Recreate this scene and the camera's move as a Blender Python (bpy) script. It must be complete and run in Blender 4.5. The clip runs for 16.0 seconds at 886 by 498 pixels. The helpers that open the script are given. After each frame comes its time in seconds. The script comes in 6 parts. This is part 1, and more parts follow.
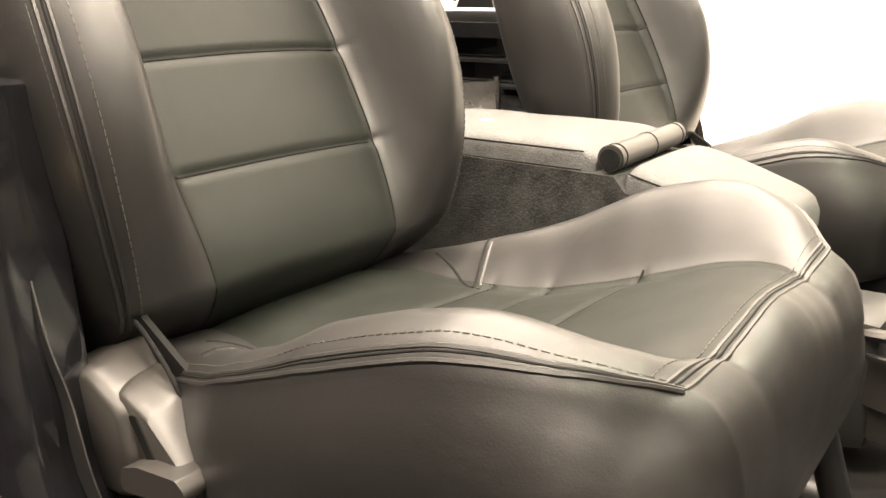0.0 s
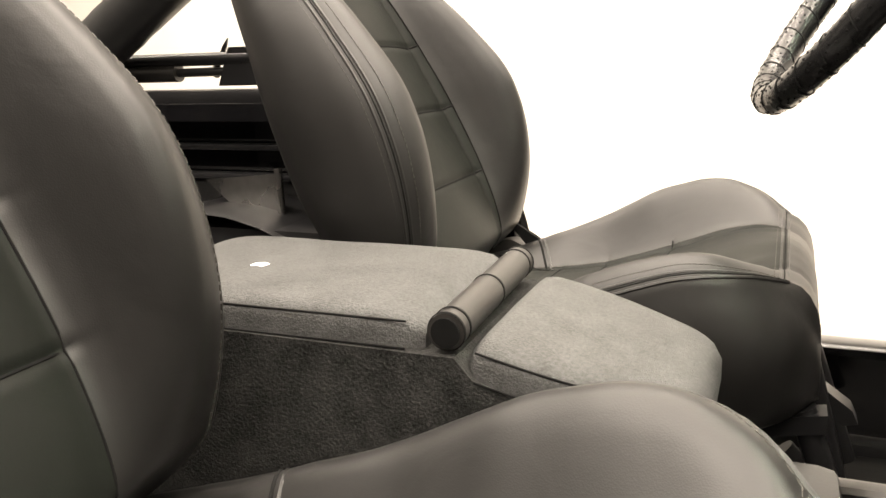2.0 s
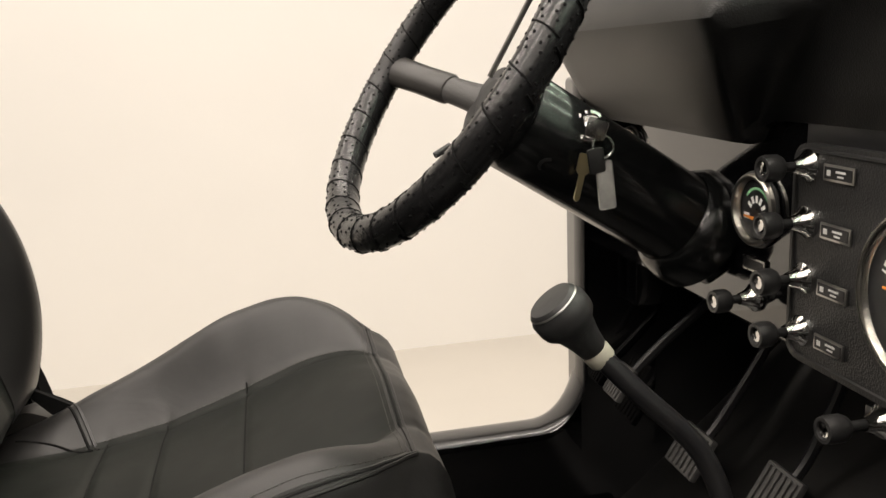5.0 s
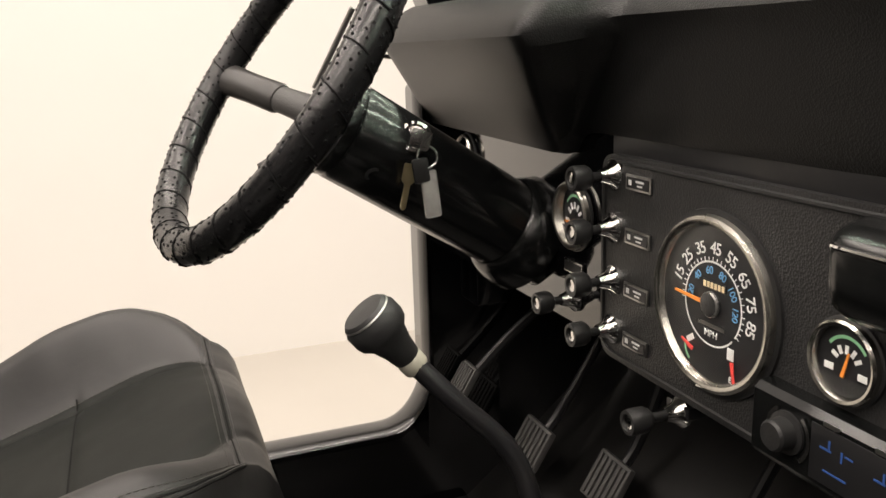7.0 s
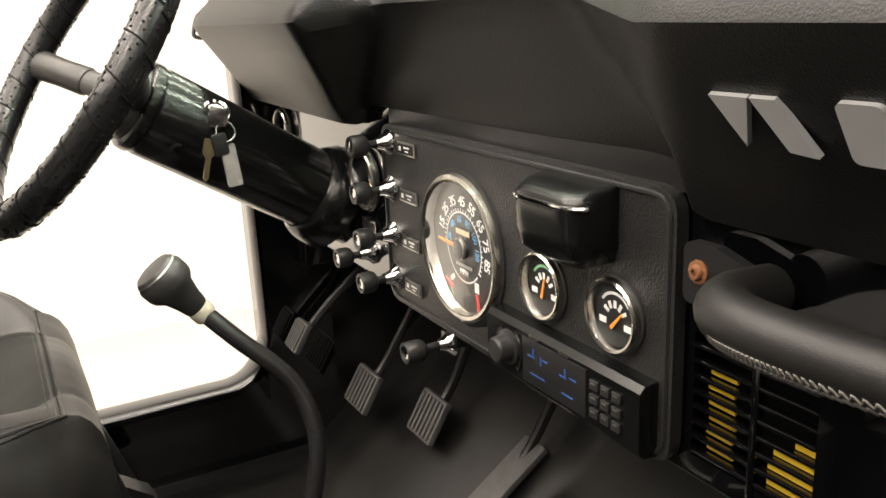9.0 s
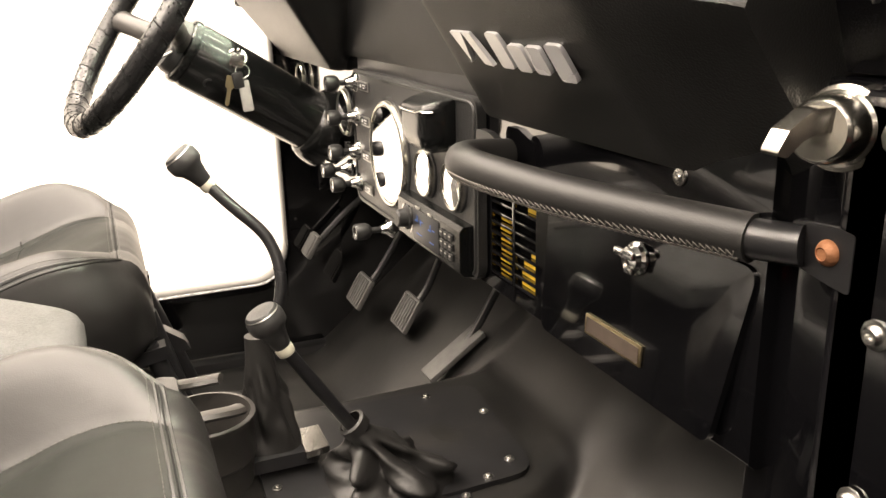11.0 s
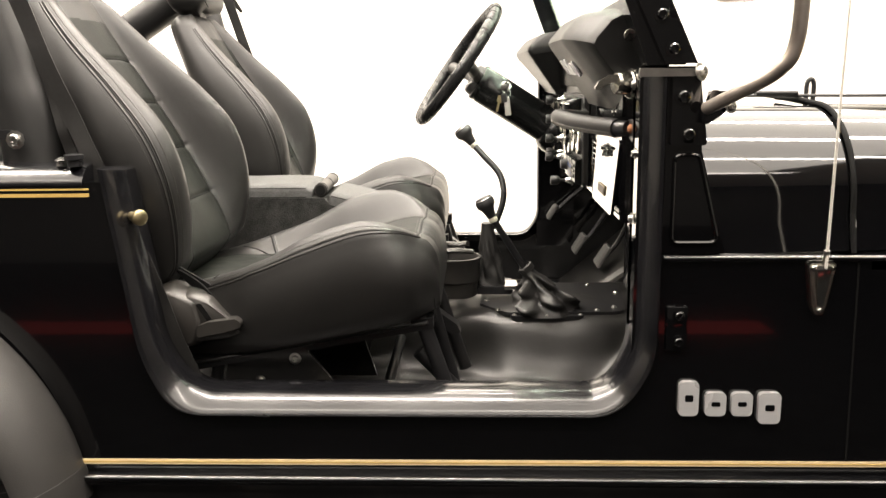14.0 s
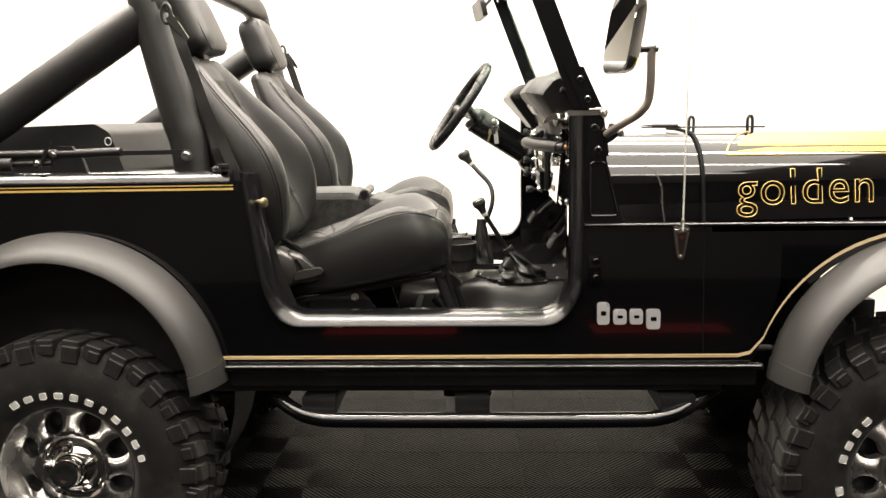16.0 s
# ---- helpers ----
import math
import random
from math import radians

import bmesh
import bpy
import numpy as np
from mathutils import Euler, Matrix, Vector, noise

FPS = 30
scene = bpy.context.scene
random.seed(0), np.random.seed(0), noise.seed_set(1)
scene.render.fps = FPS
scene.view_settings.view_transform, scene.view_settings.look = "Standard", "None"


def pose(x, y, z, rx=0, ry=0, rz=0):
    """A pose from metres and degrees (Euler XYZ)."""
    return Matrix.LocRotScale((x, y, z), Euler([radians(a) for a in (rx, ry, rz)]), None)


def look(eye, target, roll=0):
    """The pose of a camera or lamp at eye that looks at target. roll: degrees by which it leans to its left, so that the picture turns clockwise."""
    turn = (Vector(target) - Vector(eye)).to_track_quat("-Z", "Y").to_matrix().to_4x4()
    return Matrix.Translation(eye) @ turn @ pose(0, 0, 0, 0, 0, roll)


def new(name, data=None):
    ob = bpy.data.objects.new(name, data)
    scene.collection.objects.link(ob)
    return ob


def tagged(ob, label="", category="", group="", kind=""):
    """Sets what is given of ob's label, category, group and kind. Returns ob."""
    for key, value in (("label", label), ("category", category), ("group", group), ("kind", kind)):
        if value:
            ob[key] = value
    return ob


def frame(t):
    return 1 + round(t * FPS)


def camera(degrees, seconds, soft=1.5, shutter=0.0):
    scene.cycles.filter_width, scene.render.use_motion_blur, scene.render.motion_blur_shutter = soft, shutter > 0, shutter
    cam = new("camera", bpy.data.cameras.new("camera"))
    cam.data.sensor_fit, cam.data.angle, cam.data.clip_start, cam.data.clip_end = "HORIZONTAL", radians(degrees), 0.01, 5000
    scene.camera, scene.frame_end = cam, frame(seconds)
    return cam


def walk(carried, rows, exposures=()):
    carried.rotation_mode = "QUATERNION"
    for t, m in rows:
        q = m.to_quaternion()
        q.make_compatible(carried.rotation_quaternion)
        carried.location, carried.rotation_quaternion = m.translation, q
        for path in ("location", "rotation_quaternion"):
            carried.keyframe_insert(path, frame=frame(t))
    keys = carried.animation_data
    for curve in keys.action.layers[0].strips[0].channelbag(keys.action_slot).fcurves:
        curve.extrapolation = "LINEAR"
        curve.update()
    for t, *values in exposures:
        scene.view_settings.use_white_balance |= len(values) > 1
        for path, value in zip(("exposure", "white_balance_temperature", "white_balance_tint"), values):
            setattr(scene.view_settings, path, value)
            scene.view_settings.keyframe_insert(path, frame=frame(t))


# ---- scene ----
cam = camera(56.0, 16.0)
PATH = [
    (0, (1.178, -0.244, 1.287), (0.039, 1.297, 0.715), 0.1),
    (0.5, (1.111, -0.173, 1.295), (0.024, 1.414, 0.747), -0.9),
    (1, (1.051, -0.082, 1.311), (0.063, 1.576, 0.785), -1.8),
    (1.5, (1.032, 0.009, 1.32), (0.159, 1.739, 0.826), -2.2),
    (2, (1.0, 0.072, 1.329), (0.255, 1.868, 0.86), -2.0),
    (2.5, (0.946, 0.143, 1.351), (0.39, 2.014, 0.913), -2.2),
    (3, (0.896, 0.213, 1.364), (0.551, 2.137, 0.943), -2.4),
    (3.5, (0.879, 0.267, 1.375), (0.734, 2.212, 0.933), -3.0),
    (4, (0.878, 0.306, 1.39), (0.945, 2.251, 0.931), -3.2),
    (4.5, (0.898, 0.326, 1.405), (1.13, 2.262, 0.958), -2.7),
    (4.7, (0.899, 0.324, 1.418), (1.203, 2.25, 0.969), -2.7),
    (6.8, (0.948, 0.306, 1.442), (1.587, 2.139, 0.961), -1.8),
    (7, (0.946, 0.296, 1.441), (1.622, 2.118, 0.965), -1.8),
    (7.5, (0.959, 0.267, 1.446), (1.698, 2.057, 0.95), -1.7),
    (8, (0.969, 0.235, 1.449), (1.771, 1.991, 0.926), -1.8),
    (8.5, (0.97, 0.203, 1.451), (1.832, 1.925, 0.911), -1.9),
    (9, (0.992, 0.144, 1.457), (1.901, 1.835, 0.897), -2.7),
    (9.2, (1.006, 0.112, 1.454), (1.925, 1.798, 0.895), -2.6),
    (11.3, (1.013, -0.351, 1.437), (1.612, 1.463, 0.846), -0.8),
    (11.5, (1.003, -0.404, 1.434), (1.493, 1.444, 0.847), -0.5),
    (12, (1.039, -0.547, 1.427), (1.238, 1.362, 0.863), -0.6),
    (12.5, (1.08, -0.713, 1.417), (1.084, 1.212, 0.876), -0.6),
    (13, (1.074, -0.93, 1.403), (1.033, 1.004, 0.893), -0.7),
    (13.5, (1.094, -1.154, 1.392), (1.044, 0.794, 0.942), -1.1),
    (14, (1.145, -1.379, 1.373), (1.062, 0.579, 0.973), -0.8),
    (14.5, (1.143, -1.59, 1.365), (1.05, 0.371, 0.985), -0.9),
    (15, (1.111, -1.812, 1.366), (1.036, 0.154, 1.009), -1.3),
    (15.5, (1.14, -2.04, 1.369), (1.072, -0.068, 1.045), -1.1),
    (16, (1.168, -2.283, 1.373), (1.078, -0.309, 1.061), -1.0),
]
EXPOSURES = [(0, 1.95, 7300, 13), (1.0, 1.45, 7300, 13), (1.5, 1.2, 7200, 13), (2.0, 0.85, 6900, 12), (3.0, -0.35, 6600, 14), (3.5, -0.8, 6700, 13), (4.0, -0.65, 6600, 12), (4.5, -0.5, 6500, 12), (7.0, -0.3, 6500, 14), (8.0, -0.1, 6500, 14), (9.0, 0.45, 6600, 11), (11.3, 1.4, 7000, 14), (12.0, 1.25, 6900, 13), (13.0, 1.15, 6700, 12), (14.0, 1.15, 6600, 11), (16.0, 1.0, 6550, 10)]
walk(cam, [(t, look(eye, target, roll)) for t, eye, target, roll in PATH], EXPOSURES)

# ---- light and world ----
STUDIO_WARM = (1.0, 0.915, 0.81)
world = bpy.data.worlds.new("studio_world")
scene.world = world
world.use_nodes = True
world.node_tree.nodes["Background"].inputs[0].default_value = (0.9, 0.85, 0.78, 1)
world.node_tree.nodes["Background"].inputs[1].default_value = 0.02


def area_lamp(name, loc, sx, sy, watts, target=None, color=STUDIO_WARM):
    data = bpy.data.lights.new(name, "AREA")
    data.shape, data.size, data.size_y, data.energy, data.color = "RECTANGLE", sx, sy, watts, color
    ob = new(name, data)
    ob.matrix_world = look(loc, target or (loc[0], loc[1] + 0.001, 0))
    return tagged(ob, "long white ceiling light strip", "ceiling light", "ceiling light strips", "structure")


area_lamp("ceiling_light_panel", (1.0, 0.5, 3.55), 5.6, 6.6, 200)["label"] = "broad softly glowing ceiling light panel"
for ly, watts in ((-5.4, 45), (-2.6, 14), (-1.2, 38), (0.1, 118), (1.4, 90), (2.7, 88)):
    area_lamp("ceiling_strip_light", (0.8, ly, 3.45), 6.4, 0.09, watts)


# ---- materials ----
def material(name, base, rough=0.5, metal=0.0, scale=30.0, vary=0.12, bump=0.0, bump_scale=200.0, coat=0.0,
             rough_vary=0.08, dirt=0.0, spec=0.5, voronoi=False, random_tint=0.0, wrinkle=0.0):
    m = bpy.data.materials.new(name)
    m.use_nodes = True
    nt = m.node_tree
    n, l = nt.nodes, nt.links
    b = n["Principled BSDF"]
    tc = n.new("ShaderNodeTexCoord")
    no = n.new("ShaderNodeTexNoise")
    no.inputs["Scale"].default_value, no.inputs["Detail"].default_value = scale, 6
    l.new(tc.outputs["Object"], no.inputs["Vector"])
    big = n.new("ShaderNodeTexNoise")
    big.inputs["Scale"].default_value, big.inputs["Detail"].default_value = max(scale * 0.12, 0.6), 4
    l.new(tc.outputs["Object"], big.inputs["Vector"])
    add = n.new("ShaderNodeMath")
    add.operation = "ADD"
    l.new(no.outputs["Fac"], add.inputs[0])
    l.new(big.outputs["Fac"], add.inputs[1])
    mr = n.new("ShaderNodeMapRange")
    mr.inputs[1].default_value, mr.inputs[2].default_value = 0.6, 1.4
    mr.inputs[3].default_value, mr.inputs[4].default_value = 1 - vary, 1 + vary
    l.new(add.outputs[0], mr.inputs[0])
    mul = n.new("ShaderNodeVectorMath")
    mul.operation = "SCALE"
    mul.inputs[0].default_value = base
    scl = mr.outputs[0]
    if random_tint:
        oi = n.new("ShaderNodeObjectInfo")
        rr = n.new("ShaderNodeMapRange")
        rr.inputs[3].default_value, rr.inputs[4].default_value = 1 - random_tint, 1 + random_tint
        l.new(oi.outputs["Random"], rr.inputs[0])
        mm = n.new("ShaderNodeMath")
        mm.operation = "MULTIPLY"
        l.new(mr.outputs[0], mm.inputs[0])
        l.new(rr.outputs[0], mm.inputs[1])
        scl = mm.outputs[0]
    l.new(scl, mul.inputs["Scale"])
    col = mul.outputs[0]
    if dirt:
        dn = n.new("ShaderNodeTexNoise")
        dn.inputs["Scale"].default_value, dn.inputs["Detail"].default_value, dn.inputs["Roughness"].default_value = scale * 0.35, 9, 0.7
        l.new(tc.outputs["Object"], dn.inputs["Vector"])
        dr = n.new("ShaderNodeMapRange")
        dr.inputs[1].default_value, dr.inputs[2].default_value, dr.inputs[4].default_value = 0.52, 0.75, dirt
        l.new(dn.outputs["Fac"], dr.inputs[0])
        mx = n.new("ShaderNodeMix")
        mx.data_type = "RGBA"
        l.new(dr.outputs[0], mx.inputs[0])
        l.new(col, mx.inputs[6])
        mx.inputs[7].default_value = (0.16, 0.145, 0.12, 1)
        col = mx.outputs[2]
    l.new(col, b.inputs["Base Color"])
    rm = n.new("ShaderNodeMapRange")
    rm.inputs[1].default_value, rm.inputs[2].default_value = 0.3, 0.7
    rm.inputs[3].default_value, rm.inputs[4].default_value = max(rough - rough_vary, 0.01), min(rough + rough_vary, 1)
    l.new(big.outputs["Fac"], rm.inputs[0])
    l.new(rm.outputs[0], b.inputs["Roughness"])
    b.inputs["Metallic"].default_value = metal
    b.inputs["Coat Weight"].default_value = coat
    b.inputs["Coat Roughness"].default_value = 0.03
    b.inputs["Specular IOR Level"].default_value = spec
    if bump:
        if voronoi:
            bn = n.new("ShaderNodeTexVoronoi")
            bn.inputs["Scale"].default_value = bump_scale
            out = bn.outputs["Distance"]
        else:
            bn = n.new("ShaderNodeTexNoise")
            bn.inputs["Scale"].default_value, bn.inputs["Detail"].default_value = bump_scale, 5
            out = bn.outputs["Fac"]
        l.new(tc.outputs["Object"], bn.inputs["Vector"])
        bp = n.new("ShaderNodeBump")
        bp.inputs["Strength"].default_value, bp.inputs["Distance"].default_value = bump, 0.002
        l.new(out, bp.inputs["Height"])
        l.new(bp.outputs[0], b.inputs["Normal"])
        if wrinkle:
            wn = n.new("ShaderNodeTexNoise")
            wn.inputs["Scale"].default_value, wn.inputs["Detail"].default_value, wn.inputs["Distortion"].default_value = 11.0, 3, 1.2
            l.new(tc.outputs["Object"], wn.inputs["Vector"])
            wb = n.new("ShaderNodeBump")
            wb.inputs["Strength"].default_value, wb.inputs["Distance"].default_value = wrinkle, 0.02
            l.new(wn.outputs["Fac"], wb.inputs["Height"])
            l.new(wb.outputs[0], bp.inputs["Normal"])
    return m


def glass_material(name, tint=(0.9, 0.95, 0.92)):
    m = bpy.data.materials.new(name)
    m.use_nodes = True
    nt = m.node_tree
    b = nt.nodes["Principled BSDF"]
    b.inputs["Base Color"].default_value = (*tint, 1)
    b.inputs["Roughness"].default_value = 0.02
    b.inputs["Transmission Weight"].default_value = 1.0
    b.inputs["IOR"].default_value = 1.1
    return m


def glow_material(name, color, strength):
    m = bpy.data.materials.new(name)
    m.use_nodes = True
    b = m.node_tree.nodes["Principled BSDF"]
    b.inputs["Base Color"].default_value = (*color, 1)
    b.inputs["Emission Color"].default_value = (*color, 1)
    b.inputs["Emission Strength"].default_value = strength
    return m


PAINT = material("black_gloss_paint", (0.0025, 0.0025, 0.003), 0.10, coat=1.0, scale=4, vary=0.2, rough_vary=0.05, bump=0.02, bump_scale=7)
LIP = material("worn_polished_black_edge", (0.006, 0.006, 0.007), 0.20, coat=0.35, scale=30, vary=0.5, bump=0.10, bump_scale=26, dirt=0.06, rough_vary=0.10)
SATIN = material("black_satin_paint", (0.012, 0.012, 0.013), 0.35, scale=14, vary=0.3, bump=0.05, bump_scale=90, dirt=0.12)
CHIPPED = material("worn_black_paint", (0.014, 0.014, 0.014), 0.32, coat=0.3, scale=25, vary=0.3, dirt=0.3, bump=0.08, bump_scale=60)
LEATHER = material("black_leather", (0.0100, 0.0096, 0.0092), 0.44, scale=22, vary=0.22, bump=0.05, bump_scale=800, rough_vary=0.05, voronoi=True, spec=0.5, wrinkle=0.05)
FABRIC = material("grey_green_vinyl_insert", (0.0088, 0.0102, 0.0085), 0.50, scale=26, vary=0.16, bump=0.10, bump_scale=900, rough_vary=0.05, spec=0.15, wrinkle=0.03)
SEAM = material("dark_seam", (0.006, 0.006, 0.006), 0.85, scale=60, vary=0.3, spec=0.15)
THREAD = material("dark_stitching_thread", (0.042, 0.039, 0.034), 0.5, scale=300, vary=0.3, spec=0.5)
PEDALRUBBER = material("worn_grey_pedal_rubber", (0.10, 0.098, 0.094), 0.6, scale=60, vary=0.3, bump=0.2, bump_scale=300)
BRAID = material("dull_grey_braid_thread", (0.17, 0.16, 0.145), 0.8, scale=200, vary=0.4)
CARPET = material("charcoal_carpet", (0.032, 0.032, 0.031), 0.95, scale=350, vary=0.7, bump=1.0, bump_scale=420, spec=0.1)
CLOTHLID = material("grey_woven_armrest_cloth", (0.066, 0.0665, 0.066), 0.70, scale=330, vary=0.5, bump=0.7, bump_scale=520, spec=0.3)
PLASTIC = material("black_plastic", (0.022, 0.022, 0.022), 0.42, scale=30, vary=0.2, bump=0.15, bump_scale=500)
GREYPLASTIC = material("dark_grey_plastic", (0.030, 0.028, 0.026), 0.40, scale=40, vary=0.15, bump=0.06, bump_scale=700, dirt=0.05)
FLARE = material("grey_textured_flare_plastic", (0.040, 0.0385, 0.037), 0.40, scale=18, vary=0.16, bump=0.2, bump_scale=420)
PAD = material("dash_pad_vinyl", (0.0060, 0.0060, 0.0059), 0.43, scale=12, vary=0.18, bump=0.15, bump_scale=600, voronoi=True, spec=0.38)
PANEL = material("grained_dash_vinyl", (0.022, 0.022, 0.022), 0.42, scale=40, vary=0.25, bump=0.28, bump_scale=480, voronoi=True)
RUBBER = material("black_rubber_mat", (0.012, 0.0117, 0.0112), 0.38, scale=16, vary=0.4, bump=0.14, bump_scale=55, dirt=0.06, rough_vary=0.10, spec=0.5)
COLUMN = material("satin_black_column_paint", (0.006, 0.0065, 0.0065), 0.24, scale=10, vary=0.3, bump=0.03, bump_scale=40)
RIMLEATHER = material("glossy_worn_rim_leather", (0.012, 0.012, 0.0125), 0.26, scale=40, vary=0.3, bump=0.25, bump_scale=160)
TYRE = material("tyre_rubber", (0.017, 0.0165, 0.016), 0.55, scale=30, vary=0.4, bump=0.4, bump_scale=180, dirt=0.25)
CHROME = material("chrome", (0.80, 0.79, 0.77), 0.08, metal=1.0, scale=20, vary=0.06, rough_vary=0.05)
RIMCHROME = material("polished_wheel_metal", (0.90, 0.89, 0.88), 0.22, metal=1.0, scale=30, vary=0.1, rough_vary=0.10, bump=0.06, bump_scale=25)
BARESTEEL = material("bare_brownish_steel", (0.42, 0.37, 0.33), 0.36, metal=0.8, scale=40, vary=0.25, bump=0.08, bump_scale=120)
BEZEL = material("satin_nickel_bezel", (0.56, 0.54, 0.49), 0.24, metal=1.0, scale=40, vary=0.15, rough_vary=0.06)
WHIP = material("pale_whip_steel", (0.78, 0.75, 0.69), 0.45, metal=0.35, scale=60, vary=0.1)
DULLSTRAP = material("dull_dark_steel", (0.16, 0.15, 0.14), 0.42, metal=0.7, scale=50, vary=0.25, bump=0.1, bump_scale=200)
WEBBING = material("black_belt_webbing", (0.014, 0.0135, 0.013), 0.55, scale=160, vary=0.35, bump=0.3, bump_scale=700, spec=0.4)
STEEL = material("brushed_steel", (0.55, 0.54, 0.52), 0.28, metal=1.0, scale=60, vary=0.15, bump=0.1, bump_scale=300)
BRASS = material("yellowed_zinc_bolt", (0.55, 0.46, 0.28), 0.35, metal=1.0, scale=60, vary=0.25)
RUST = material("rusty_bolt", (0.30, 0.13, 0.06), 0.6, metal=0.4, scale=90, vary=0.4, bump=0.4, bump_scale=300)
GOLD = material("gold_decal", (0.62, 0.42, 0.13), 0.35, scale=20, vary=0.1)
CREAM = material("cream_pinstripe", (0.78, 0.62, 0.38), 0.35, scale=30, vary=0.08)
PALEPLASTIC = material("aged_pale_plastic", (0.46, 0.44, 0.36), 0.4, scale=60, vary=0.15)
YELLOW = material("yellow_wire_loom", (0.75, 0.48, 0.03), 0.5, scale=30, vary=0.15)
SILVER = material("silver_badge_paint", (0.62, 0.62, 0.63), 0.3, metal=0.3, scale=40, vary=0.06)
WHITEPRINT = material("white_print", (0.80, 0.80, 0.78), 0.5, scale=80, vary=0.08)
BLUEPRINT = material("blue_print", (0.14, 0.36, 0.62), 0.5, scale=80, vary=0.08)
ORANGE = material("orange_needle", (0.90, 0.30, 0.04), 0.45, scale=80, vary=0.05)
REDPRINT = material("red_print", (0.75, 0.06, 0.05), 0.5, scale=80, vary=0.05)
GREENPRINT = material("green_print", (0.25, 0.55, 0.30), 0.5, scale=80, vary=0.05)
GUSSET = material("scuffed_grey_paint", (0.05, 0.046, 0.042), 0.42, scale=30, vary=0.5, dirt=0.5, bump=0.15, bump_scale=80)
TAG = material("cloudy_key_tag", (0.42, 0.41, 0.39), 0.25, scale=90, vary=0.25)
WORNPLATE = material("worn_brown_plate", (0.06, 0.045, 0.035), 0.45, scale=90, vary=0.4)
DIAL = material("black_dial_face", (0.015, 0.015, 0.016), 0.35, scale=30, vary=0.2)
MIRROR = material("mirror_glass", (0.85, 0.86, 0.85), 0.02, metal=1.0, scale=5, vary=0.02, rough_vary=0.005)
GLASS = glass_material("windscreen_glass", (0.60, 0.78, 0.68))
LENS = glass_material("gauge_glass", (0.97, 0.98, 0.97))
LCD = glow_material("blue_lcd_segments", (0.03, 0.08, 0.26), 0.16)
WALLPAINT = material("white_wall_paint", (0.84, 0.82, 0.78), 0.8, scale=1.5, vary=0.02, bump=0.05, bump_scale=60)
GREYWALL = material("grey_showroom_wall", (0.38, 0.37, 0.36), 0.8, scale=1.0, vary=0.15)
DARKWALL = material("dark_showroom_wall", (0.045, 0.0435, 0.042), 0.8, scale=1.0, vary=0.3)
TILE = material("black_floor_tile", (0.003, 0.003, 0.003), 0.55, scale=12, vary=0.3, dirt=0.015, bump=0.1, bump_scale=200, random_tint=0.08, spec=0.05)
WHITEFLOOR = material("white_studio_floor", (0.55, 0.52, 0.47), 0.5, scale=2, vary=0.04)
REDTRIM = material("red_floor_tile", (0.20, 0.010, 0.010), 0.5, scale=4, vary=0.1)


# ---- mesh helpers ----
def part(name, bm, mat, parent=None, label="", angle=38):
    me = bpy.data.meshes.new(name)
    bmesh.ops.recalc_face_normals(bm, faces=bm.faces)
    bm.to_mesh(me)
    bm.free()
    me.polygons.foreach_set("use_smooth", [True] * len(me.polygons))
    me.set_sharp_from_angle(angle=radians(angle))
    for mm in (mat if isinstance(mat, (list, tuple)) else (mat,)):
        me.materials.append(mm)
    ob = new(name, me)
    if parent:
        ob.parent = parent
        ob.matrix_parent_inverse = parent.matrix_basis.inverted()
    if label:
        ob["label"] = label
    return ob


def thing(name, label, category, loc=(0, 0, 0), group="", kind=""):
    ob = new(name)
    ob.location = loc
    ob.empty_display_size = 0.05
    ob.matrix_basis = Matrix.Translation(loc)
    return tagged(ob, label, category, group, kind)


def merge(*bms):
    out = bms[0]
    for b in bms[1:]:
        me = bpy.data.meshes.new("tmp")
        b.to_mesh(me)
        out.from_mesh(me)
        bpy.data.meshes.remove(me)
        b.free()
    return out


def box(c, s, bevel=0.0, m=None, seg=2):
    bm = bmesh.new()
    bmesh.ops.create_cube(bm, size=1)
    bmesh.ops.scale(bm, vec=s, verts=bm.verts)
    if bevel:
        bmesh.ops.bevel(bm, geom=bm.edges[:], offset=bevel, segments=seg, affect="EDGES", profile=0.6)
    bmesh.ops.translate(bm, vec=c, verts=bm.verts) if m is None else bmesh.ops.transform(bm, matrix=Matrix.Translation(c) @ m, verts=bm.verts)
    return bm


def ring_faces(bm, rings, closed=True, cap=True):
    n = len(rings[0])
    for a, b in zip(rings, rings[1:]):
        for i in range(n if closed else n - 1):
            bm.faces.new((a[i], a[(i + 1) % n], b[(i + 1) % n], b[i]))
    if cap and closed:
        bm.faces.new(list(reversed(rings[0])))
        bm.faces.new(rings[-1])


def loft(rings, closed=True, cap=True):
    bm = bmesh.new()
    ring_faces(bm, [[bm.verts.new(p) for p in r] for r in rings], closed, cap)
    return bm


def prism(outline, axis, a, b, bevel=0.0, seg=2):
    """A 2D outline pushed along an axis from a to b. Outline in the two other axes, in order."""
    def put(p, h):
        return {"x": (h, p[0], p[1]), "y": (p[0], h, p[1]), "z": (p[0], p[1], h)}[axis]
    bm = loft([[put(p, a) for p in outline], [put(p, b) for p in outline]])
    if bevel:
        es = [e for e in bm.edges if len(e.link_faces) == 2 and e.calc_face_angle(0) > 0.6]
        bmesh.ops.bevel(bm, geom=es, offset=bevel, segments=seg, affect="EDGES", profile=0.6)
    return bm


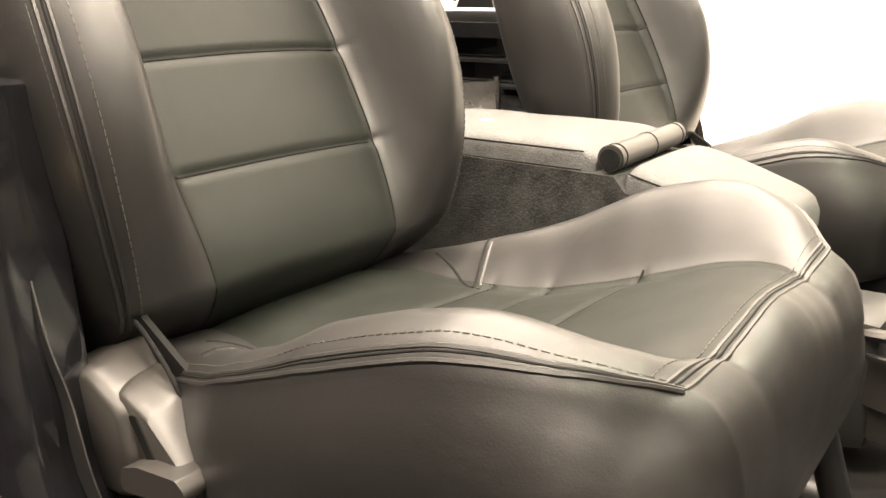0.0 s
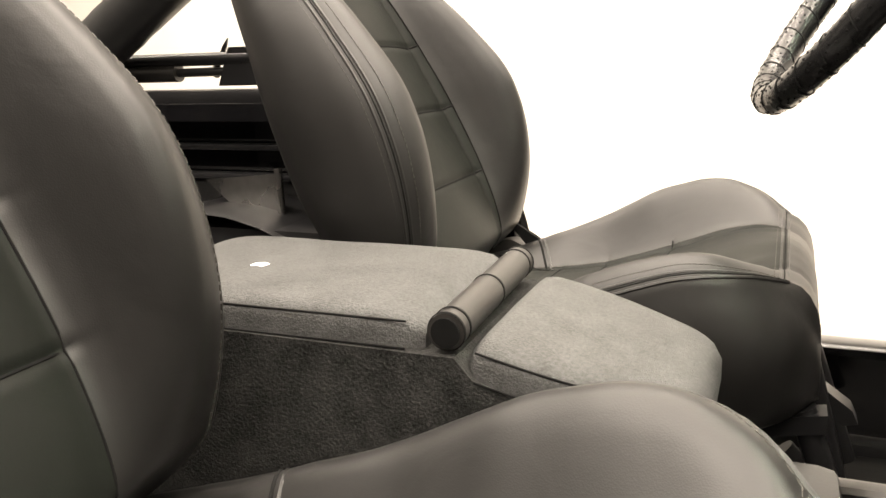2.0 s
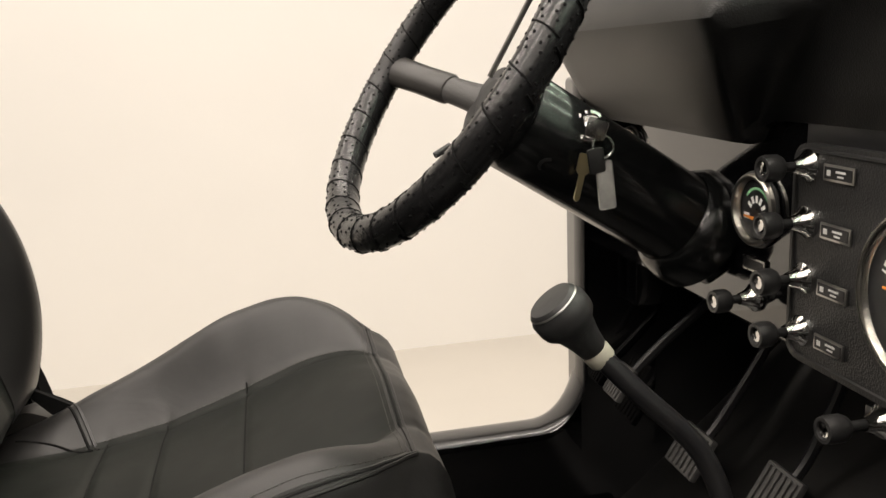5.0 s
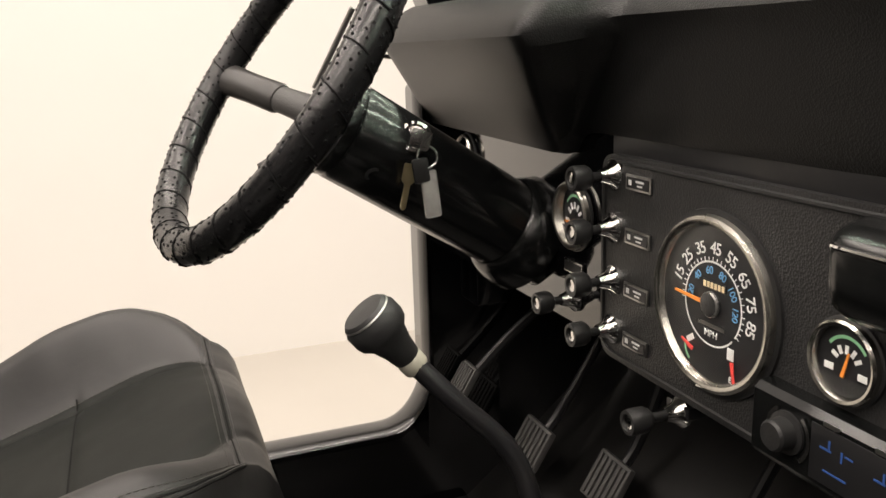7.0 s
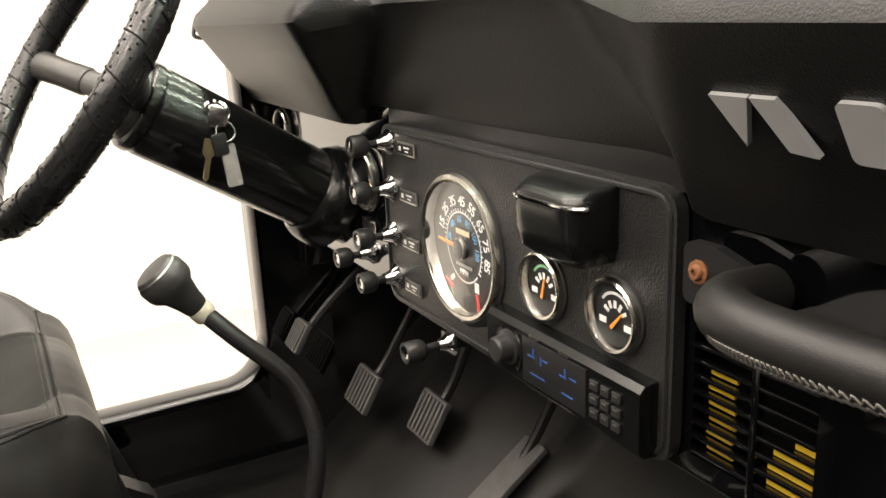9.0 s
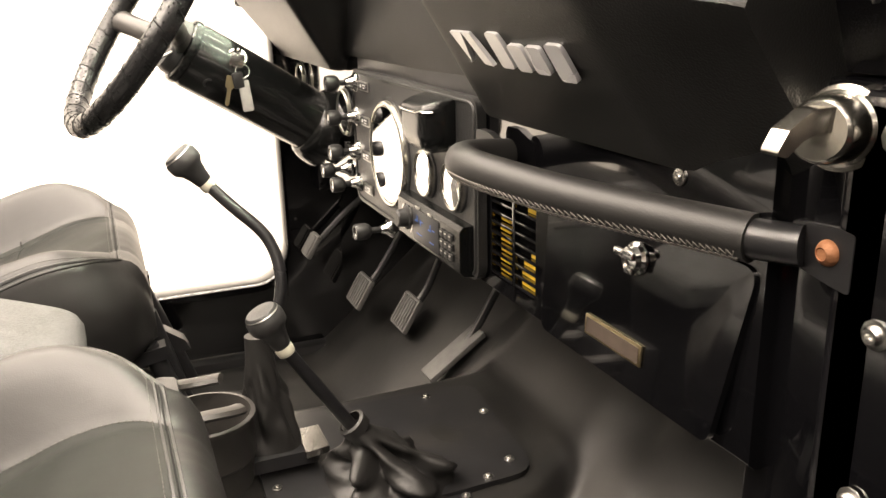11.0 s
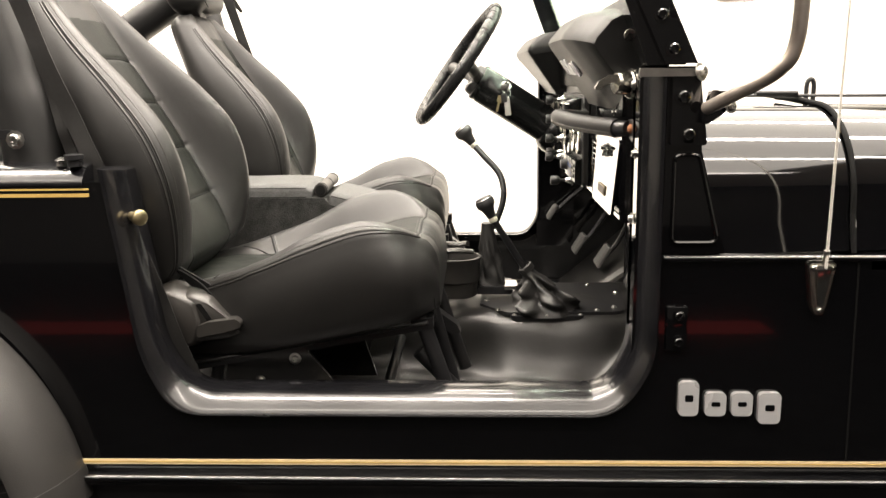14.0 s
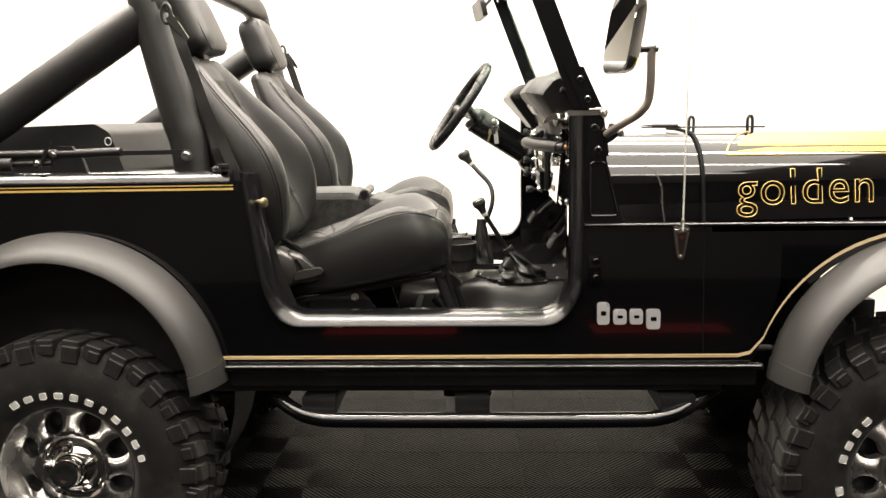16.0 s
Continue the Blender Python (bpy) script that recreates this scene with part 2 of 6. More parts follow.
def rounded(outline, radii, seg=5):
    """The outline with its corners rounded by the given radii (one number for all, or one each)."""
    out, n = [], len(outline)
    for i, p in enumerate(outline):
        r = radii if isinstance(radii, (int, float)) else radii[i]
        p = Vector(p)
        if r <= 0:
            out.append(tuple(p))
            continue
        u, v = (Vector(outline[i - 1]) - p), (Vector(outline[(i + 1) % n]) - p)
        half = u.angle(v) / 2
        d = min(r / math.tan(half), u.length * 0.48, v.length * 0.48)
        s, e = p + u.normalized() * d, p + v.normalized() * d
        for k in range(seg + 1):
            f = k / seg
            out.append(tuple((1 - f) ** 2 * s + 2 * f * (1 - f) * p + f * f * e))
    return out


def rect(w, h, r=0.0, seg=5):
    o = [(-w / 2, -h / 2), (w / 2, -h / 2), (w / 2, h / 2), (-w / 2, h / 2)]
    return rounded(o, r, seg) if r else o


def spline(points, steps=8):
    """A smooth line through the points (Catmull-Rom)."""
    p = [Vector(q) for q in points]
    p = [p[0] * 2 - p[1]] + p + [p[-1] * 2 - p[-2]]
    out = []
    for i in range(1, len(p) - 2):
        a, b, c, d = p[i - 1:i + 3]
        for k in range(steps):
            t = k / steps
            out.append(0.5 * (2 * b + (c - a) * t + (2 * a - 5 * b + 4 * c - d) * t * t + (3 * b - a - 3 * c + d) * t ** 3))
    return out + [p[-2]]


def tube(points, r, n=12, closed=False, squash=1.0, up=(0, 0, 1)):
    """A round bar along the points; r is one radius, or a function of 0..1."""
    pts = [Vector(p) for p in points]
    rings, count, nrm = [], len(pts), None
    for i, p in enumerate(pts):
        if closed:
            t = (pts[(i + 1) % count] - pts[i - 1]).normalized()
        else:
            t = (pts[min(i + 1, count - 1)] - pts[max(i - 1, 0)]).normalized()
        if nrm is None:
            nrm = t.cross(Vector(up))
            if nrm.length < 0.05:
                nrm = t.cross(Vector((1, 0, 0)))
            nrm.normalize()
        else:
            nrm = (nrm - t * nrm.dot(t)).normalized()
        bn = t.cross(nrm)
        rr = r(i / max(count - 1, 1)) if callable(r) else r
        rings.append([p + rr * (math.cos(2 * math.pi * k / n) * nrm + squash * math.sin(2 * math.pi * k / n) * bn) for k in range(n)])
    if closed:
        bm = bmesh.new()
        vs = [[bm.verts.new(p) for p in q] for q in rings]
        ring_faces(bm, vs + [vs[0]], True, False)
        return bm
    return loft(rings)


def aim(loc, direction, up=(0, 0, 1)):
    """A matrix whose z axis points along direction."""
    return Matrix.Translation(loc) @ Vector(direction).to_track_quat("Z", "Y").to_matrix().to_4x4()


def lathe(profile, m=None, n=32, cap=True):
    """Rings of (radius, height) turned about z, then placed by m."""
    bm = loft([[(max(r, 1e-4) * math.cos(2 * math.pi * k / n), max(r, 1e-4) * math.sin(2 * math.pi * k / n), h) for k in range(n)] for r, h in profile], True, cap)
    if m is not None:
        bmesh.ops.transform(bm, matrix=m, verts=bm.verts)
    return bm


def bolt(parent, loc, direction, r=0.008, mat=None, name="bolt"):
    bm = lathe([(r * 1.5, 0), (r * 1.5, 0.0016), (r, 0.002), (r * 0.98, r * 0.7), (r * 0.75, r * 0.95), (r * 0.45, r * 0.95), (r * 0.4, r * 0.5)], aim(loc, direction), 10)
    return part(name, bm, mat or STEEL, parent)


def interp(x, xs, ys):
    """Smooth curve through the stations (monotone where the stations are)."""
    xs, ys = list(xs), list(ys)
    if x <= xs[0]:
        return ys[0]
    if x >= xs[-1]:
        return ys[-1]
    i = max(k for k in range(len(xs) - 1) if xs[k] <= x)
    h = xs[i + 1] - xs[i]
    t = (x - xs[i]) / h
    def slope(k):
        if k in (0, len(xs) - 1):
            j = min(k, len(xs) - 2)
            return (ys[j + 1] - ys[j]) / (xs[j + 1] - xs[j])
        return (ys[k + 1] - ys[k - 1]) / (xs[k + 1] - xs[k - 1])
    m0, m1 = slope(i) * h, slope(i + 1) * h
    return (2 * t ** 3 - 3 * t * t + 1) * ys[i] + (t ** 3 - 2 * t * t + t) * m0 + (-2 * t ** 3 + 3 * t * t) * ys[i + 1] + (t ** 3 - t * t) * m1


# ---- studio ----
def studio():
    def plain(name, bm, mat, label, cat="wall"):
        return tagged(part(name, bm, mat), label, cat, kind="structure")
    plain("floor", box((1, 0.5, -0.06), (16, 14, 0.1)), WHITEFLOOR, "pale painted studio floor below the tiles", "floor")
    plain("wall_back", box((1, 4.35, 2.0), (16, 0.2, 4.2)), WALLPAINT, "plain white studio wall behind the vehicle")
    plain("wall_front", box((1, -6.5, 2.0), (16, 0.2, 4.2)), DARKWALL, "dark showroom wall")
    plain("wall_left", box((-7, 0.5, 2.0), (0.2, 14, 4.2)), WALLPAINT, "plain white studio side wall")
    plain("wall_right", box((9, 0.5, 2.0), (0.2, 14, 4.2)), GREYWALL, "grey showroom side wall")
    plain("ceiling", box((1, 0.5, 4.0), (16, 14, 0.2)), WALLPAINT, "plain white studio ceiling", "ceiling")


studio()

# ---- the vehicle: body ----
W = 1.55          # width of the body, from side to side
HUB = 0.385       # height of the axles
car = thing("off_road_vehicle", "open black off-road vehicle with gold pinstripes, doors removed", "off-road vehicle", (1.0, W / 2, 0))


def arc(cx, cz, r, a0, a1, n=14):
    return [(cx + r * math.cos(radians(a0 + (a1 - a0) * k / n)), cz + r * math.sin(radians(a0 + (a1 - a0) * k / n))) for k in range(n + 1)]


def opening(inset=0.0, front=0.0, rise=0.0):
    """The door opening's outline from the rear top, down, along the sill and up to the windscreen hinge."""
    o = [(0.500, 1.232), (0.548, 0.900), (0.600, 0.792), (1.392, 0.790), (1.452, 0.890), (1.452, 1.38)]
    i = [(0.533, 1.225), (0.582, 0.908), (0.628, 0.829), (1.372, 0.827), (1.412, 0.900), (1.412, 1.38)]
    f = inset
    p = [Vector(a).lerp(Vector(b), f) for a, b in zip(o, i)]
    p = [q + Vector((-front if k > 2 else 0, rise if k in (2, 3) else 0)) for k, q in enumerate(p)]
    return rounded([tuple(q) for q in p], [0, 0.30, 0.16, 0.14, 0.16, 0], 8)


def side_panel(y, sgn, name):
    """The side of the tub, with the door opening, the rear wheel arch and the cowl side; sgn points inwards."""
    fr, ri = (0.0, 0.0) if sgn > 0 else (0.062, 0.018)
    op = opening(0.0, fr, ri)
    o = [(-0.95, 0.80), (-0.95, 1.208), (op[0][0] + 0.0035, 1.208)] + op[1:-1] + [(1.452 - fr, 1.078), (1.99, 1.070)]
    o += [(1.99, 0.90), (1.93, 0.70), (1.90, 0.665), (0.44, 0.672)]
    o += arc(0.0, 0.60, 0.43, 10, 170, 18) + [(-0.46, 0.80)]
    return part(name, prism(o, "y", y, y + sgn * 0.022, 0.003, 1), PAINT, car, "glossy black painted body side", 30)


def sill_lip(y, sgn):
    """The rolled, bright edge round the door opening."""
    rings = []
    prof = [(0.0, -0.002), (0.03, -0.010), (0.10, -0.0135), (0.20, -0.0125), (0.40, -0.0045), (0.62, 0.0055), (0.82, 0.016), (0.93, 0.025), (0.985, 0.036), (1.0, 0.050), (1.0, 0.078), (0.9, 0.084), (0.7, 0.075), (0.3, 0.060), (0.0, 0.030)]
    outs = [opening(f, *((0.0, 0.0) if sgn > 0 else (0.062, 0.018))) for f, _ in prof]
    for k in range(len(outs[0])):
        rings.append([(outs[j][k][0], y + sgn * prof[j][1], outs[j][k][1]) for j in range(len(prof))])
    return part("door_opening_lip", loft(rings), LIP, car, "polished black rolled edge of the doorway", 50)


for yy, sg, nm in ((0.0, 1, "passenger_body_side"), (W, -1, "driver_body_side")):
    side_panel(yy, sg, nm)
    sill_lip(yy, sg)


def place(bm, m):
    bmesh.ops.transform(bm, matrix=m, verts=bm.verts)
    return bm


def smooth_step(t):
    t = min(max(t, 0.0), 1.0)
    return t * t * (3 - 2 * t)


def floor_pan():
    # moulded mat: floor, a ledge beside the tunnel, the tunnel's swollen top and the sloping toe board
    nx, ny = 120, 230
    rows = []
    for i in range(nx + 1):
        x = 0.35 + (1.86 - 0.35) * i / nx
        row = []
        ledge = interp(x, (0.4, 1.0, 1.2, 1.45, 1.58, 1.72, 1.86), (0.60, 0.57, 0.495, 0.470, 0.505, 0.58, 0.64))
        k = 0.80 + 0.20 * smooth_step((x - 1.02) / 0.15)
        toe = 0.640 + 0.85 * 0.012 * math.log(1 + math.exp((x - 1.405) / 0.012))
        for j in range(ny + 1):
            y = 0.02 + (W - 0.04) * j / ny
            if y < 0.80:
                d = y - ledge
                p = interp(d, (-0.07, -0.045, -0.018, -0.004, 0.012, 0.050, 0.085, 0.115, 0.140, 0.18), (0.640, 0.640, 0.642, 0.646, 0.655, 0.666, 0.704, 0.768, 0.790, 0.798))
            else:
                e = min(max((y - 0.775 - 0.17) / 0.10, 0.0), 1.0)
                p = 0.798 + (0.640 - 0.798) * smooth_step(e)
            p = 0.640 + (p - 0.640) * k
            h = 0.5 * (p + toe + math.sqrt((p - toe) ** 2 + 0.0002))
            near = smooth_step((p - 0.641) / 0.02) * smooth_step((0.797 - p) / 0.02)
            wob = 0.006 * noise.noise((x * 6, y * 6, 2.0)) + (0.008 + 0.012 * math.exp(-((x - 1.20) / 0.05) ** 2) * (y < 0.8)) * noise.noise((x * 11, y * 11, 9.0)) * near
            row.append((x, y, h + wob))
        rows.append(row)
    return part("floor_mat", loft(rows, closed=False, cap=False), RUBBER, car, "moulded black rubber floor mat over the tunnel", 60)


floor_pan()
part("floor_pan", box((0.45, W / 2, 0.62), (2.8, W - 0.05, 0.05)), SATIN, car)
part("firewall", prism([(1.80, 0.62), (1.84, 0.62), (1.84, 1.29), (1.80, 1.29)], "y", 0.16, W - 0.16), SATIN, car)

# cowl and windscreen base block on each side
for yy, sg in ((0.0, 1), (W, -1)):
    fr = 0.0 if sg > 0 else 0.062
    o = [(1.412 - fr, 0.80), (1.475, 0.80), (1.478, 1.385), (1.412 - fr, 1.385)]
    part("door_pillar", prism(rounded(o, [0, 0.0, 0.01, 0.01]), "y", yy + sg * 0.020, yy + sg * 0.075, 0.016, 4), PAINT, car)
    # cowl side: trapezoid panel with a pressed recess
    o = [(1.452, 1.080), (1.558, 1.080), (1.512, 1.252), (1.503, 1.388), (1.452, 1.388)]
    part("cowl_side", prism(o, "y", yy + sg * 0.002, yy + sg * 0.05, 0.010, 3), PAINT, car)
    o = rounded([(1.468, 1.100), (1.545, 1.100), (1.508, 1.246), (1.468, 1.246)], 0.012)
    part("cowl_side_rib", tube([(p[0], yy - sg * 0.0005, p[1]) for p in o], 0.0030, 6, True), PAINT, car)
    # hinge plate of the windscreen
    o = rounded([(1.458, 1.262), (1.517, 1.262), (1.500, 1.385), (1.458, 1.385)], 0.006)
    pl = part("windscreen_hinge_plate", prism(o, "y", yy - sg * 0.010, yy + sg * 0.010, 0.009, 4), PAINT, car)
    bolt(pl, (1.476, yy - sg * 0.0098, 1.340), (0, -sg, 0), 0.010, PAINT)
    bolt(pl, (1.486, yy - sg * 0.0098, 1.280), (0, -sg, 0), 0.010, PAINT)

part("dash_end", box((1.4435, 0.103, 1.190), (0.056, 0.080, 0.396), 0.004), PAINT, car, "glossy black inner cowl side")
part("dash_end", box((1.452, W - 0.092, 1.215), (0.055, 0.036, 0.345), 0.004), PAINT, car, "glossy black inner cowl side")

cowl_top = [(1.46, 1.388), (1.53, 1.330), (1.53, 1.26), (1.46, 1.26)]
part("cowl_top", prism(cowl_top, "y", 0.10, W - 0.10, 0.01), PAINT, car)


# hood, with a rounded shoulder, narrowing towards the grille
def hood(x0, x1, grow, name, nx=14):
    rows = []
    for i in range(nx + 1):
        x = x0 + (x1 - x0) * i / nx
        f = (x - 1.5) / 1.15
        half = W / 2 - 0.012 - 0.15 * f + grow
        top = 1.322 - 0.018 * f + grow
        low = 1.074
        knee = low + 0.060
        row = []
        for k in range(7):
            row.append((-half + 0.016 * k / 6, low + (knee - low) * k / 6))
        for k in range(1, 15):
            a = math.pi / 2 * k / 14
            row.append((-half + 0.016 + 0.188 * (1 - math.cos(a)), knee + (top - knee) * math.sin(a) ** 0.9))
        for k in range(1, 9):
            g = k / 8
            row.append((-half + 0.204 + (half - 0.204) * g, top + 0.016 * math.sin(math.pi / 2 * g)))
        row = row + [(-a, b) for a, b in reversed(row[:-1])]
        rows.append([(x, W / 2 + a, b) for a, b in row])
    return part(name, loft(rows, closed=False, cap=False), PAINT, car, "glossy black hood", 70)


hood(1.485, 1.785, -0.004, "cowl_panel", 5)
hood(1.797, 2.75, 0.0, "hood")
part("hood_gap", prism([(1.780, 1.07), (1.802, 1.07), (1.802, 1.19), (1.780, 1.19)], "y", 0.10, W - 0.10), SEAM, car)
for yy, sg in ((0.0, 1), (W, -1)):
    o = [(1.99, 1.070), (1.99, 0.92), (2.05, 0.92)] + [(p[0], p[1]) for p in arc(2.375, 0.60, 0.43, 135, 20, 12)] + [(2.80, 0.80), (2.80, 1.062)]
    part("front_fender_side", prism(o, "y", yy, yy + sg * 0.02), PAINT, car)
    part("front_fender_top", prism([(1.80, 1.052), (2.80, 1.052), (2.80, 1.070), (1.80, 1.070)], "y", yy + sg * 0.0, yy + sg * 0.30, 0.003), PAINT, car)
    part("body_seam", tube([(1.456, yy - sg * 0.003, 1.0735), (1.99, yy - sg * 0.003, 1.0715), (2.79, yy - sg * 0.003, 1.066)], 0.0055, 12), PAINT, car)
part("grille", box((2.76, W / 2, 1.0), (0.04, 1.05, 0.6), 0.02), PAINT, car)


def flare(cx, y, sgn, name, a0, a1, r, grow=1.0, n=40):
    rings = []
    for k in range(n + 1):
        a = radians(a0 + (a1 - a0) * k / n)
        ring = []
        for dr, dy in ((0.055, 0.0), (0.058, -0.010), (0.055, -0.035), (0.044, -0.075), (0.024, -0.112), (0.006, -0.134), (-0.006, -0.137), (-0.010, -0.128), (0.004, -0.108), (0.024, -0.07), (0.034, -0.03), (0.034, 0.0)):
            rr = r + dr * grow
            ring.append((cx + rr * math.cos(a), y + sgn * dy * grow, 0.605 + rr * math.sin(a) * 1.02))
        rings.append(ring)
    return part(name, loft(rings), FLARE, car, "grey textured plastic wheel arch flare", 50)


for yy, sg in ((0.0, 1), (W, -1)):
    flare(-0.016, yy, sg, "rear_wheel_flare", 11, 172, 0.400)
    flare(-0.016, yy, sg, "flare_tip", 4.5, 11.5, 0.400, 1.05, 4)
    flare(2.390, yy, sg, "front_wheel_flare", 168, 30, 0.372)
    flare(2.390, yy, sg, "flare_tip", 175, 167.5, 0.372, 1.05, 4)
    part("wheel_well", lathe([(0.45, 0), (0.45, 0.24)], aim((0, yy + sg * 0.02, 0.60), (0, sg, 0)), 40, False), SATIN, car)
    part("rocker_strip", box((1.19, yy - sg * 0.008, 0.674), (1.52, 0.030, 0.018), 0.008), LIP, car)
    part("rocker_bead", tube([(0.44, yy - sg * 0.022, 0.6800), (1.94, yy - sg * 0.022, 0.6775)], 0.0065, 12), PAINT, car, "glossy black rocker bead")
    part("rocker_panel", box((1.19, yy + sg * 0.03, 0.640), (1.50, 0.05, 0.055), 0.012), SATIN, car)
    # gold and cream pinstripes
    part("rocker_pinstripe", box((1.155, yy - sg * 0.0012, 0.7035), (1.455, 0.002, 0.0095)), CREAM, car)
    part("rocker_pinstripe", box((1.155, yy - sg * 0.0020, 0.7035), (1.455, 0.002, 0.0020)), GOLD, car)
    st = [(1.880, 0.7035), (1.915, 0.712)] + arc(2.375, 0.60, 0.452, 160, 60, 22)
    rows = [[(p[0], yy - sg * 0.0012, p[1] + d) for p in st] for d in (-0.005, 0.005)]
    part("arch_pinstripe", loft(rows, False, False), CREAM, car)
    part("quarter_pinstripe", box((-0.22, yy - sg * 0.0012, 1.186), (1.40, 0.002, 0.006)), GOLD, car)
    part("quarter_pinstripe", box((-0.22, yy - sg * 0.0012, 1.196), (1.40, 0.002, 0.003)), GOLD, car)
    # top rail of the tub
    cap = [(-0.004, 1.203), (-0.004, 1.208), (0.000, 1.214), (0.014, 1.228), (0.022, 1.233), (0.034, 1.236), (0.095, 1.237), (0.095, 1.203)]
    part("tub_rail", prism([(yy + sg * a, b) for a, b in cap], "x", -0.95, 0.47), LIP, car, "worn glossy bed rail cap")


def wheel(cx, y, sgn, name):
    e = thing(name, "", "", (cx, y, HUB))
    for key in ("label", "category"):
        if key in e:
            del e[key]
    e.parent = car
    e.matrix_parent_inverse = car.matrix_basis.inverted()
    m = aim((cx, y, HUB), (0, -sgn, 0)) @ Matrix.Diagonal((1.035, 1.035, 1.0, 1.0))     # local z points outwards
    prof = [(0.190, -0.10), (0.20, -0.13), (0.27, -0.142), (0.335, -0.138), (0.372, -0.12), (0.380, -0.09), (0.382, 0.0), (0.380, 0.09), (0.372, 0.12), (0.335, 0.138), (0.27, 0.142), (0.215, 0.132), (0.196, 0.112), (0.188, 0.10)]
    ty = part("tyre", lathe(prof, m, 96, False), TYRE, e, "black mud-terrain tyre")
    # tread and shoulder lugs: three kinds of block on each side, repeated round the tyre
    def lug(z0, z1, w, r0, r1, skew):
        bm = bmesh.new()
        vs = []
        for zz in (z0, z1):
            for rr in (r0, r1):
                for s in (-1, 1):
                    aa = (s * w + skew * (zz - z0)) / rr
                    vs.append(bm.verts.new(Vector((rr * math.cos(aa), rr * math.sin(aa), zz))))
        for f in ((0, 1, 3, 2), (4, 6, 7, 5), (0, 4, 5, 1), (2, 3, 7, 6), (0, 2, 6, 4), (1, 5, 7, 3)):
            bm.faces.new([vs[q] for q in f])
        bmesh.ops.recalc_face_normals(bm, faces=bm.faces)
        bmesh.ops.bevel(bm, geom=bm.edges[:], offset=0.003, segments=1, affect="EDGES")
        me = bpy.data.meshes.new("tread_block")
        bm.to_mesh(me)
        bm.free()
        me.materials.append(TYRE)
        return me
    N = 36
    kinds = []
    for s in (-1, 1):
        o = 0 if s > 0 else math.pi / N
        for odd in (0, 1):
            kinds.append((odd, o, lug(s * 0.078, s * (0.139 if odd else 0.132), 0.0235, 0.352, 0.390, 0.22)))
            kinds.append((odd, o + 0.09, lug(s * 0.010, s * 0.070, 0.0225, 0.372, 0.390, 0.45)))
            kinds.append((odd, o + 0.02, lug(s * 0.126, s * 0.1425, 0.017 if odd else 0.023, 0.330 + 0.016 * odd, 0.376, 0)))
    joined = bmesh.new()
    for odd, o, me in kinds:
        for k in range(odd, N, 2):
            mk = m @ Matrix.Rotation(2 * math.pi * k / N + o, 4, "Z")
            if sgn > 0:
                ob = new("tread_block", me)
                ob.parent = e
                ob.matrix_parent_inverse = e.matrix_basis.inverted()
                ob.matrix_basis = mk
            else:
                n0 = len(joined.verts)
                joined.from_mesh(me)
                joined.verts.ensure_lookup_table()
                bmesh.ops.transform(joined, matrix=mk, verts=joined.verts[n0:])
    if sgn < 0:
        part("tread_pattern", joined, TYRE, e, "chunky tread")["kind"] = "stuff"
    else:
        joined.free()
    # white raised sidewall marks, as plain bars
    runs = ((118, 11, 10.4), ) if cx < 1 else ((166, 4, 9.5), (226, 5, 9.5))
    for a0, count, step in runs:
        for k in range(count):
            hgt, wdt = (0.020, 0.022) if k % 4 == 0 else (0.017, 0.024) if k % 2 else (0.019, 0.018)
            b2 = box((0, 0, 0), (hgt, wdt, 0.004), 0.0045)
            mk = Matrix.Rotation(math.radians(a0 - step * k), 4, "Z") @ Matrix.Translation((0.234, 0, 0.1375)) @ Matrix.Rotation(-0.16, 4, "Y")
            part("sidewall_mark", place(b2, m @ mk), WHITEPRINT, ty)
    # chrome rim: lip, barrel, dish with slots, hub cap
    rp = [(0.204, 0.120), (0.211, 0.125), (0.212, 0.114), (0.200, 0.104), (0.190, 0.106), (0.186, 0.098), (0.180, 0.060), (0.168, 0.048), (0.163, 0.040)]
    part("rim", lathe(rp, m, 72, False), RIMCHROME, e, "polished chrome wheel rim")
    bm = bmesh.new()
    ns = 8
    def rv(r, a, z):
        return bm.verts.new(m @ Vector((r * math.cos(a), r * math.sin(a), z)))
    for k in range(ns):
        a0 = 2 * math.pi * k / ns
        da = 2 * math.pi / ns
        # spoke between two slots: arched cross-section
        rows = []
        for r, z, hw in ((0.172, 0.040, 0.50), (0.164, 0.044, 0.47), (0.157, 0.050, 0.36), (0.148, 0.056, 0.30), (0.135, 0.062, 0.27), (0.122, 0.068, 0.29), (0.113, 0.072, 0.37), (0.107, 0.074, 0.47), (0.098, 0.072, 0.50), (0.085, 0.060, 0.50)):
            rows.append([rv(r, a0 + da * hw * q, z - ((0.026 if abs(q) == 1 else 0.005 if abs(q) > 0.8 else 0.0) if hw < 0.49 else 0.0) + 0.004 * math.cos(q * 3) * (hw < 0.45)) for q in (-1, -0.86, -0.5, 0, 0.5, 0.86, 1)])
        ring_faces(bm, rows, False, False)
    part("rim_spokes", bm, RIMCHROME, e, "chrome slotted wheel centre", 30)
    part("brake_drum", lathe([(0.001, 0.02), (0.165, 0.02), (0.165, -0.05)], m, 40, False), SATIN, e)
    part("rim_centre", lathe([(0.092, 0.055), (0.086, 0.070), (0.080, 0.062), (0.070, 0.064), (0.056, 0.082), (0.048, 0.086), (0.043, 0.078), (0.042, 0.112), (0.038, 0.120), (0.028, 0.122), (0.02, 0.118), (0.001, 0.118)], m, 40), CHROME, e, "chrome hub cap")
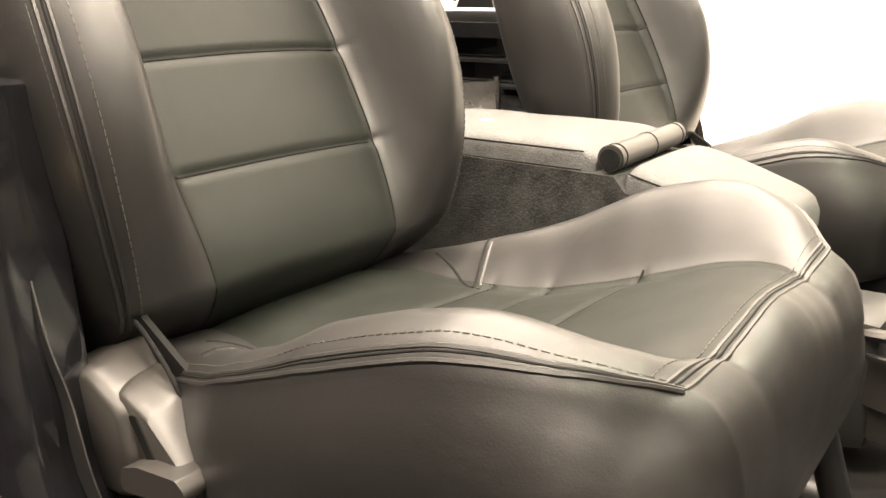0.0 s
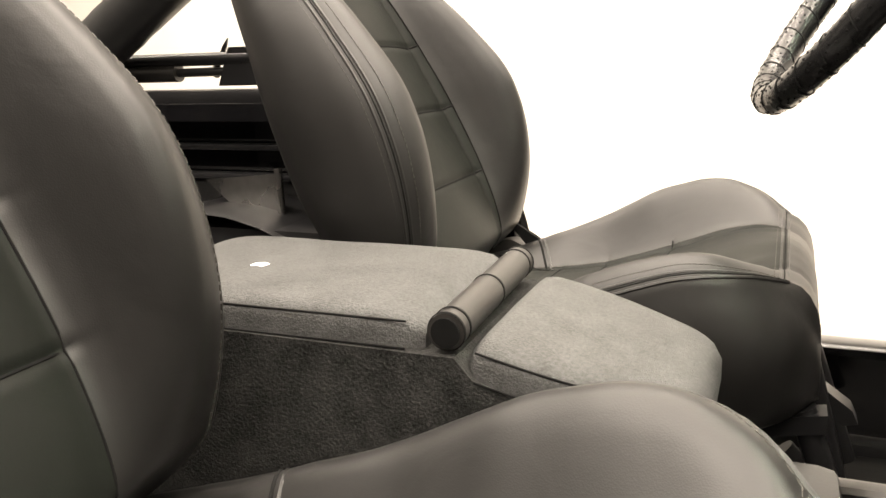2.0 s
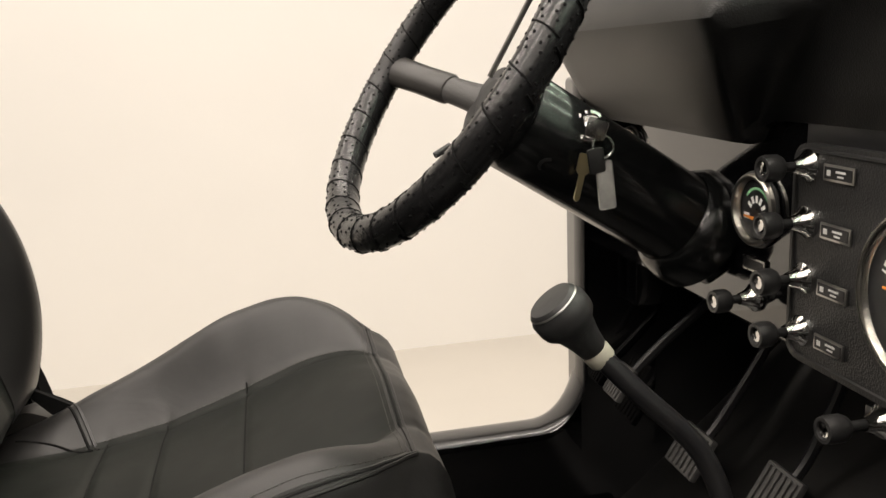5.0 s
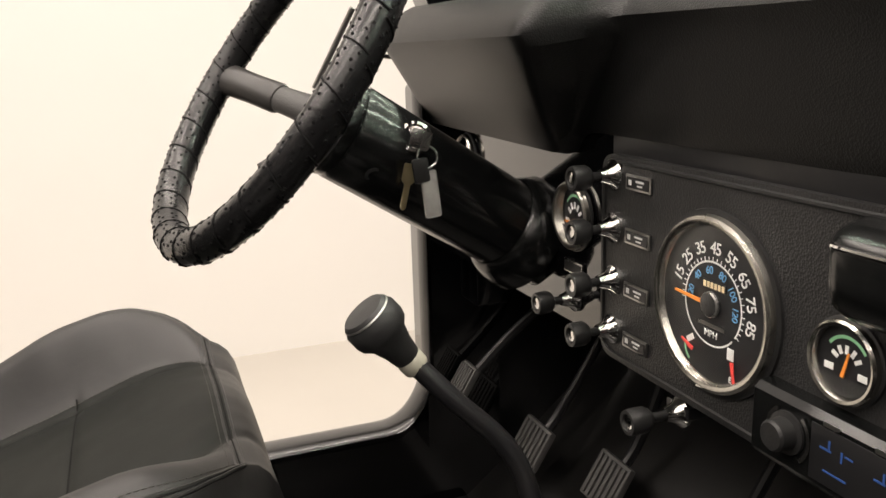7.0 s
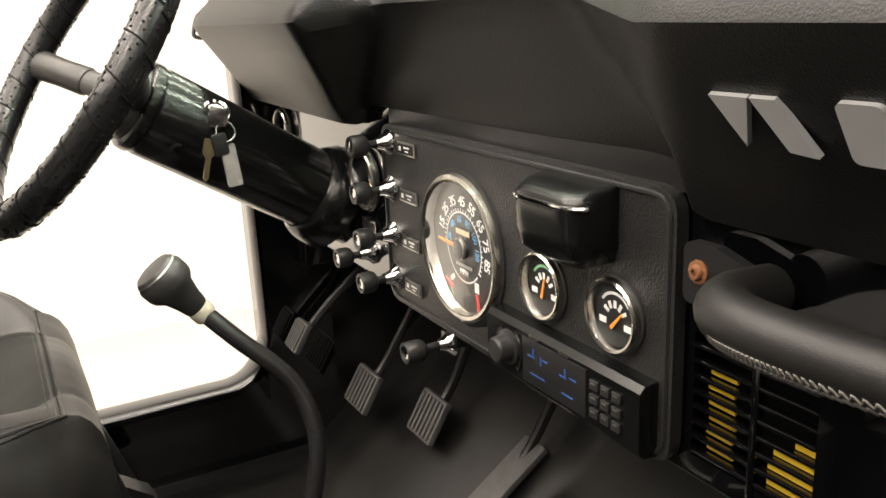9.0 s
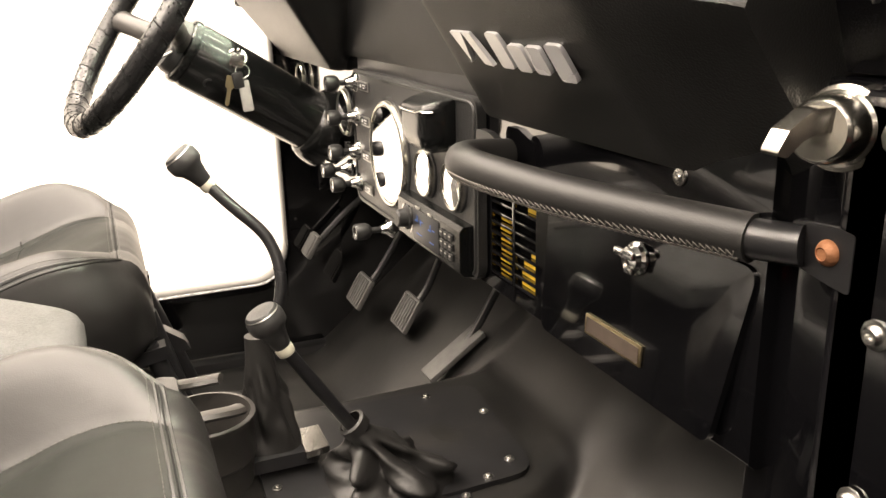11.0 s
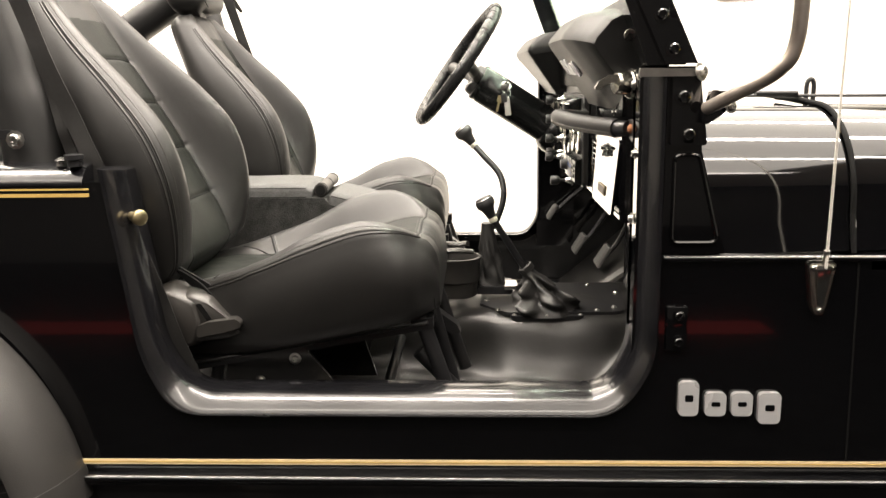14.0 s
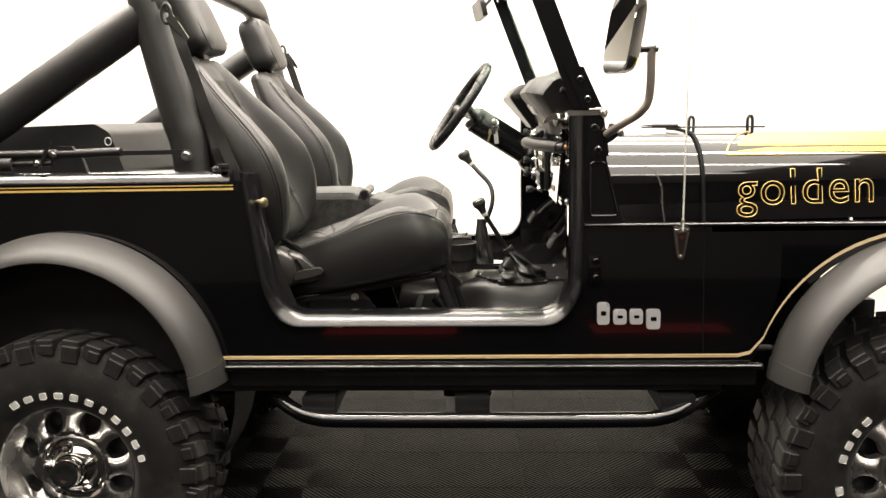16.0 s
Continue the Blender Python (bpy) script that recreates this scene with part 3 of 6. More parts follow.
    for k in range(5):
        a = 2 * math.pi * (k + 0.3) / 5
        part("lug_nut", lathe([(0.013, 0.055), (0.013, 0.086), (0.010, 0.096), (0.004, 0.100), (0.001, 0.100)], m @ Matrix.Translation((0.064 * math.cos(a), 0.064 * math.sin(a), 0)), 6), CHROME, e)
    return e


for cx in (-0.022, 2.375):
    wheel(cx, 0.03, 1, "wheel")
    wheel(cx, W - 0.03, -1, "wheel")


# ---- seats ----
def smooth01(t):
    t = min(max(t, 0.0), 1.0)
    return t * t * (3 - 2 * t)


CX = (0.50, 0.58, 0.66, 0.76, 0.83, 0.90, 0.95, 1.00, 1.035, 1.07)
C_CREST = (0.985, 1.004, 1.030, 1.068, 1.106, 1.129, 1.133, 1.115, 1.090, 1.068)
C_MID = (0.972, 0.982, 0.981, 0.990, 1.010, 1.036, 1.055, 1.070, 1.073, 1.065)
C_SEAM = (0.940, 0.972, 1.000, 1.039, 1.069, 1.093, 1.102, 1.096, 1.078, 1.058)
C_LOW = (0.845, 0.850, 0.860, 0.878, 0.892, 0.906, 0.916, 0.926, 0.934, 0.944)


def cushion_top(x, v):
    """Height of the cushion at v, from -1 to 1 across the seat."""
    a = abs(v)
    mid, crest, seam = interp(x, CX, C_MID), interp(x, CX, C_CREST), interp(x, CX, C_SEAM)
    crest -= 0.015
    if a <= 0.87:
        z = mid + (crest - mid) * smooth01((a - 0.53) / 0.34)
        z += 0.008 * (1 - (a / 0.5) ** 2) * (1 if a < 0.5 else 0)
        z -= 0.003 * math.exp(-((a - 0.56) / 0.04) ** 2)
        if a < 0.62:
            z -= sum(0.0028 * math.exp(-((x - q) / 0.005) ** 2) for q in (0.700, 0.772, 0.872)) * smooth01((0.62 - a) / 0.06)
    else:
        z = crest + (seam - crest) * ((a - 0.87) / 0.13) ** 2
    z += 0.0022 * noise.noise((x * 11, v * 2.3, 1.0)) + 0.0012 * noise.noise((x * 28, v * 7, 4.0))
    return z


def cushion_half(x):
    return interp(x, (0.5, 0.6, 0.8, 0.93, 0.98, 1.01, 1.035, 1.06, 1.075), (0.232, 0.248, 0.260, 0.256, 0.238, 0.208, 0.172, 0.168, 0.165))


def rear_waist(x):
    """The outer side draws in at the rear, round the recliner."""
    return interp(x, (0.5, 0.6, 0.66, 0.72, 0.80, 0.9), (0.80, 0.84, 0.90, 0.965, 0.995, 1.0))


def cushion_body(x):
    return interp(x, (0.5, 0.6, 0.8, 0.93, 1.0, 1.035, 1.055, 1.075), (0.236, 0.252, 0.266, 0.266, 0.256, 0.238, 0.215, 0.180))


BZ = (0.93, 0.96, 0.985, 1.01, 1.04, 1.132, 1.233, 1.331, 1.42, 1.50, 1.55)
B_FRONT = (0.480, 0.515, 0.546, 0.569, 0.582, 0.541, 0.487, 0.437, 0.388, 0.348, 0.325)
B_HALF = (0.185, 0.199, 0.210, 0.221, 0.232, 0.250, 0.252, 0.236, 0.208, 0.174, 0.148)
B_BULGE = (-0.030, -0.024, -0.018, -0.006, 0.010, 0.074, 0.104, 0.084, 0.052, 0.024, 0.006)
B_THICK = (0.085, 0.091, 0.096, 0.101, 0.105, 0.108, 0.092, 0.080, 0.070, 0.062, 0.055)


def back_front(z, v):
    """A point of the backrest's front, at height z and v from -1 to 1 across, relative to the seat's middle."""
    a = abs(v)
    bul = interp(z, BZ, B_BULGE)
    d = bul * (smooth01((a - 0.52) / 0.28) if a < 0.80 else 1 - ((a - 0.80) / 0.20) ** 2 * 0.20)
    d -= 0.010 * max(0, (a - 0.90) / 0.10) ** 2
    d += 0.010 * max(0, 1 - (a / 0.5) ** 2)
    d -= 0.002 * math.exp(-((a - 0.56) / 0.04) ** 2)
    if a < 0.56:
        d -= sum(0.0036 * math.exp(-((z - q) / 0.0042) ** 2) for q in (1.132, 1.233, 1.331, 1.420)) * smooth01((0.56 - a) / 0.03)
    d += 0.0025 * noise.noise((z * 10, v * 2.5, 7.0))
    return Vector((interp(z, BZ, B_FRONT) + d * 0.9, interp(z, BZ, B_HALF) * v, z + d * 0.40))


def front_seat(yc, out, label):
    """One bucket seat; out is the side of its recliner cover, -1 or 1."""
    seat = thing("front_seat", label, "car seat", (0.8, yc, 0.66), "front bucket seats")
    # cushion
    bm = bmesh.new()
    rows, vs = [], [(-1 + 2 * k / 48) for k in range(49)]
    stations = [0.50 + 0.535 * k / 134 for k in range(135)] + [1.048, 1.058, 1.066, 1.071, 1.073]
    drop = [1.0] * 135 + [0.955, 0.88, 0.76, 0.6, 0.40]
    for x, k in zip(stations, drop):
        hw, low = cushion_half(x), interp(x, CX, C_LOW)
        seamz, draw = interp(x, CX, C_SEAM), rear_waist(x)
        ring = []
        for v in vs:
            z = cushion_top(min(x, 1.035), v)
            ring.append((x, yc + hw * v * (draw if v * out > 0 else 1), low + (z - low) * k))
        for f, bulge in ((0.06, 0.001), (0.14, 0.003), (0.3, 0.006), (0.55, 0.007), (0.8, 0.002), (0.95, -0.006), (1.0, -0.016)):
            ring.append((x, yc + (hw + (cushion_body(x) - hw) * min(f * 3.4, 1) + bulge) * (draw if out > 0 else 1), low + (seamz - low) * k * (1 - f)))
        for f, bulge in ((1.0, -0.016), (0.95, -0.006), (0.8, 0.002), (0.55, 0.007), (0.3, 0.006), (0.14, 0.003), (0.06, 0.001)):
            ring.append((x, yc - (hw + (cushion_body(x) - hw) * min(f * 3.4, 1) + bulge) * (draw if out < 0 else 1), low + (seamz - low) * k * (1 - f)))
        rows.append([bm.verts.new(p) for p in ring])
    ring_faces(bm, rows, True, True)
    for f in bm.faces:
        c = f.calc_center_median()
        v = (c.y - yc) / cushion_half(c.x) / (rear_waist(c.x) if (c.y - yc) * out > 0 else 1)
        if abs(v) < 0.60 and c.z > interp(c.x, CX, C_MID) - 0.03 and c.x < 1.037:
            f.material_index = 1
    cushion = part("cushion", bm, (LEATHER, FABRIC), seat, "black leather cushion with grey-green insert", 60)

    def on_cushion(x, v, lift=0.0008):
        return (x, yc + cushion_half(x) * v * (rear_waist(x) if v * out > 0 else 1), cushion_top(min(x, 1.035), v) + lift)

    def seam(points, parent, r=0.0017, mat=SEAM, name="seam"):
        if mat is not THREAD:
            part(name, tube(points, r, 6), mat, parent)
            return
        # a row of single stitches
        line = spline(points, 4)
        bm = bmesh.new()
        for i in range(0, len(line) - 2, 2):
            merge(bm, tube([line[i], line[i].lerp(line[i + 1], 0.5), line[i + 1].lerp(line[i + 2], 0.35)], r, 5))
        part("stitching", bm, THREAD, parent)["kind"] = "stuff"

    for s in (-1, 1):
        for vv, rr, mt, up in ((0.976, 0.0021, LEATHER, -0.0011), (0.9875, 0.0009, SEAM, -0.0001), (1.000, 0.0021, LEATHER, -0.0013), (0.950, 0.0005, THREAD, 0.0001)):
            seam([on_cushion(0.56 + 0.475 * k / 40, s * vv, up) for k in range(41)], cushion, rr, mt, "piping")
        seam([on_cushion(0.67 + 0.365 * k / 30, s * 0.583, 0.0) for k in range(31)], cushion, 0.0006, THREAD)
        seam([on_cushion(0.592 + 0.093 * k / 8, s * (0.76 - 0.25 * k / 8), -0.0004) for k in range(9)], cushion, 0.0018)
        seam([on_cushion(0.685 - 0.040 * k / 8, s * (0.51 + 0.40 * k / 8), -0.0004) for k in range(9)], cushion, 0.0020)
        seam([on_cushion(0.692 - 0.040 * k / 8, s * (0.51 + 0.40 * k / 8), -0.0018) for k in range(9)], cushion, 0.0028, LEATHER, "pleat")
        # corner seam running down the front
        hw = cushion_half(1.04)
        if s * out < 0:
            continue
        seam([(1.040 + 0.028 * math.sin(q * 1.3), yc + s * (hw * 0.98 + 0.055 * q), 1.074 - 0.15 * q) for q in [k / 10 for k in range(11)]], cushion, 0.0010)
    for xx, w in ((0.700, 0.57), (0.772, 0.575), (0.872, 0.60)):
        seam([on_cushion(xx, -w + 2 * w * k / 24, 0.0) for k in range(25)], cushion, 0.0011)
    for dx, rr, mt, up in ((0.0004, 0.0021, LEATHER, -0.0013), (-0.0036, 0.0009, SEAM, -0.0001), (-0.0076, 0.0021, LEATHER, -0.0012), (-0.0140, 0.0005, THREAD, 0.0001)):
        seam([on_cushion(1.034 + dx, -0.985 + 1.97 * k / 30, up) for k in range(31)], cushion, rr, mt, "piping")

    # backrest
    bm = bmesh.new()
    rows = []
    zs = [0.93 + 0.605 * k / 168 for k in range(169)] + [1.545, 1.554, 1.561, 1.565]
    shr = [1.0] * 169 + [0.94, 0.84, 0.70, 0.45]
    for z, k in zip(zs, shr):
        hw, th = interp(z, BZ, B_HALF), interp(z, BZ, B_THICK)
        cxx = interp(z, BZ, B_FRONT) - th / 2
        ring = []
        for v in vs:
            p = back_front(z, v)
            ring.append((cxx + (p.x - cxx) * k, yc + p.y * (0.5 + 0.5 * k), p.z))
        e = back_front(z, 1.0)
        for f, b in ((0.2, 0.006), (0.45, 0.008), (0.7, 0.004), (0.9, -0.012)):
            ring.append((cxx + (e.x - (e.x - (cxx - th / 2)) * f - cxx) * k, yc + (hw + b) * (0.5 + 0.5 * k), z + (e.z - z) * (1 - f)))
        for q in range(9):
            g = 1 - 2 * q / 8
            ring.append((cxx - (th / 2 + 0.045 * (1 - g * g)) * k, yc + (hw - 0.032) * g * (0.5 + 0.5 * k), z))
        for f, b in ((0.9, -0.012), (0.7, 0.004), (0.45, 0.008), (0.2, 0.006)):
            ring.append((cxx + (e.x - (e.x - (cxx - th / 2)) * f - cxx) * k, yc - (hw + b) * (0.5 + 0.5 * k), z + (e.z - z) * (1 - f)))
        rows.append([bm.verts.new(p) for p in ring])
    ring_faces(bm, rows, True, True)
    for f in bm.faces:
        c = f.calc_center_median()
        v = (c.y - yc) / interp(c.z, BZ, B_HALF)
        if (-0.545 if out > 0 else -0.60) < v < (0.60 if out > 0 else 0.545) and c.x > interp(c.z, BZ, B_FRONT) - 0.02 and c.z < 1.50:
            f.material_index = 1
    back = part("backrest", bm, (LEATHER, FABRIC), seat, "black leather backrest with quilted grey-green insert", 60)

    def on_back(z, v, lift=0.001):
        p = back_front(z, v)
        return (p.x + lift, yc + p.y, p.z)
    for zz, w in ((1.132, 0.53), (1.233, 0.53), (1.331, 0.53), (1.420, 0.53)):
        seam([on_back(zz, (-w if out > 0 else -0.583) + (w + 0.583) * k / 24, 0.0) for k in range(25)], back, 0.0015)
    for s in (-1, 1):
        seam([on_back(0.97 + 0.50 * k / 40, s * (0.583 if s == out else 0.5417), 0.0004) for k in range(41)], back, 0.0011)
        for vv, rr, mt, up in ((0.972, 0.0022, LEATHER, -0.0012), (0.984, 0.0010, SEAM, -0.0004), (0.996, 0.0022, LEATHER, -0.0012), (0.935, 0.0006, THREAD, 0.0), (1.004, 0.0006, THREAD, -0.006)):
            seam([on_back(1.02 + 0.50 * k / 40, s * vv, up) for k in range(41)], back, rr, mt, "piping")
        # short pleat low on the side
        hw = interp(1.06, BZ, B_HALF)
        seam([(0.495 + 0.055 * q, yc + s * (hw + 0.0085), 1.045 + 0.035 * q) for q in (0, 0.33, 0.66, 1)], back, 0.0016)
    # headrest
    bm = bmesh.new()
    rows = []
    for k in range(17):
        f = k / 16
        z = 1.566 + 0.215 * f
        rr = (1 - abs(2 * f - 1) ** 4.5) ** 0.5
        xc = 0.320 - 0.080 * f
        ring = []
        for q in range(32):
            a = 2 * math.pi * q / 32
            ring.append((xc + (0.066 - 0.012 * f) * rr * math.copysign(abs(math.cos(a)) ** 0.55, math.cos(a)) * (1.0 if rr > 0.05 else 0.05),
                         yc + (0.128 - 0.018 * f) * max(rr, 0.04) ** 0.5 * math.copysign(abs(math.sin(a)) ** 0.5, math.sin(a)), z + 0.012 * math.cos(a)))
        rows.append([bm.verts.new(p) for p in ring])
    ring_faces(bm, rows, True, True)
    head = part("headrest", bm, LEATHER, seat, "padded black leather headrest", 60)
    for s in (-1, 1):
        part("headrest_post", tube([(0.280, yc + s * 0.055, 1.535), (0.305, yc + s * 0.055, 1.60)], 0.0055, 10), STEEL, seat)
        part("seam", tube([(0.372 - 0.085 * k / 10, yc + s * (0.108 - 0.012 * k / 10), 1.585 + 0.18 * k / 10) for k in range(11)], 0.0014, 6), SEAM, head)
    # recliner cover and lever on the outer side
    yo = yc + out * 0.204
    def shell(outline, thick, shrink):
        """A domed plastic cover: the outline shrinks smoothly towards its face."""
        cx = sum(p[0] for p in outline) / len(outline)
        cz = sum(p[1] for p in outline) / len(outline)
        rows = []
        for f in (0.0, 0.25, 0.5, 0.7, 0.85, 0.95, 1.0):
            k = 1 - shrink * (1 - math.sqrt(max(1 - f * f, 0.0)))
            rows.append([(cx + (p[0] - cx) * k, yo + out * thick * f, cz + (p[1] - cz) * k) for p in outline])
        return loft(rows)
    o = rounded([(0.505, 0.985), (0.572, 1.008), (0.628, 0.982), (0.640, 0.935), (0.622, 0.884), (0.525, 0.878)], [0.03, 0.03, 0.022, 0.03, 0.022, 0.03], 5)
    cov = part("recliner_cover", shell(o, 0.064, 0.26), GREYPLASTIC, seat, "worn dark grey plastic recliner cover", 50)
    o = rounded([(0.590, 1.002), (0.645, 0.982), (0.704, 0.934), (0.710, 0.912), (0.690, 0.902), (0.600, 0.890)], [0.02, 0.03, 0.018, 0.010, 0.012, 0.02], 5)
    part("recliner_wedge", shell(o, 0.056, 0.22), GREYPLASTIC, cov, "grey plastic front wedge", 50)
    part("recliner_slot", prism(rounded([(0.624, 0.972), (0.634, 0.974), (0.655, 0.940), (0.656, 0.918), (0.646, 0.914), (0.644, 0.940)], 0.004), "y", yo + out * 0.02, yo + out * 0.0575), SEAM, cov)
    ln = [(0.626, 0.912), (0.630, 0.934), (0.652, 0.942), (0.700, 0.948), (0.711, 0.941), (0.709, 0.931), (0.678, 0.922)]
    part("recliner_lever", prism(rounded(ln, 0.008, 5), "y", yo + out * 0.036, yo + out * 0.072, 0.0085, 4), GREYPLASTIC, cov, "grey plastic recliner lever", 50)
    part("recliner_clip", prism(rounded([(0.572, 1.030), (0.582, 1.034), (0.640, 0.998), (0.660, 0.972), (0.648, 0.966), (0.600, 0.998)], 0.003), "y", yo + out * 0.006, yo + out * 0.012, 0.001), SEAM, cov, "thin dark clip")
    part("recliner_spring", tube(spline([(0.555, yo + out * 0.02, 1.018), (0.575, yo + out * 0.015, 1.030), (0.620, yo + out * 0.02, 1.006), (0.652, yo + out * 0.022, 0.972)], 6), 0.0022, 8), SEAM, cov)
    # frame, rails and brackets below the cushion
    part("rail_edge", tube([(0.690, yc + out * 0.230, 0.872), (1.020, yc + out * 0.230, 0.929)], 0.0055, 10), PAINT, seat, "glossy black rail edge")
    for s in (-1, 1):
        yy = yc + s * 0.19
        part("slide_rail", prism([(0.58, 0.845), (1.06, 0.930), (1.06, 0.908), (0.58, 0.822)], "y", yy - 0.016, yy + 0.016, 0.003), SATIN, seat, "black steel slide rail")
        part("rail_lip", tube([(0.60, yy - 0.02 * out * -1, 0.842), (1.05, yy - 0.02 * out * -1, 0.922)], 0.004, 8), SATIN, seat)
        part("seat_leg", tube([(1.035, yy, 0.930), (1.115, yy, 0.69)], 0.015, 12), SATIN, seat, "sloping black tubular leg")
        part("seat_leg", tube([(0.64, yy, 0.84), (0.60, yy, 0.67)], 0.012, 10), SATIN, seat)
        part("seat_bracket", prism([(0.62, 0.67), (0.90, 0.67), (0.86, 0.80), (0.80, 0.88), (0.66, 0.85)], "y", yy - 0.004, yy + 0.004), CHIPPED, seat, "black folded steel riser")
        bolt(seat, (0.79, yy + out * 0.006, 0.845), (0, out, 0), 0.008)
        bolt(seat, (0.72, yy + out * 0.006, 0.80), (0, out, 0), 0.007)
    yl = yc - 0.06
    lev = part("tilt_lever", tube([(1.020, yl, 0.815), (1.045, yl, 0.788), (1.118, yl, 0.712)], 0.015, 14), SATIN, seat, "thick black tilt lever")
    part("lever_pivot", lathe([(0.026, -0.03), (0.032, -0.026), (0.032, 0.026), (0.026, 0.03)], aim((1.128, yl, 0.700), (0, 1, 0)), 24), SATIN, lev)
    part("tilt_strut", tube([(1.045, yl + 0.02, 0.930), (1.095, yl + 0.02, 0.735)], 0.013, 12), SATIN, seat, "black steel strut")
    part("slide_latch", prism([(1.03, 0.912), (1.10, 0.860), (1.108, 0.842), (1.09, 0.838), (1.02, 0.888)], "y", yl + 0.04, yl + 0.075, 0.004), SATIN, seat)
    part("cross_bar", tube([(0.96, yc - 0.2, 0.76), (0.96, yc + 0.2, 0.76)], 0.011, 10), SATIN, seat)
    return seat


front_seat(0.347, -1, "black leather bucket seat with grey-green quilted insert, near the open doorway")
driver = front_seat(1.197, 1, "black leather bucket seat with grey-green quilted insert, behind the steering wheel")

for ob in driver.children:
    if ob.name.startswith("cushion"):
        ob.matrix_basis = Matrix.Translation((-0.022, 1.197, 1.0)) @ Matrix.Rotation(radians(1.6), 4, "X") @ Matrix.Translation((0, -1.197, -1.006))


# ---- centre console ----
def console():
    c = thing("centre_console", "charcoal carpeted centre console with cloth armrest lids", "console", (0.6, 0.76, 0.66))
    o = [(0.36, 0.68), (0.86, 0.68), (0.925, 1.042), (0.78, 1.098), (0.765, 1.115), (0.36, 1.118)]
    part("console_box", prism(o, "y", 0.632, 0.870, 0.006), CARPET, c, "charcoal carpet covered box")

    def cushion_lid(name, x0, x1, y0, y1, zb, h, lab, slope=0.0, taper=0.0):
        bm = bmesh.new()
        rows = []
        n = 24
        for i in range(n + 1):
            f = i / n
            ex = (1 - abs(2 * f - 1) ** 9) ** 0.5
            hw = (y1 - y0) / 2 * (0.93 + 0.07 * ex) * (1 - taper * f ** 3)
            x = x0 + (x1 - x0) * f
            zc = zb - slope * f
            ring = []
            for q in range(40):
                a = 2 * math.pi * q / 40
                cc, ss = math.cos(a), math.sin(a)
                yy = hw * math.copysign(abs(cc) ** 0.26, cc)
                top = h * (0.55 + 0.45 * max(ex, 0.2)) * (0.94 + 0.06 * (1 - (yy / hw) ** 2))
                zz = (top if ss > 0 else 0.0) * abs(ss) ** 0.36
                ring.append((x, (y0 + y1) / 2 + yy, zc + zz + 0.0015 * noise.noise((x * 12, yy * 12, 3))))
            rows.append([bm.verts.new(p) for p in ring])
        ring_faces(bm, rows, True, True)
        lid = part(name, bm, CLOTHLID, c, lab, 55)
        for dz in (0.006, h * 0.70):
            pts = [(x0 + (x1 - x0) * k / 24, y0 + (0.0030 if dz > 0.01 else -0.0020) + (y1 - y0) / 2 * taper * (k / 24) ** 3, zb - slope * k / 24 + dz) for k in range(1, 24)]
            part("seam", tube(pts, 0.0010, 6), SEAM, lid)
        return lid
    rear = cushion_lid("armrest_lid", 0.385, 0.735, 0.638, 0.880, 1.111, 0.040, "grey woven cloth armrest lid with a small white mark")
    part("lid_mark", prism(rounded([(0.510, 0.724), (0.519, 0.727), (0.526, 0.723), (0.528, 0.736), (0.519, 0.740), (0.511, 0.737)], 0.003), "z", 1.1490, 1.1510), WHITEPRINT, rear, "small white mark on the lid")
    cushion_lid("front_lid", 0.774, 0.958, 0.634, 0.874, 1.092, 0.042, "grey woven cloth front lid", 0.046, 0.42)
    hinge = part("hinge_roll", tube([(0.757, 0.638, 1.134), (0.755, 0.70, 1.135), (0.752, 0.80, 1.136), (0.750, 0.860, 1.137)], 0.0158, 24), GREYPLASTIC, c, "rolled vinyl hinge")
    for yy in (0.6395, 0.654, 0.752, 0.846, 0.859):
        part("hinge_band", lathe([(0.0158, -0.0018), (0.0166, -0.001), (0.0166, 0.001), (0.0158, 0.0018)], aim((0.757 - 0.032 * (yy - 0.638), yy, 1.1345 + 0.011 * (yy - 0.638)), (0, 1, 0)), 24, False), SEAM, hinge)
    part("hinge_hole", lathe([(0.0125, 0.0), (0.0125, 0.0022), (0.001, 0.0022)], aim((0.757, 0.6375, 1.134), (0, -1, 0)), 20), SEAM, hinge, "dark open end")
    # cup holder on the front of the console
    ch = part("cup_holder", lathe([(0.050, 0.0), (0.056, 0.004), (0.058, 0.04), (0.063, 0.045), (0.063, 0.095), (0.066, 0.10), (0.066, 0.105), (0.060, 0.106), (0.057, 0.09), (0.055, 0.02), (0.0, 0.018)], Matrix.Translation((1.088, 0.745, 0.838)), 36), GREYPLASTIC, c, "black plastic cup holder")
    part("cup_holder_rim", tube([(1.088 + 0.061 * math.cos(a), 0.745 + 0.061 * math.sin(a), 0.966 + 0.004 * math.sin(3 * a)) for a in [radians(60 + 11 * k) for k in range(24)]], 0.012, 8, False, 0.6), GREYPLASTIC, c, "raised rim of the cup holder")
    part("cup_holder_back", box((1.02, 0.755, 0.90), (0.09, 0.13, 0.16), 0.02), PLASTIC, c)
    c.location += Vector((0, 0.020, -0.027))


console()


# ---- dashboard ----
dash = thing("dashboard", "black vehicle dashboard with round gauges and pull knobs", "dashboard", (1.45, W / 2, 1.15))


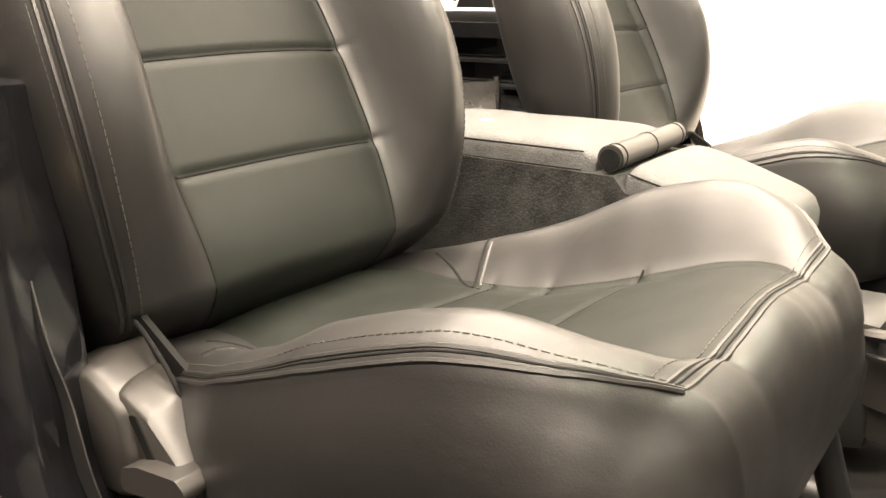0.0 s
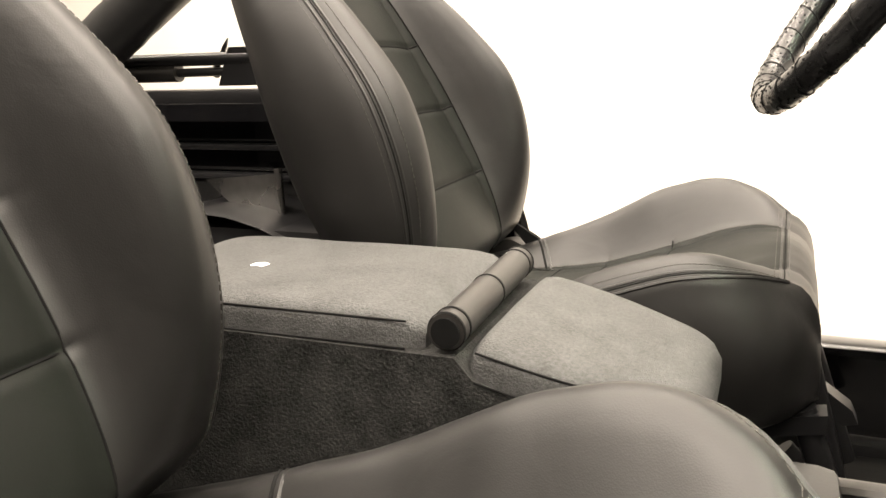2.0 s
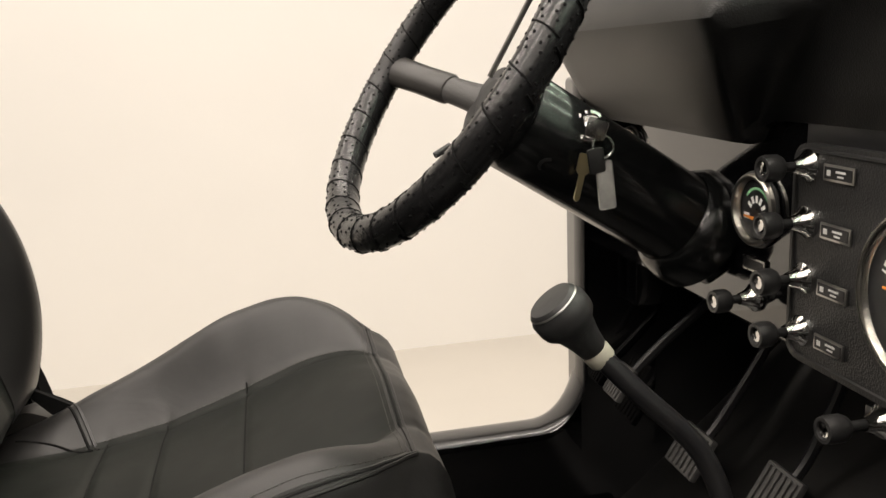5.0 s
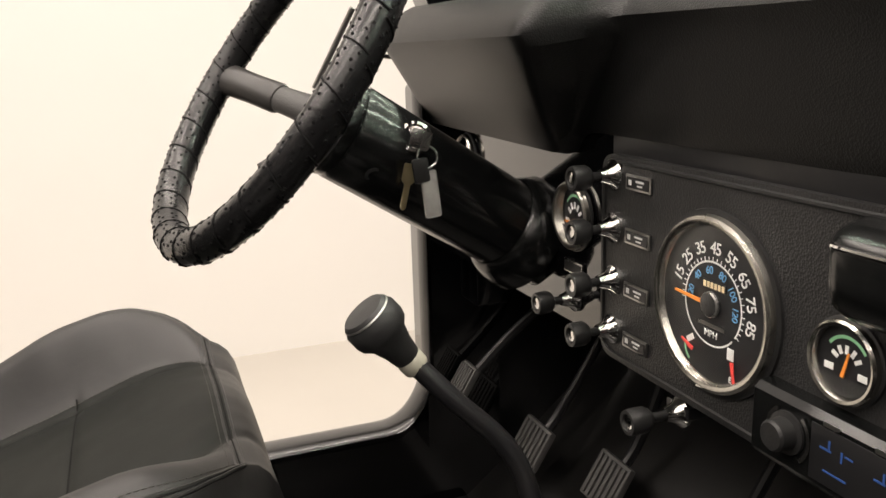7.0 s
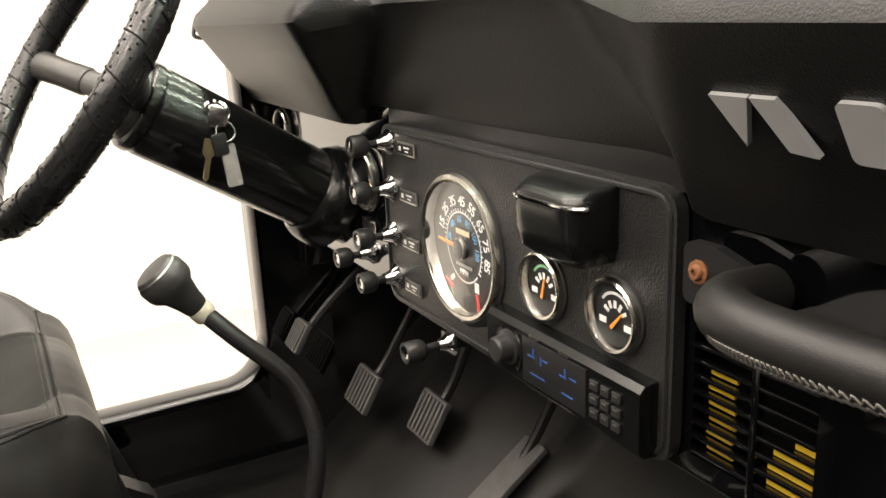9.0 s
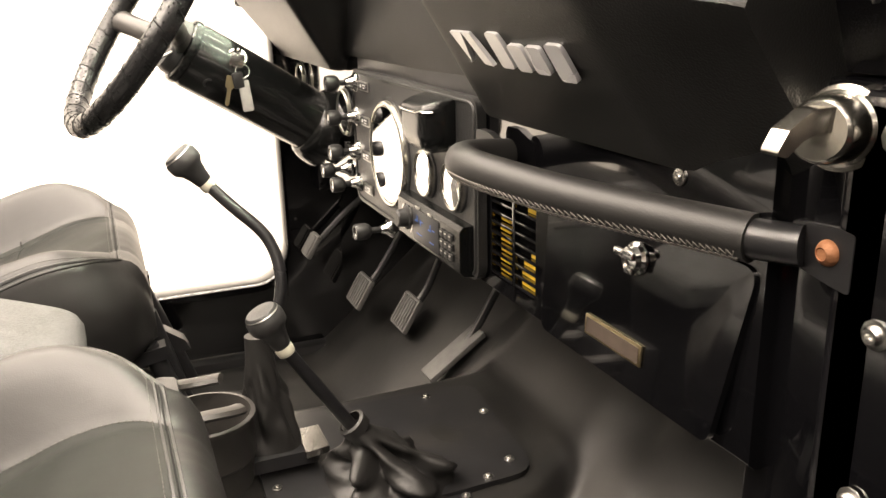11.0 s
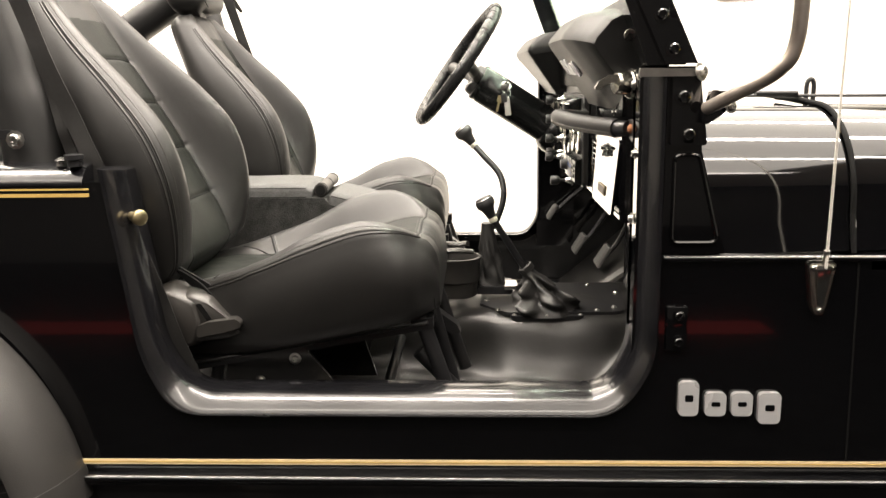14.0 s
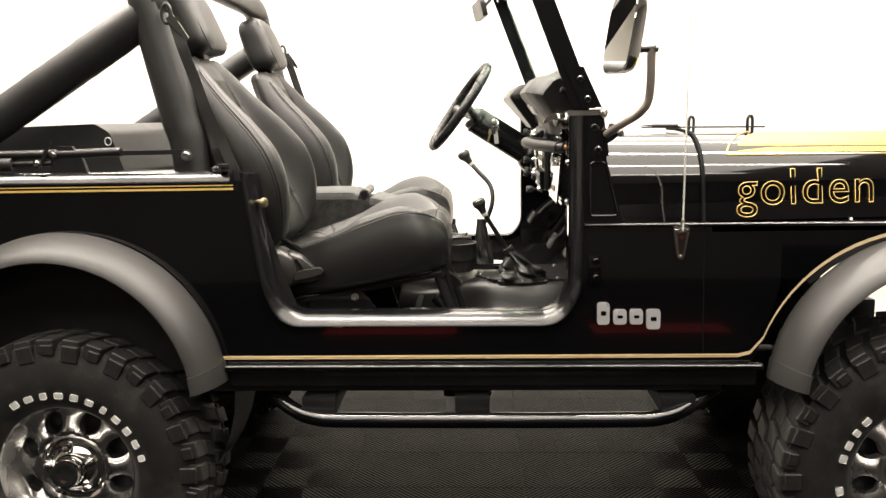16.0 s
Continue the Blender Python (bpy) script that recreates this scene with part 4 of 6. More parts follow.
def dash_shell():
    o = [(1.400, 1.380), (1.400, 1.157), (1.407, 1.150), (1.470, 1.150), (1.470, 1.380)]
    part("dash_panel", prism(o, "y", 0.55, W - 0.045, 0.004), PAINT, dash, "glossy black painted dash panel")
    o = [(1.402, 1.380), (1.402, 1.148), (1.408, 1.142), (1.480, 1.142), (1.480, 1.380)]
    part("dash_panel", prism(o, "y", 0.104, 0.4170, 0.001), PAINT, dash, "glossy black painted dash panel")
    o = [(1.402, 1.380), (1.402, 1.268), (1.480, 1.268), (1.480, 1.380)]
    part("dash_panel", prism(o, "y", 0.4170, 0.55, 0.001), PAINT, dash, "glossy black painted dash panel")
    o = [(1.402, 1.164), (1.402, 1.148), (1.408, 1.142), (1.480, 1.142), (1.480, 1.164)]
    part("dash_panel", prism(o, "y", 0.4170, 0.55, 0.001), PAINT, dash, "glossy black painted dash panel")
    part("dash_panel", box((1.405, 0.5345, 1.216), (0.006, 0.031, 0.1035)), PAINT, dash, "glossy black painted dash panel")
    part("dash_trim", box((1.3995, 0.760, 1.3735), (0.004, 0.470, 0.031), 0.001), SATIN, dash, "matt black trim strip above the gauges")
    # grained instrument panel
    o = [(-p[0], p[1]) for p in rect(0.474, 0.211, 0.022)]
    part("instrument_panel", prism([(0.7640 + a, 1.2565 + b) for a, b in o], "x", 1.389, 1.400, 0.003, 2), PANEL, dash, "black grained instrument panel")
    o2 = rect(0.462, 0.199, 0.018)
    part("panel_bead", tube([(1.3885, 0.764 + a, 1.2565 + b) for a, b in o2], 0.0022, 6, True), PLASTIC, dash)


dash_shell()


PAD_S = (0.0, 0.05, 0.10, 0.38, 0.41, 0.50, 0.53, 0.82, 0.845, 0.875, 0.90, 1.20, 1.23, 1.30)
PAD_YT = (0.08, 0.14, 0.20, 0.462, 0.482, 0.600, 0.640, 0.955, 0.972, 0.985, 0.995, 1.345, 1.372, 1.46)
PAD_YB = (0.08, 0.14, 0.20, 0.505, 0.520, 0.532, 0.560, 1.040, 1.058, 1.068, 1.076, 1.440, 1.470, 1.49)
PAD_UP = (1.345, 1.318, 1.302, 1.300, 1.306, 1.366, 1.374, 1.374, 1.352, 1.295, 1.287, 1.270, 1.276, 1.325)
PAD_LO = (1.418, 1.405, 1.395, 1.390, 1.390, 1.395, 1.395, 1.390, 1.388, 1.374, 1.371, 1.369, 1.370, 1.378)
PAD_ZU = (1.470, 1.478, 1.482, 1.484, 1.484, 1.496, 1.502, 1.502, 1.496, 1.488, 1.487, 1.485, 1.484, 1.470)
PAD_ZL = (1.350, 1.345, 1.340, 1.342, 1.346, 1.372, 1.376, 1.376, 1.368, 1.354, 1.351, 1.355, 1.356, 1.362)


def pad_at(s):
    """The padded dash top at station s: y above and below, rear x above and below, height above and below."""
    out = []
    for q in (PAD_YT, PAD_YB, PAD_UP, PAD_LO, PAD_ZU, PAD_ZL):
        k = max(i for i in range(len(PAD_S) - 1) if PAD_S[i] <= s)
        f = (s - PAD_S[k]) / (PAD_S[k + 1] - PAD_S[k])
        out.append(q[k] + (q[k + 1] - q[k]) * f)
    return out


def pad_section(y):
    """Rear face of the pad's plain part at y: (upper rear x, lower rear x, upper z, lower z)."""
    s = interp(y, PAD_YT, PAD_S)
    return pad_at(min(s, 1.299))[2:]


def dash_pad():
    rows = []
    ny = 130
    for j in range(ny + 1):
        s = min(1.3 * j / ny, 1.2999)
        # round the corners a little by averaging neighbours
        near = [pad_at(min(max(s + d, 0), 1.2999)) for d in (-0.006, 0.0, 0.006)]
        yt, yb, u, l, zu, zl = [sum(q) / 3 for q in zip(*near)]
        k = 0.96 if j in (0, ny) else 1
        pts = [(1.478, yb, zl + 0.010), (l + 0.02, yb, zl), (l + 0.004, yb, zl + 0.003), (l, yb, zl + 0.012)]
        for f in (0.25, 0.5, 0.75):
            pts.append((l + (u + 0.006 - l) * f, yb + (yt - yb) * f, zl + 0.012 + (zu - 0.034 - zl) * f))
        pts += [(u + 0.006, yt, zu - 0.022), (u, yt, zu - 0.010), (u + 0.004, yt, zu), (u + 0.030, yt, zu + 0.030), (u + 0.040, yt, zu + 0.035), (1.440, yt, 1.534), (1.478, yt, 1.500)]
        rows.append([(1.43 + (p[0] - 1.43) * k, p[1], 1.43 + (p[2] - 1.43) * k) for p in pts])
    pad = part("dash_pad", loft(rows), PAD, dash, "thick black padded dash top", 34)
    # raised badge on the pad, as plain shapes
    for k, (yy, w, h) in enumerate(((0.428, 0.0195, 0.033), (0.401, 0.0195, 0.033), (0.355, 0.024, 0.036), (0.325, 0.024, 0.026), (0.295, 0.024, 0.026), (0.260, 0.024, 0.034))):
        u, l, zu, zl = pad_section(yy)
        zc = 1.424 + (0.002 if k < 3 else -0.003)
        f = (zc - zl) / (zu - zl)
        xx = l + (u - l) * f
        tilt = math.atan2(l - u, zu - zl)
        ou = rounded([(-w / 2, -h / 2), (w / 2, -h / 2), (w / 2, h / 2), (-w / 2, h / 2)], 0.005) if k > 1 else [(-w * 0.65, h / 2), (w * 0.65, h / 2), (-w * 0.02, -h / 2)] if k == 0 else [(-w * 0.7, h / 2), (w * 0.1, h / 2), (w * 0.8, -h * 0.55), (-w * 0.05, -h * 0.5)]
        bm = prism(ou, "z", 0, 0.004, 0.001)
        m = Matrix.Translation((xx - 0.003, yy, zc)) @ Matrix(((0, 0, -1, 0), (-1, 0, 0, 0), (0, 1, 0, 0), (0, 0, 0, 1)))
        bmesh.ops.transform(bm, matrix=Matrix.Translation((xx - 0.001, yy, zc)) @ Matrix.Rotation(-tilt, 4, "Y") @ Matrix.Translation((-xx + 0.001, -yy, -zc)) @ m, verts=bm.verts)
        part("pad_badge", bm, SILVER, pad, "raised silver badge shape")


dash_pad()


def text_mesh(body, size, m, mat, parent, name, depth=0.0004, spacing=1.0):
    cu = bpy.data.curves.new("lettering", "FONT")
    cu.body, cu.size, cu.extrude, cu.align_x, cu.align_y, cu.space_character, cu.resolution_u = body, size, depth, "CENTER", "CENTER", spacing, 3
    tmp = bpy.data.objects.new("lettering", cu)
    me = bpy.data.meshes.new_from_object(tmp)
    bpy.data.objects.remove(tmp)
    bpy.data.curves.remove(cu)
    me.transform(m)
    me.name = name
    me.materials.clear()
    me.materials.append(mat)
    ob = new(name, me)
    ob.parent = parent
    ob.matrix_parent_inverse = parent.matrix_basis.inverted() if parent.parent is None else (parent.matrix_parent_inverse.inverted() @ Matrix()) @ parent.parent.matrix_basis.inverted()
    return ob


# basis for flat work on the dash: local x to the viewer's right (-y), local y up, local z towards the viewer (-x)
FACE = Matrix(((0, 0, -1, 0), (-1, 0, 0, 0), (0, 1, 0, 0), (0, 0, 0, 1)))


def on_dash(x, y, z):
    return Matrix.Translation((x, y, z)) @ FACE


def gauge(y, z, r, label, x=1.389, wide=0.16):
    m = on_dash(x, y, z)
    q = 1 - wide
    g = part("gauge", lathe([(r, 0), (r, 0.004), (r * 0.985, 0.0075), (r * (1 - wide * 0.45), 0.0092), (r * (q + 0.02), 0.0085), (r * q, 0.0068), (r * (q - 0.012), 0.0035)], m, 56, False), BEZEL, dash, label)
    part("bezel_base", lathe([(r * 1.06, 0), (r * 1.055, 0.0022), (r * 1.0, 0.0030)], m, 56, False), PLASTIC, g)
    part("dial", lathe([(r * q, 0.0028), (0.001, 0.003)], m, 40, False), DIAL, g)
    gl = part("gauge_glass", lathe([(r * q, 0.0070), (r * 0.5, 0.0076), (0.001, 0.0078)], m, 40, False), LENS, g)
    gl.visible_shadow = False
    return g, m


def ring_arc(r0, r1, a0, a1, m, h=0.0032, n=24):
    rows = [[m @ Vector((r * math.cos(radians(a0 + (a1 - a0) * k / n)), r * math.sin(radians(a0 + (a1 - a0) * k / n)), h)) for k in range(n + 1)] for r in (r0, r1)]
    return loft(rows, False, False)


def needle(m, ang, length, w, mat, g, tail=0.0, h=0.0048, origin=(0, 0)):
    bm = loft([[(-tail, -w, h), (-tail, w, h), (length, w * 0.45, h), (length, -w * 0.45, h)], [(-tail, -w, h + 0.0008), (-tail, w, h + 0.0008), (length, w * 0.45, h + 0.0008), (length, -w * 0.45, h + 0.0008)]])
    part("needle", place(bm, m @ Matrix.Translation((origin[0], origin[1], 0)) @ Matrix.Rotation(radians(ang), 4, "Z")), mat, g)


def speedometer():
    g, m = gauge(0.822, 1.253, 0.0765, "round speedometer with chrome bezel", 1.389, 0.115)
    part("scale_ring", ring_arc(0.0355, 0.0372, -35, 318, m, n=64), WHITEPRINT, g)
    for k, num in enumerate((15, 25, 35, 45, 55, 65, 75, 85)):
        a = radians(160 - 24.2 * k)
        text_mesh(str(num), 0.0150, m @ Matrix.Translation((0.0480 * math.cos(a), 0.0480 * math.sin(a), 0.0034)) @ Matrix.Rotation(a - math.pi / 2, 4, "Z"), WHITEPRINT, g, "speed_figure", 0.0002, 0.9)
    for k, num in enumerate((20, 40, 60, 80, 100, 120)):
        a = radians(168 - 34 * k)
        text_mesh(str(num), 0.0098, m @ Matrix.Translation((0.0288 * math.cos(a), 0.0288 * math.sin(a), 0.0034)) @ Matrix.Rotation(a - math.pi / 2, 4, "Z"), BLUEPRINT, g, "metric_figure", 0.0002, 0.9)
    text_mesh("MPH", 0.0085, m @ Matrix.Translation((0, -0.0265, 0.0034)), WHITEPRINT, g, "unit_lettering", 0.0002)
    part("unit_bar", place(box((0, -0.0190, 0.0034), (0.034, 0.0032, 0.0004)), m), STEEL, g)
    part("odometer", place(box((0.002, 0.0165, 0.0034), (0.030, 0.0075, 0.0006)), m), DIAL, g)
    for k in range(6):
        part("odometer_drum", place(box((-0.0095 + 0.0047 * k, 0.0165, 0.0040), (0.0030, 0.0050, 0.0004)), m), CREAM, g)
    for k in range(29):
        a = radians(184 - 7.7 * k)
        part("scale_tick", place(box((0, 0, 0), (0.0024 if k % 2 else 0.0034, 0.0007, 0.0003)), m @ Matrix.Translation((0.0390 * math.cos(a), 0.0390 * math.sin(a), 0.0034)) @ Matrix.Rotation(a, 4, "Z")), WHITEPRINT, g)
    needle(m, 178, 0.047, 0.0021, ORANGE, g, 0.0)
    part("needle_hub", lathe([(0.0115, 0.003), (0.0115, 0.0055), (0.0095, 0.0066), (0.001, 0.0067)], m, 28), PLASTIC, g)
    part("hub_ring", lathe([(0.0116, 0.0050), (0.0110, 0.0061), (0.0100, 0.0066)], m, 28, False), STEEL, g)
    # small temperature and fuel arcs
    part("temperature_arc", ring_arc(0.0150, 0.0175, 185, 235, m @ Matrix.Translation((-0.018, -0.044, 0)), n=8), GREENPRINT, g)
    needle(m, 160, 0.015, 0.0018, REDPRINT, g, 0.002, 0.0046, (-0.022, -0.045))
    part("temperature_mark", place(box((-0.027, -0.038, 0.0034), (0.010, 0.005, 0.0004), 0.0, Matrix.Rotation(0.6, 4, "Z")), m), WHITEPRINT, g)
    needle(m, -78, 0.018, 0.0019, REDPRINT, g, 0.002, 0.0046, (0.031, -0.043))
    part("fuel_mark", place(box((0.026, -0.036, 0.0034), (0.008, 0.010, 0.0004), 0.0), m), WHITEPRINT, g)
    text_mesh("E", 0.007, m @ Matrix.Translation((0.027, -0.058, 0.0034)), WHITEPRINT, g, "fuel_letter", 0.0002)


speedometer()


def small_gauge(y, z, r, ang, label, x=1.389):
    g, m = gauge(y, z, r, label, x)
    part("scale_arc", ring_arc(r * 0.58, r * 0.66, 35, 145, m @ Matrix.Translation((0, -r * 0.05, 0)), n=16), GREENPRINT if y > 0.62 else WHITEPRINT, g)
    for k in range(5):
        a = radians(150 - 30 * k)
        part("scale_mark", place(box((0, 0, 0), (r * 0.10, r * 0.20, 0.0004)), m @ Matrix.Translation((r * 0.38 * math.cos(a), r * 0.38 * math.sin(a) - r * 0.1, 0.0034)) @ Matrix.Rotation(a - math.pi / 2, 4, "Z")), WHITEPRINT, g)
    for s in (-1, 1):
        part("scale_mark", place(box((s * r * 0.48, -r * 0.24, 0.0034), (r * 0.26, r * 0.16, 0.0004)), m), WHITEPRINT, g)
    needle(m, ang, r * 0.50, r * 0.05, ORANGE, g, r * 0.12, 0.0046, (0, -r * 0.25))
    part("dial_mask", loft([[m @ Vector((r * 0.80 * math.cos(a), r * 0.80 * math.sin(a), 0.0050)) for a in [radians(205 + 13 * k) for k in range(11)]], [m @ Vector((r * 0.80 * math.cos(radians(205 + 13 * k)), -r * 0.36, 0.0050)) for k in range(11)]], False, False), PLASTIC, g)


small_gauge(0.680, 1.2525, 0.0305, 76, "small round oil gauge with chrome bezel")
small_gauge(0.587, 1.2545, 0.0305, 48, "small round volt gauge with chrome bezel")
small_gauge(1.072, 1.2835, 0.0385, 178, "small round gauge beside the column", 1.398)
small_gauge(1.378, 1.3150, 0.032, 120, "small round gauge behind the column", 1.398)


def pull_knob(y, z, length=0.052, x=1.389, mat=None, name="pull_knob"):
    m = on_dash(x, y, z)
    k = part(name, lathe([(0.0045, 0), (0.0045, length * 0.55), (0.010, length * 0.62), (0.0125, length * 0.70), (0.0128, length * 0.90), (0.0115, length), (0.0085, length), (0.0075, length * 0.94), (0.001, length * 0.94)], m, 20), mat or PLASTIC, dash, "black pull knob with chrome base")
    part("knob_base", lathe([(0.0155, 0), (0.0152, 0.003), (0.0105, 0.0075), (0.0080, 0.0130), (0.0062, 0.0190)], m, 20, False), CHROME, k)
    part("knob_inlay", lathe([(0.0070, length * 0.945), (0.0062, length * 0.97), (0.004, length * 0.955), (0.001, length * 0.955)], m, 16), CHROME, k)
    return k


for zz in (1.342, 1.289, 1.235, 1.183):
    pull_knob(0.976, zz, 0.050)
    m = on_dash(1.3885, 0.934, zz - 0.003)
    tag = part("knob_label", place(box((0, 0, 0.001), (0.041, 0.0150, 0.002), 0.0006), m), STEEL, dash, "small framed symbol plate")
    part("label_field", place(box((0, 0, 0.0022), (0.036, 0.0105, 0.0008)), m), DIAL, tag)
    part("label_mark", place(box((-0.012, 0, 0.0028), (0.005, 0.005, 0.0004)), m), WHITEPRINT, tag)
    part("label_mark", place(box((0.004, 0.0018, 0.0028), (0.013, 0.0020, 0.0004)), m), WHITEPRINT, tag)
    part("label_mark", place(box((0.004, -0.0022, 0.0028), (0.008, 0.0016, 0.0004)), m), WHITEPRINT, tag)
pull_knob(1.071, 1.188, 0.050, 1.399)
pull_knob(0.880, 1.128, 0.060, 1.405)
part("knob_bracket", box((1.43, 0.880, 1.132), (0.06, 0.035, 0.012), 0.002), SATIN, dash)
m = on_dash(1.3985, 1.073, 1.2235)
tag = part("knob_label", place(box((0, 0, 0.001), (0.041, 0.0150, 0.002), 0.0006), m), STEEL, dash, "small framed symbol plate")
part("label_field", place(box((0, 0, 0.0022), (0.036, 0.0105, 0.0008)), m), DIAL, tag)


def ash_tray():
    rows = []
    y0, y1, n = 0.586, 0.676, 20
    for j in range(n + 1):
        f = j / n
        e = max(1 - abs(2 * f - 1) ** 7, 0.0) ** 0.5
        d = 0.35 + 0.65 * e
        low = 1.292 + 0.016 * (1 - e)
        sec = [(1.389, 1.356), (1.389 - 0.024 * d, 1.353), (1.389 - 0.036 * d, 1.348), (1.389 - 0.040 * d, 1.343), (1.389 - 0.041 * d, 1.336), (1.389 - 0.040 * d, 1.316), (1.389 - 0.036 * d, low + 0.008), (1.389 - 0.026 * d, low), (1.389, low)]
        rows.append([(a, y0 + (y1 - y0) * f, b) for a, b in sec])
    a = part("ash_tray", loft(rows), COLUMN, dash, "black ash tray box with chrome strip", 50)
    part("chrome_strip", tube([(1.389 - 0.0408 * (0.35 + 0.65 * max(1 - abs(2 * q - 1) ** 7, 0) ** 0.5), y0 + (y1 - y0) * q, 1.3415) for q in [0.02 + 0.96 * k / 24 for k in range(25)]], 0.0020, 8), CHROME, a)


ash_tray()


def radio():
    o = [(1.392, 1.217), (1.376, 1.216), (1.371, 1.211), (1.371, 1.163), (1.376, 1.157), (1.392, 1.155)]
    r = part("radio", prism(o, "y", 0.540, 0.748, 0.003, 2), COLUMN, dash, "black car radio with blue display")
    m = on_dash(1.371, 0.642, 1.187)
    part("volume_knob", lathe([(0.0165, 0), (0.0165, 0.002), (0.0125, 0.003), (0.0118, 0.014), (0.010, 0.016), (0.001, 0.0162)], m @ Matrix.Translation((-0.070, 0.002, 0)), 28), PLASTIC, r)
    part("knob_trim", ring_arc(0.017, 0.020, 120, 240, m @ Matrix.Translation((-0.070, 0.002, 0)), 0.0015, 14), STEEL, r)
    part("knob_trim", ring_arc(0.020, 0.023, -50, 50, m @ Matrix.Translation((-0.070, 0.002, 0)), 0.0015, 14), STEEL, r)
    part("display", place(box((-0.003, 0.0, 0.0006), (0.088, 0.042, 0.0012), 0.0005), m), DIAL, r)
    for dx, dz, w, h in ((-0.033, 0.006, 0.010, 0.0016), (-0.030, 0.010, 0.0016, 0.007), (-0.019, 0.006, 0.0016, 0.008), (-0.013, 0.008, 0.007, 0.0014), (0.012, 0.004, 0.009, 0.0016), (0.015, 0.008, 0.0016, 0.007), (0.025, 0.006, 0.008, 0.0015), (-0.024, -0.010, 0.020, 0.0014), (0.018, -0.011, 0.014, 0.0014)):
        part("display_segment", place(box((dx, dz, 0.0015), (w, h, 0.0004)), m), LCD, r)
    for i in range(3):
        for j in range(3):
            part("button", place(box((0.052 + 0.013 * j, 0.012 - 0.012 * i, 0.0012), (0.010, 0.008, 0.0024), 0.0008), m), PLASTIC, r)
            part("button_mark", place(box((0.052 + 0.013 * j, 0.0135 - 0.012 * i, 0.0026), (0.005, 0.0014, 0.0004)), m), STEEL, r)
    for dx, w in ((-0.030, 0.014), (0.012, 0.012)):
        part("button_mark", place(box((dx, 0.0235, 0.0006), (w, 0.0030, 0.001)), m), STEEL, r)


radio()


def vent_grille():
    v = part("heater_vent", box((1.440, 0.461, 1.209), (0.0040, 0.124, 0.120), 0.0005), SEAM, dash, "slotted black vent with yellow wiring behind")
    P, top = 0.0118, 1.2625
    for k in range(9):
        part("vent_slat", box((1.4045, 0.468, top - P * k), (0.006, 0.102, 0.0036), 0.0012), PAINT, v)
        if 2 <= k <= 7:
            part("yellow_loom", box((1.4105, 0.500 - 0.001 * (k % 3), top - P * (k + 0.5)), (0.0024, 0.024, 0.0074), 0.0008), YELLOW, v)
        if k in (0, 4, 5, 6, 7):
            w = (0.026, 0, 0, 0, 0.018, 0.034, 0.038, 0.038)[k]
            part("yellow_loom", box((1.4085, 0.418 + w / 2, top - P * (k + 0.5)), (0.0024, w, 0.0074), 0.0008), YELLOW, v)
    part("vent_post", box((1.4042, 0.4645, 1.209), (0.0066, 0.0060, 0.118), 0.001), PAINT, v)


vent_grille()


def glove_box():
    o = rounded([(0.109, 1.291), (0.385, 1.291), (0.385, 1.150), (0.136, 1.150)], 0.012)
    g = part("glove_box_door", prism(o, "x", 1.4000, 1.4060, 0.002), PAINT, dash, "glossy black glove box door")
    m = on_dash(1.3992, 0.238, 1.263)
    part("lock_knob", lathe([(0.0140, 0), (0.0136, 0.002), (0.0110, 0.004), (0.0100, 0.009), (0.001, 0.010)], m, 28), CHROME, g, "chrome glove box lock")
    part("lock_wing", place(box((-0.003, 0.004, 0.0110), (0.026, 0.0070, 0.005), 0.0022), m), CHROME, g)
    part("lock_lip", place(box((0.001, -0.008, 0.0080), (0.012, 0.0080, 0.005), 0.0022), m), CHROME, g)
    m = on_dash(1.3996, 0.2615, 1.1845)
    pl = part("maker_plate", place(box((0, 0, 0.001), (0.084, 0.0185, 0.002), 0.0006), m), BRASS, g, "small brass framed plate")
    part("plate_field", place(box((0, 0, 0.0022), (0.078, 0.0138, 0.0008)), m), WORNPLATE, pl)
    tilt = Matrix.Translation((1.402, 0, 1.295)) @ Matrix.Rotation(radians(3.6), 4, "Y") @ Matrix.Translation((-1.402, 0, -1.295))
    for ob in [g] + list(g.children_recursive):
        ob.data.transform(tilt)
    bolt(dash, (1.402, 0.197, 1.337), (-1, 0, 0), 0.0045, STEEL, "panel_screw")


glove_box()


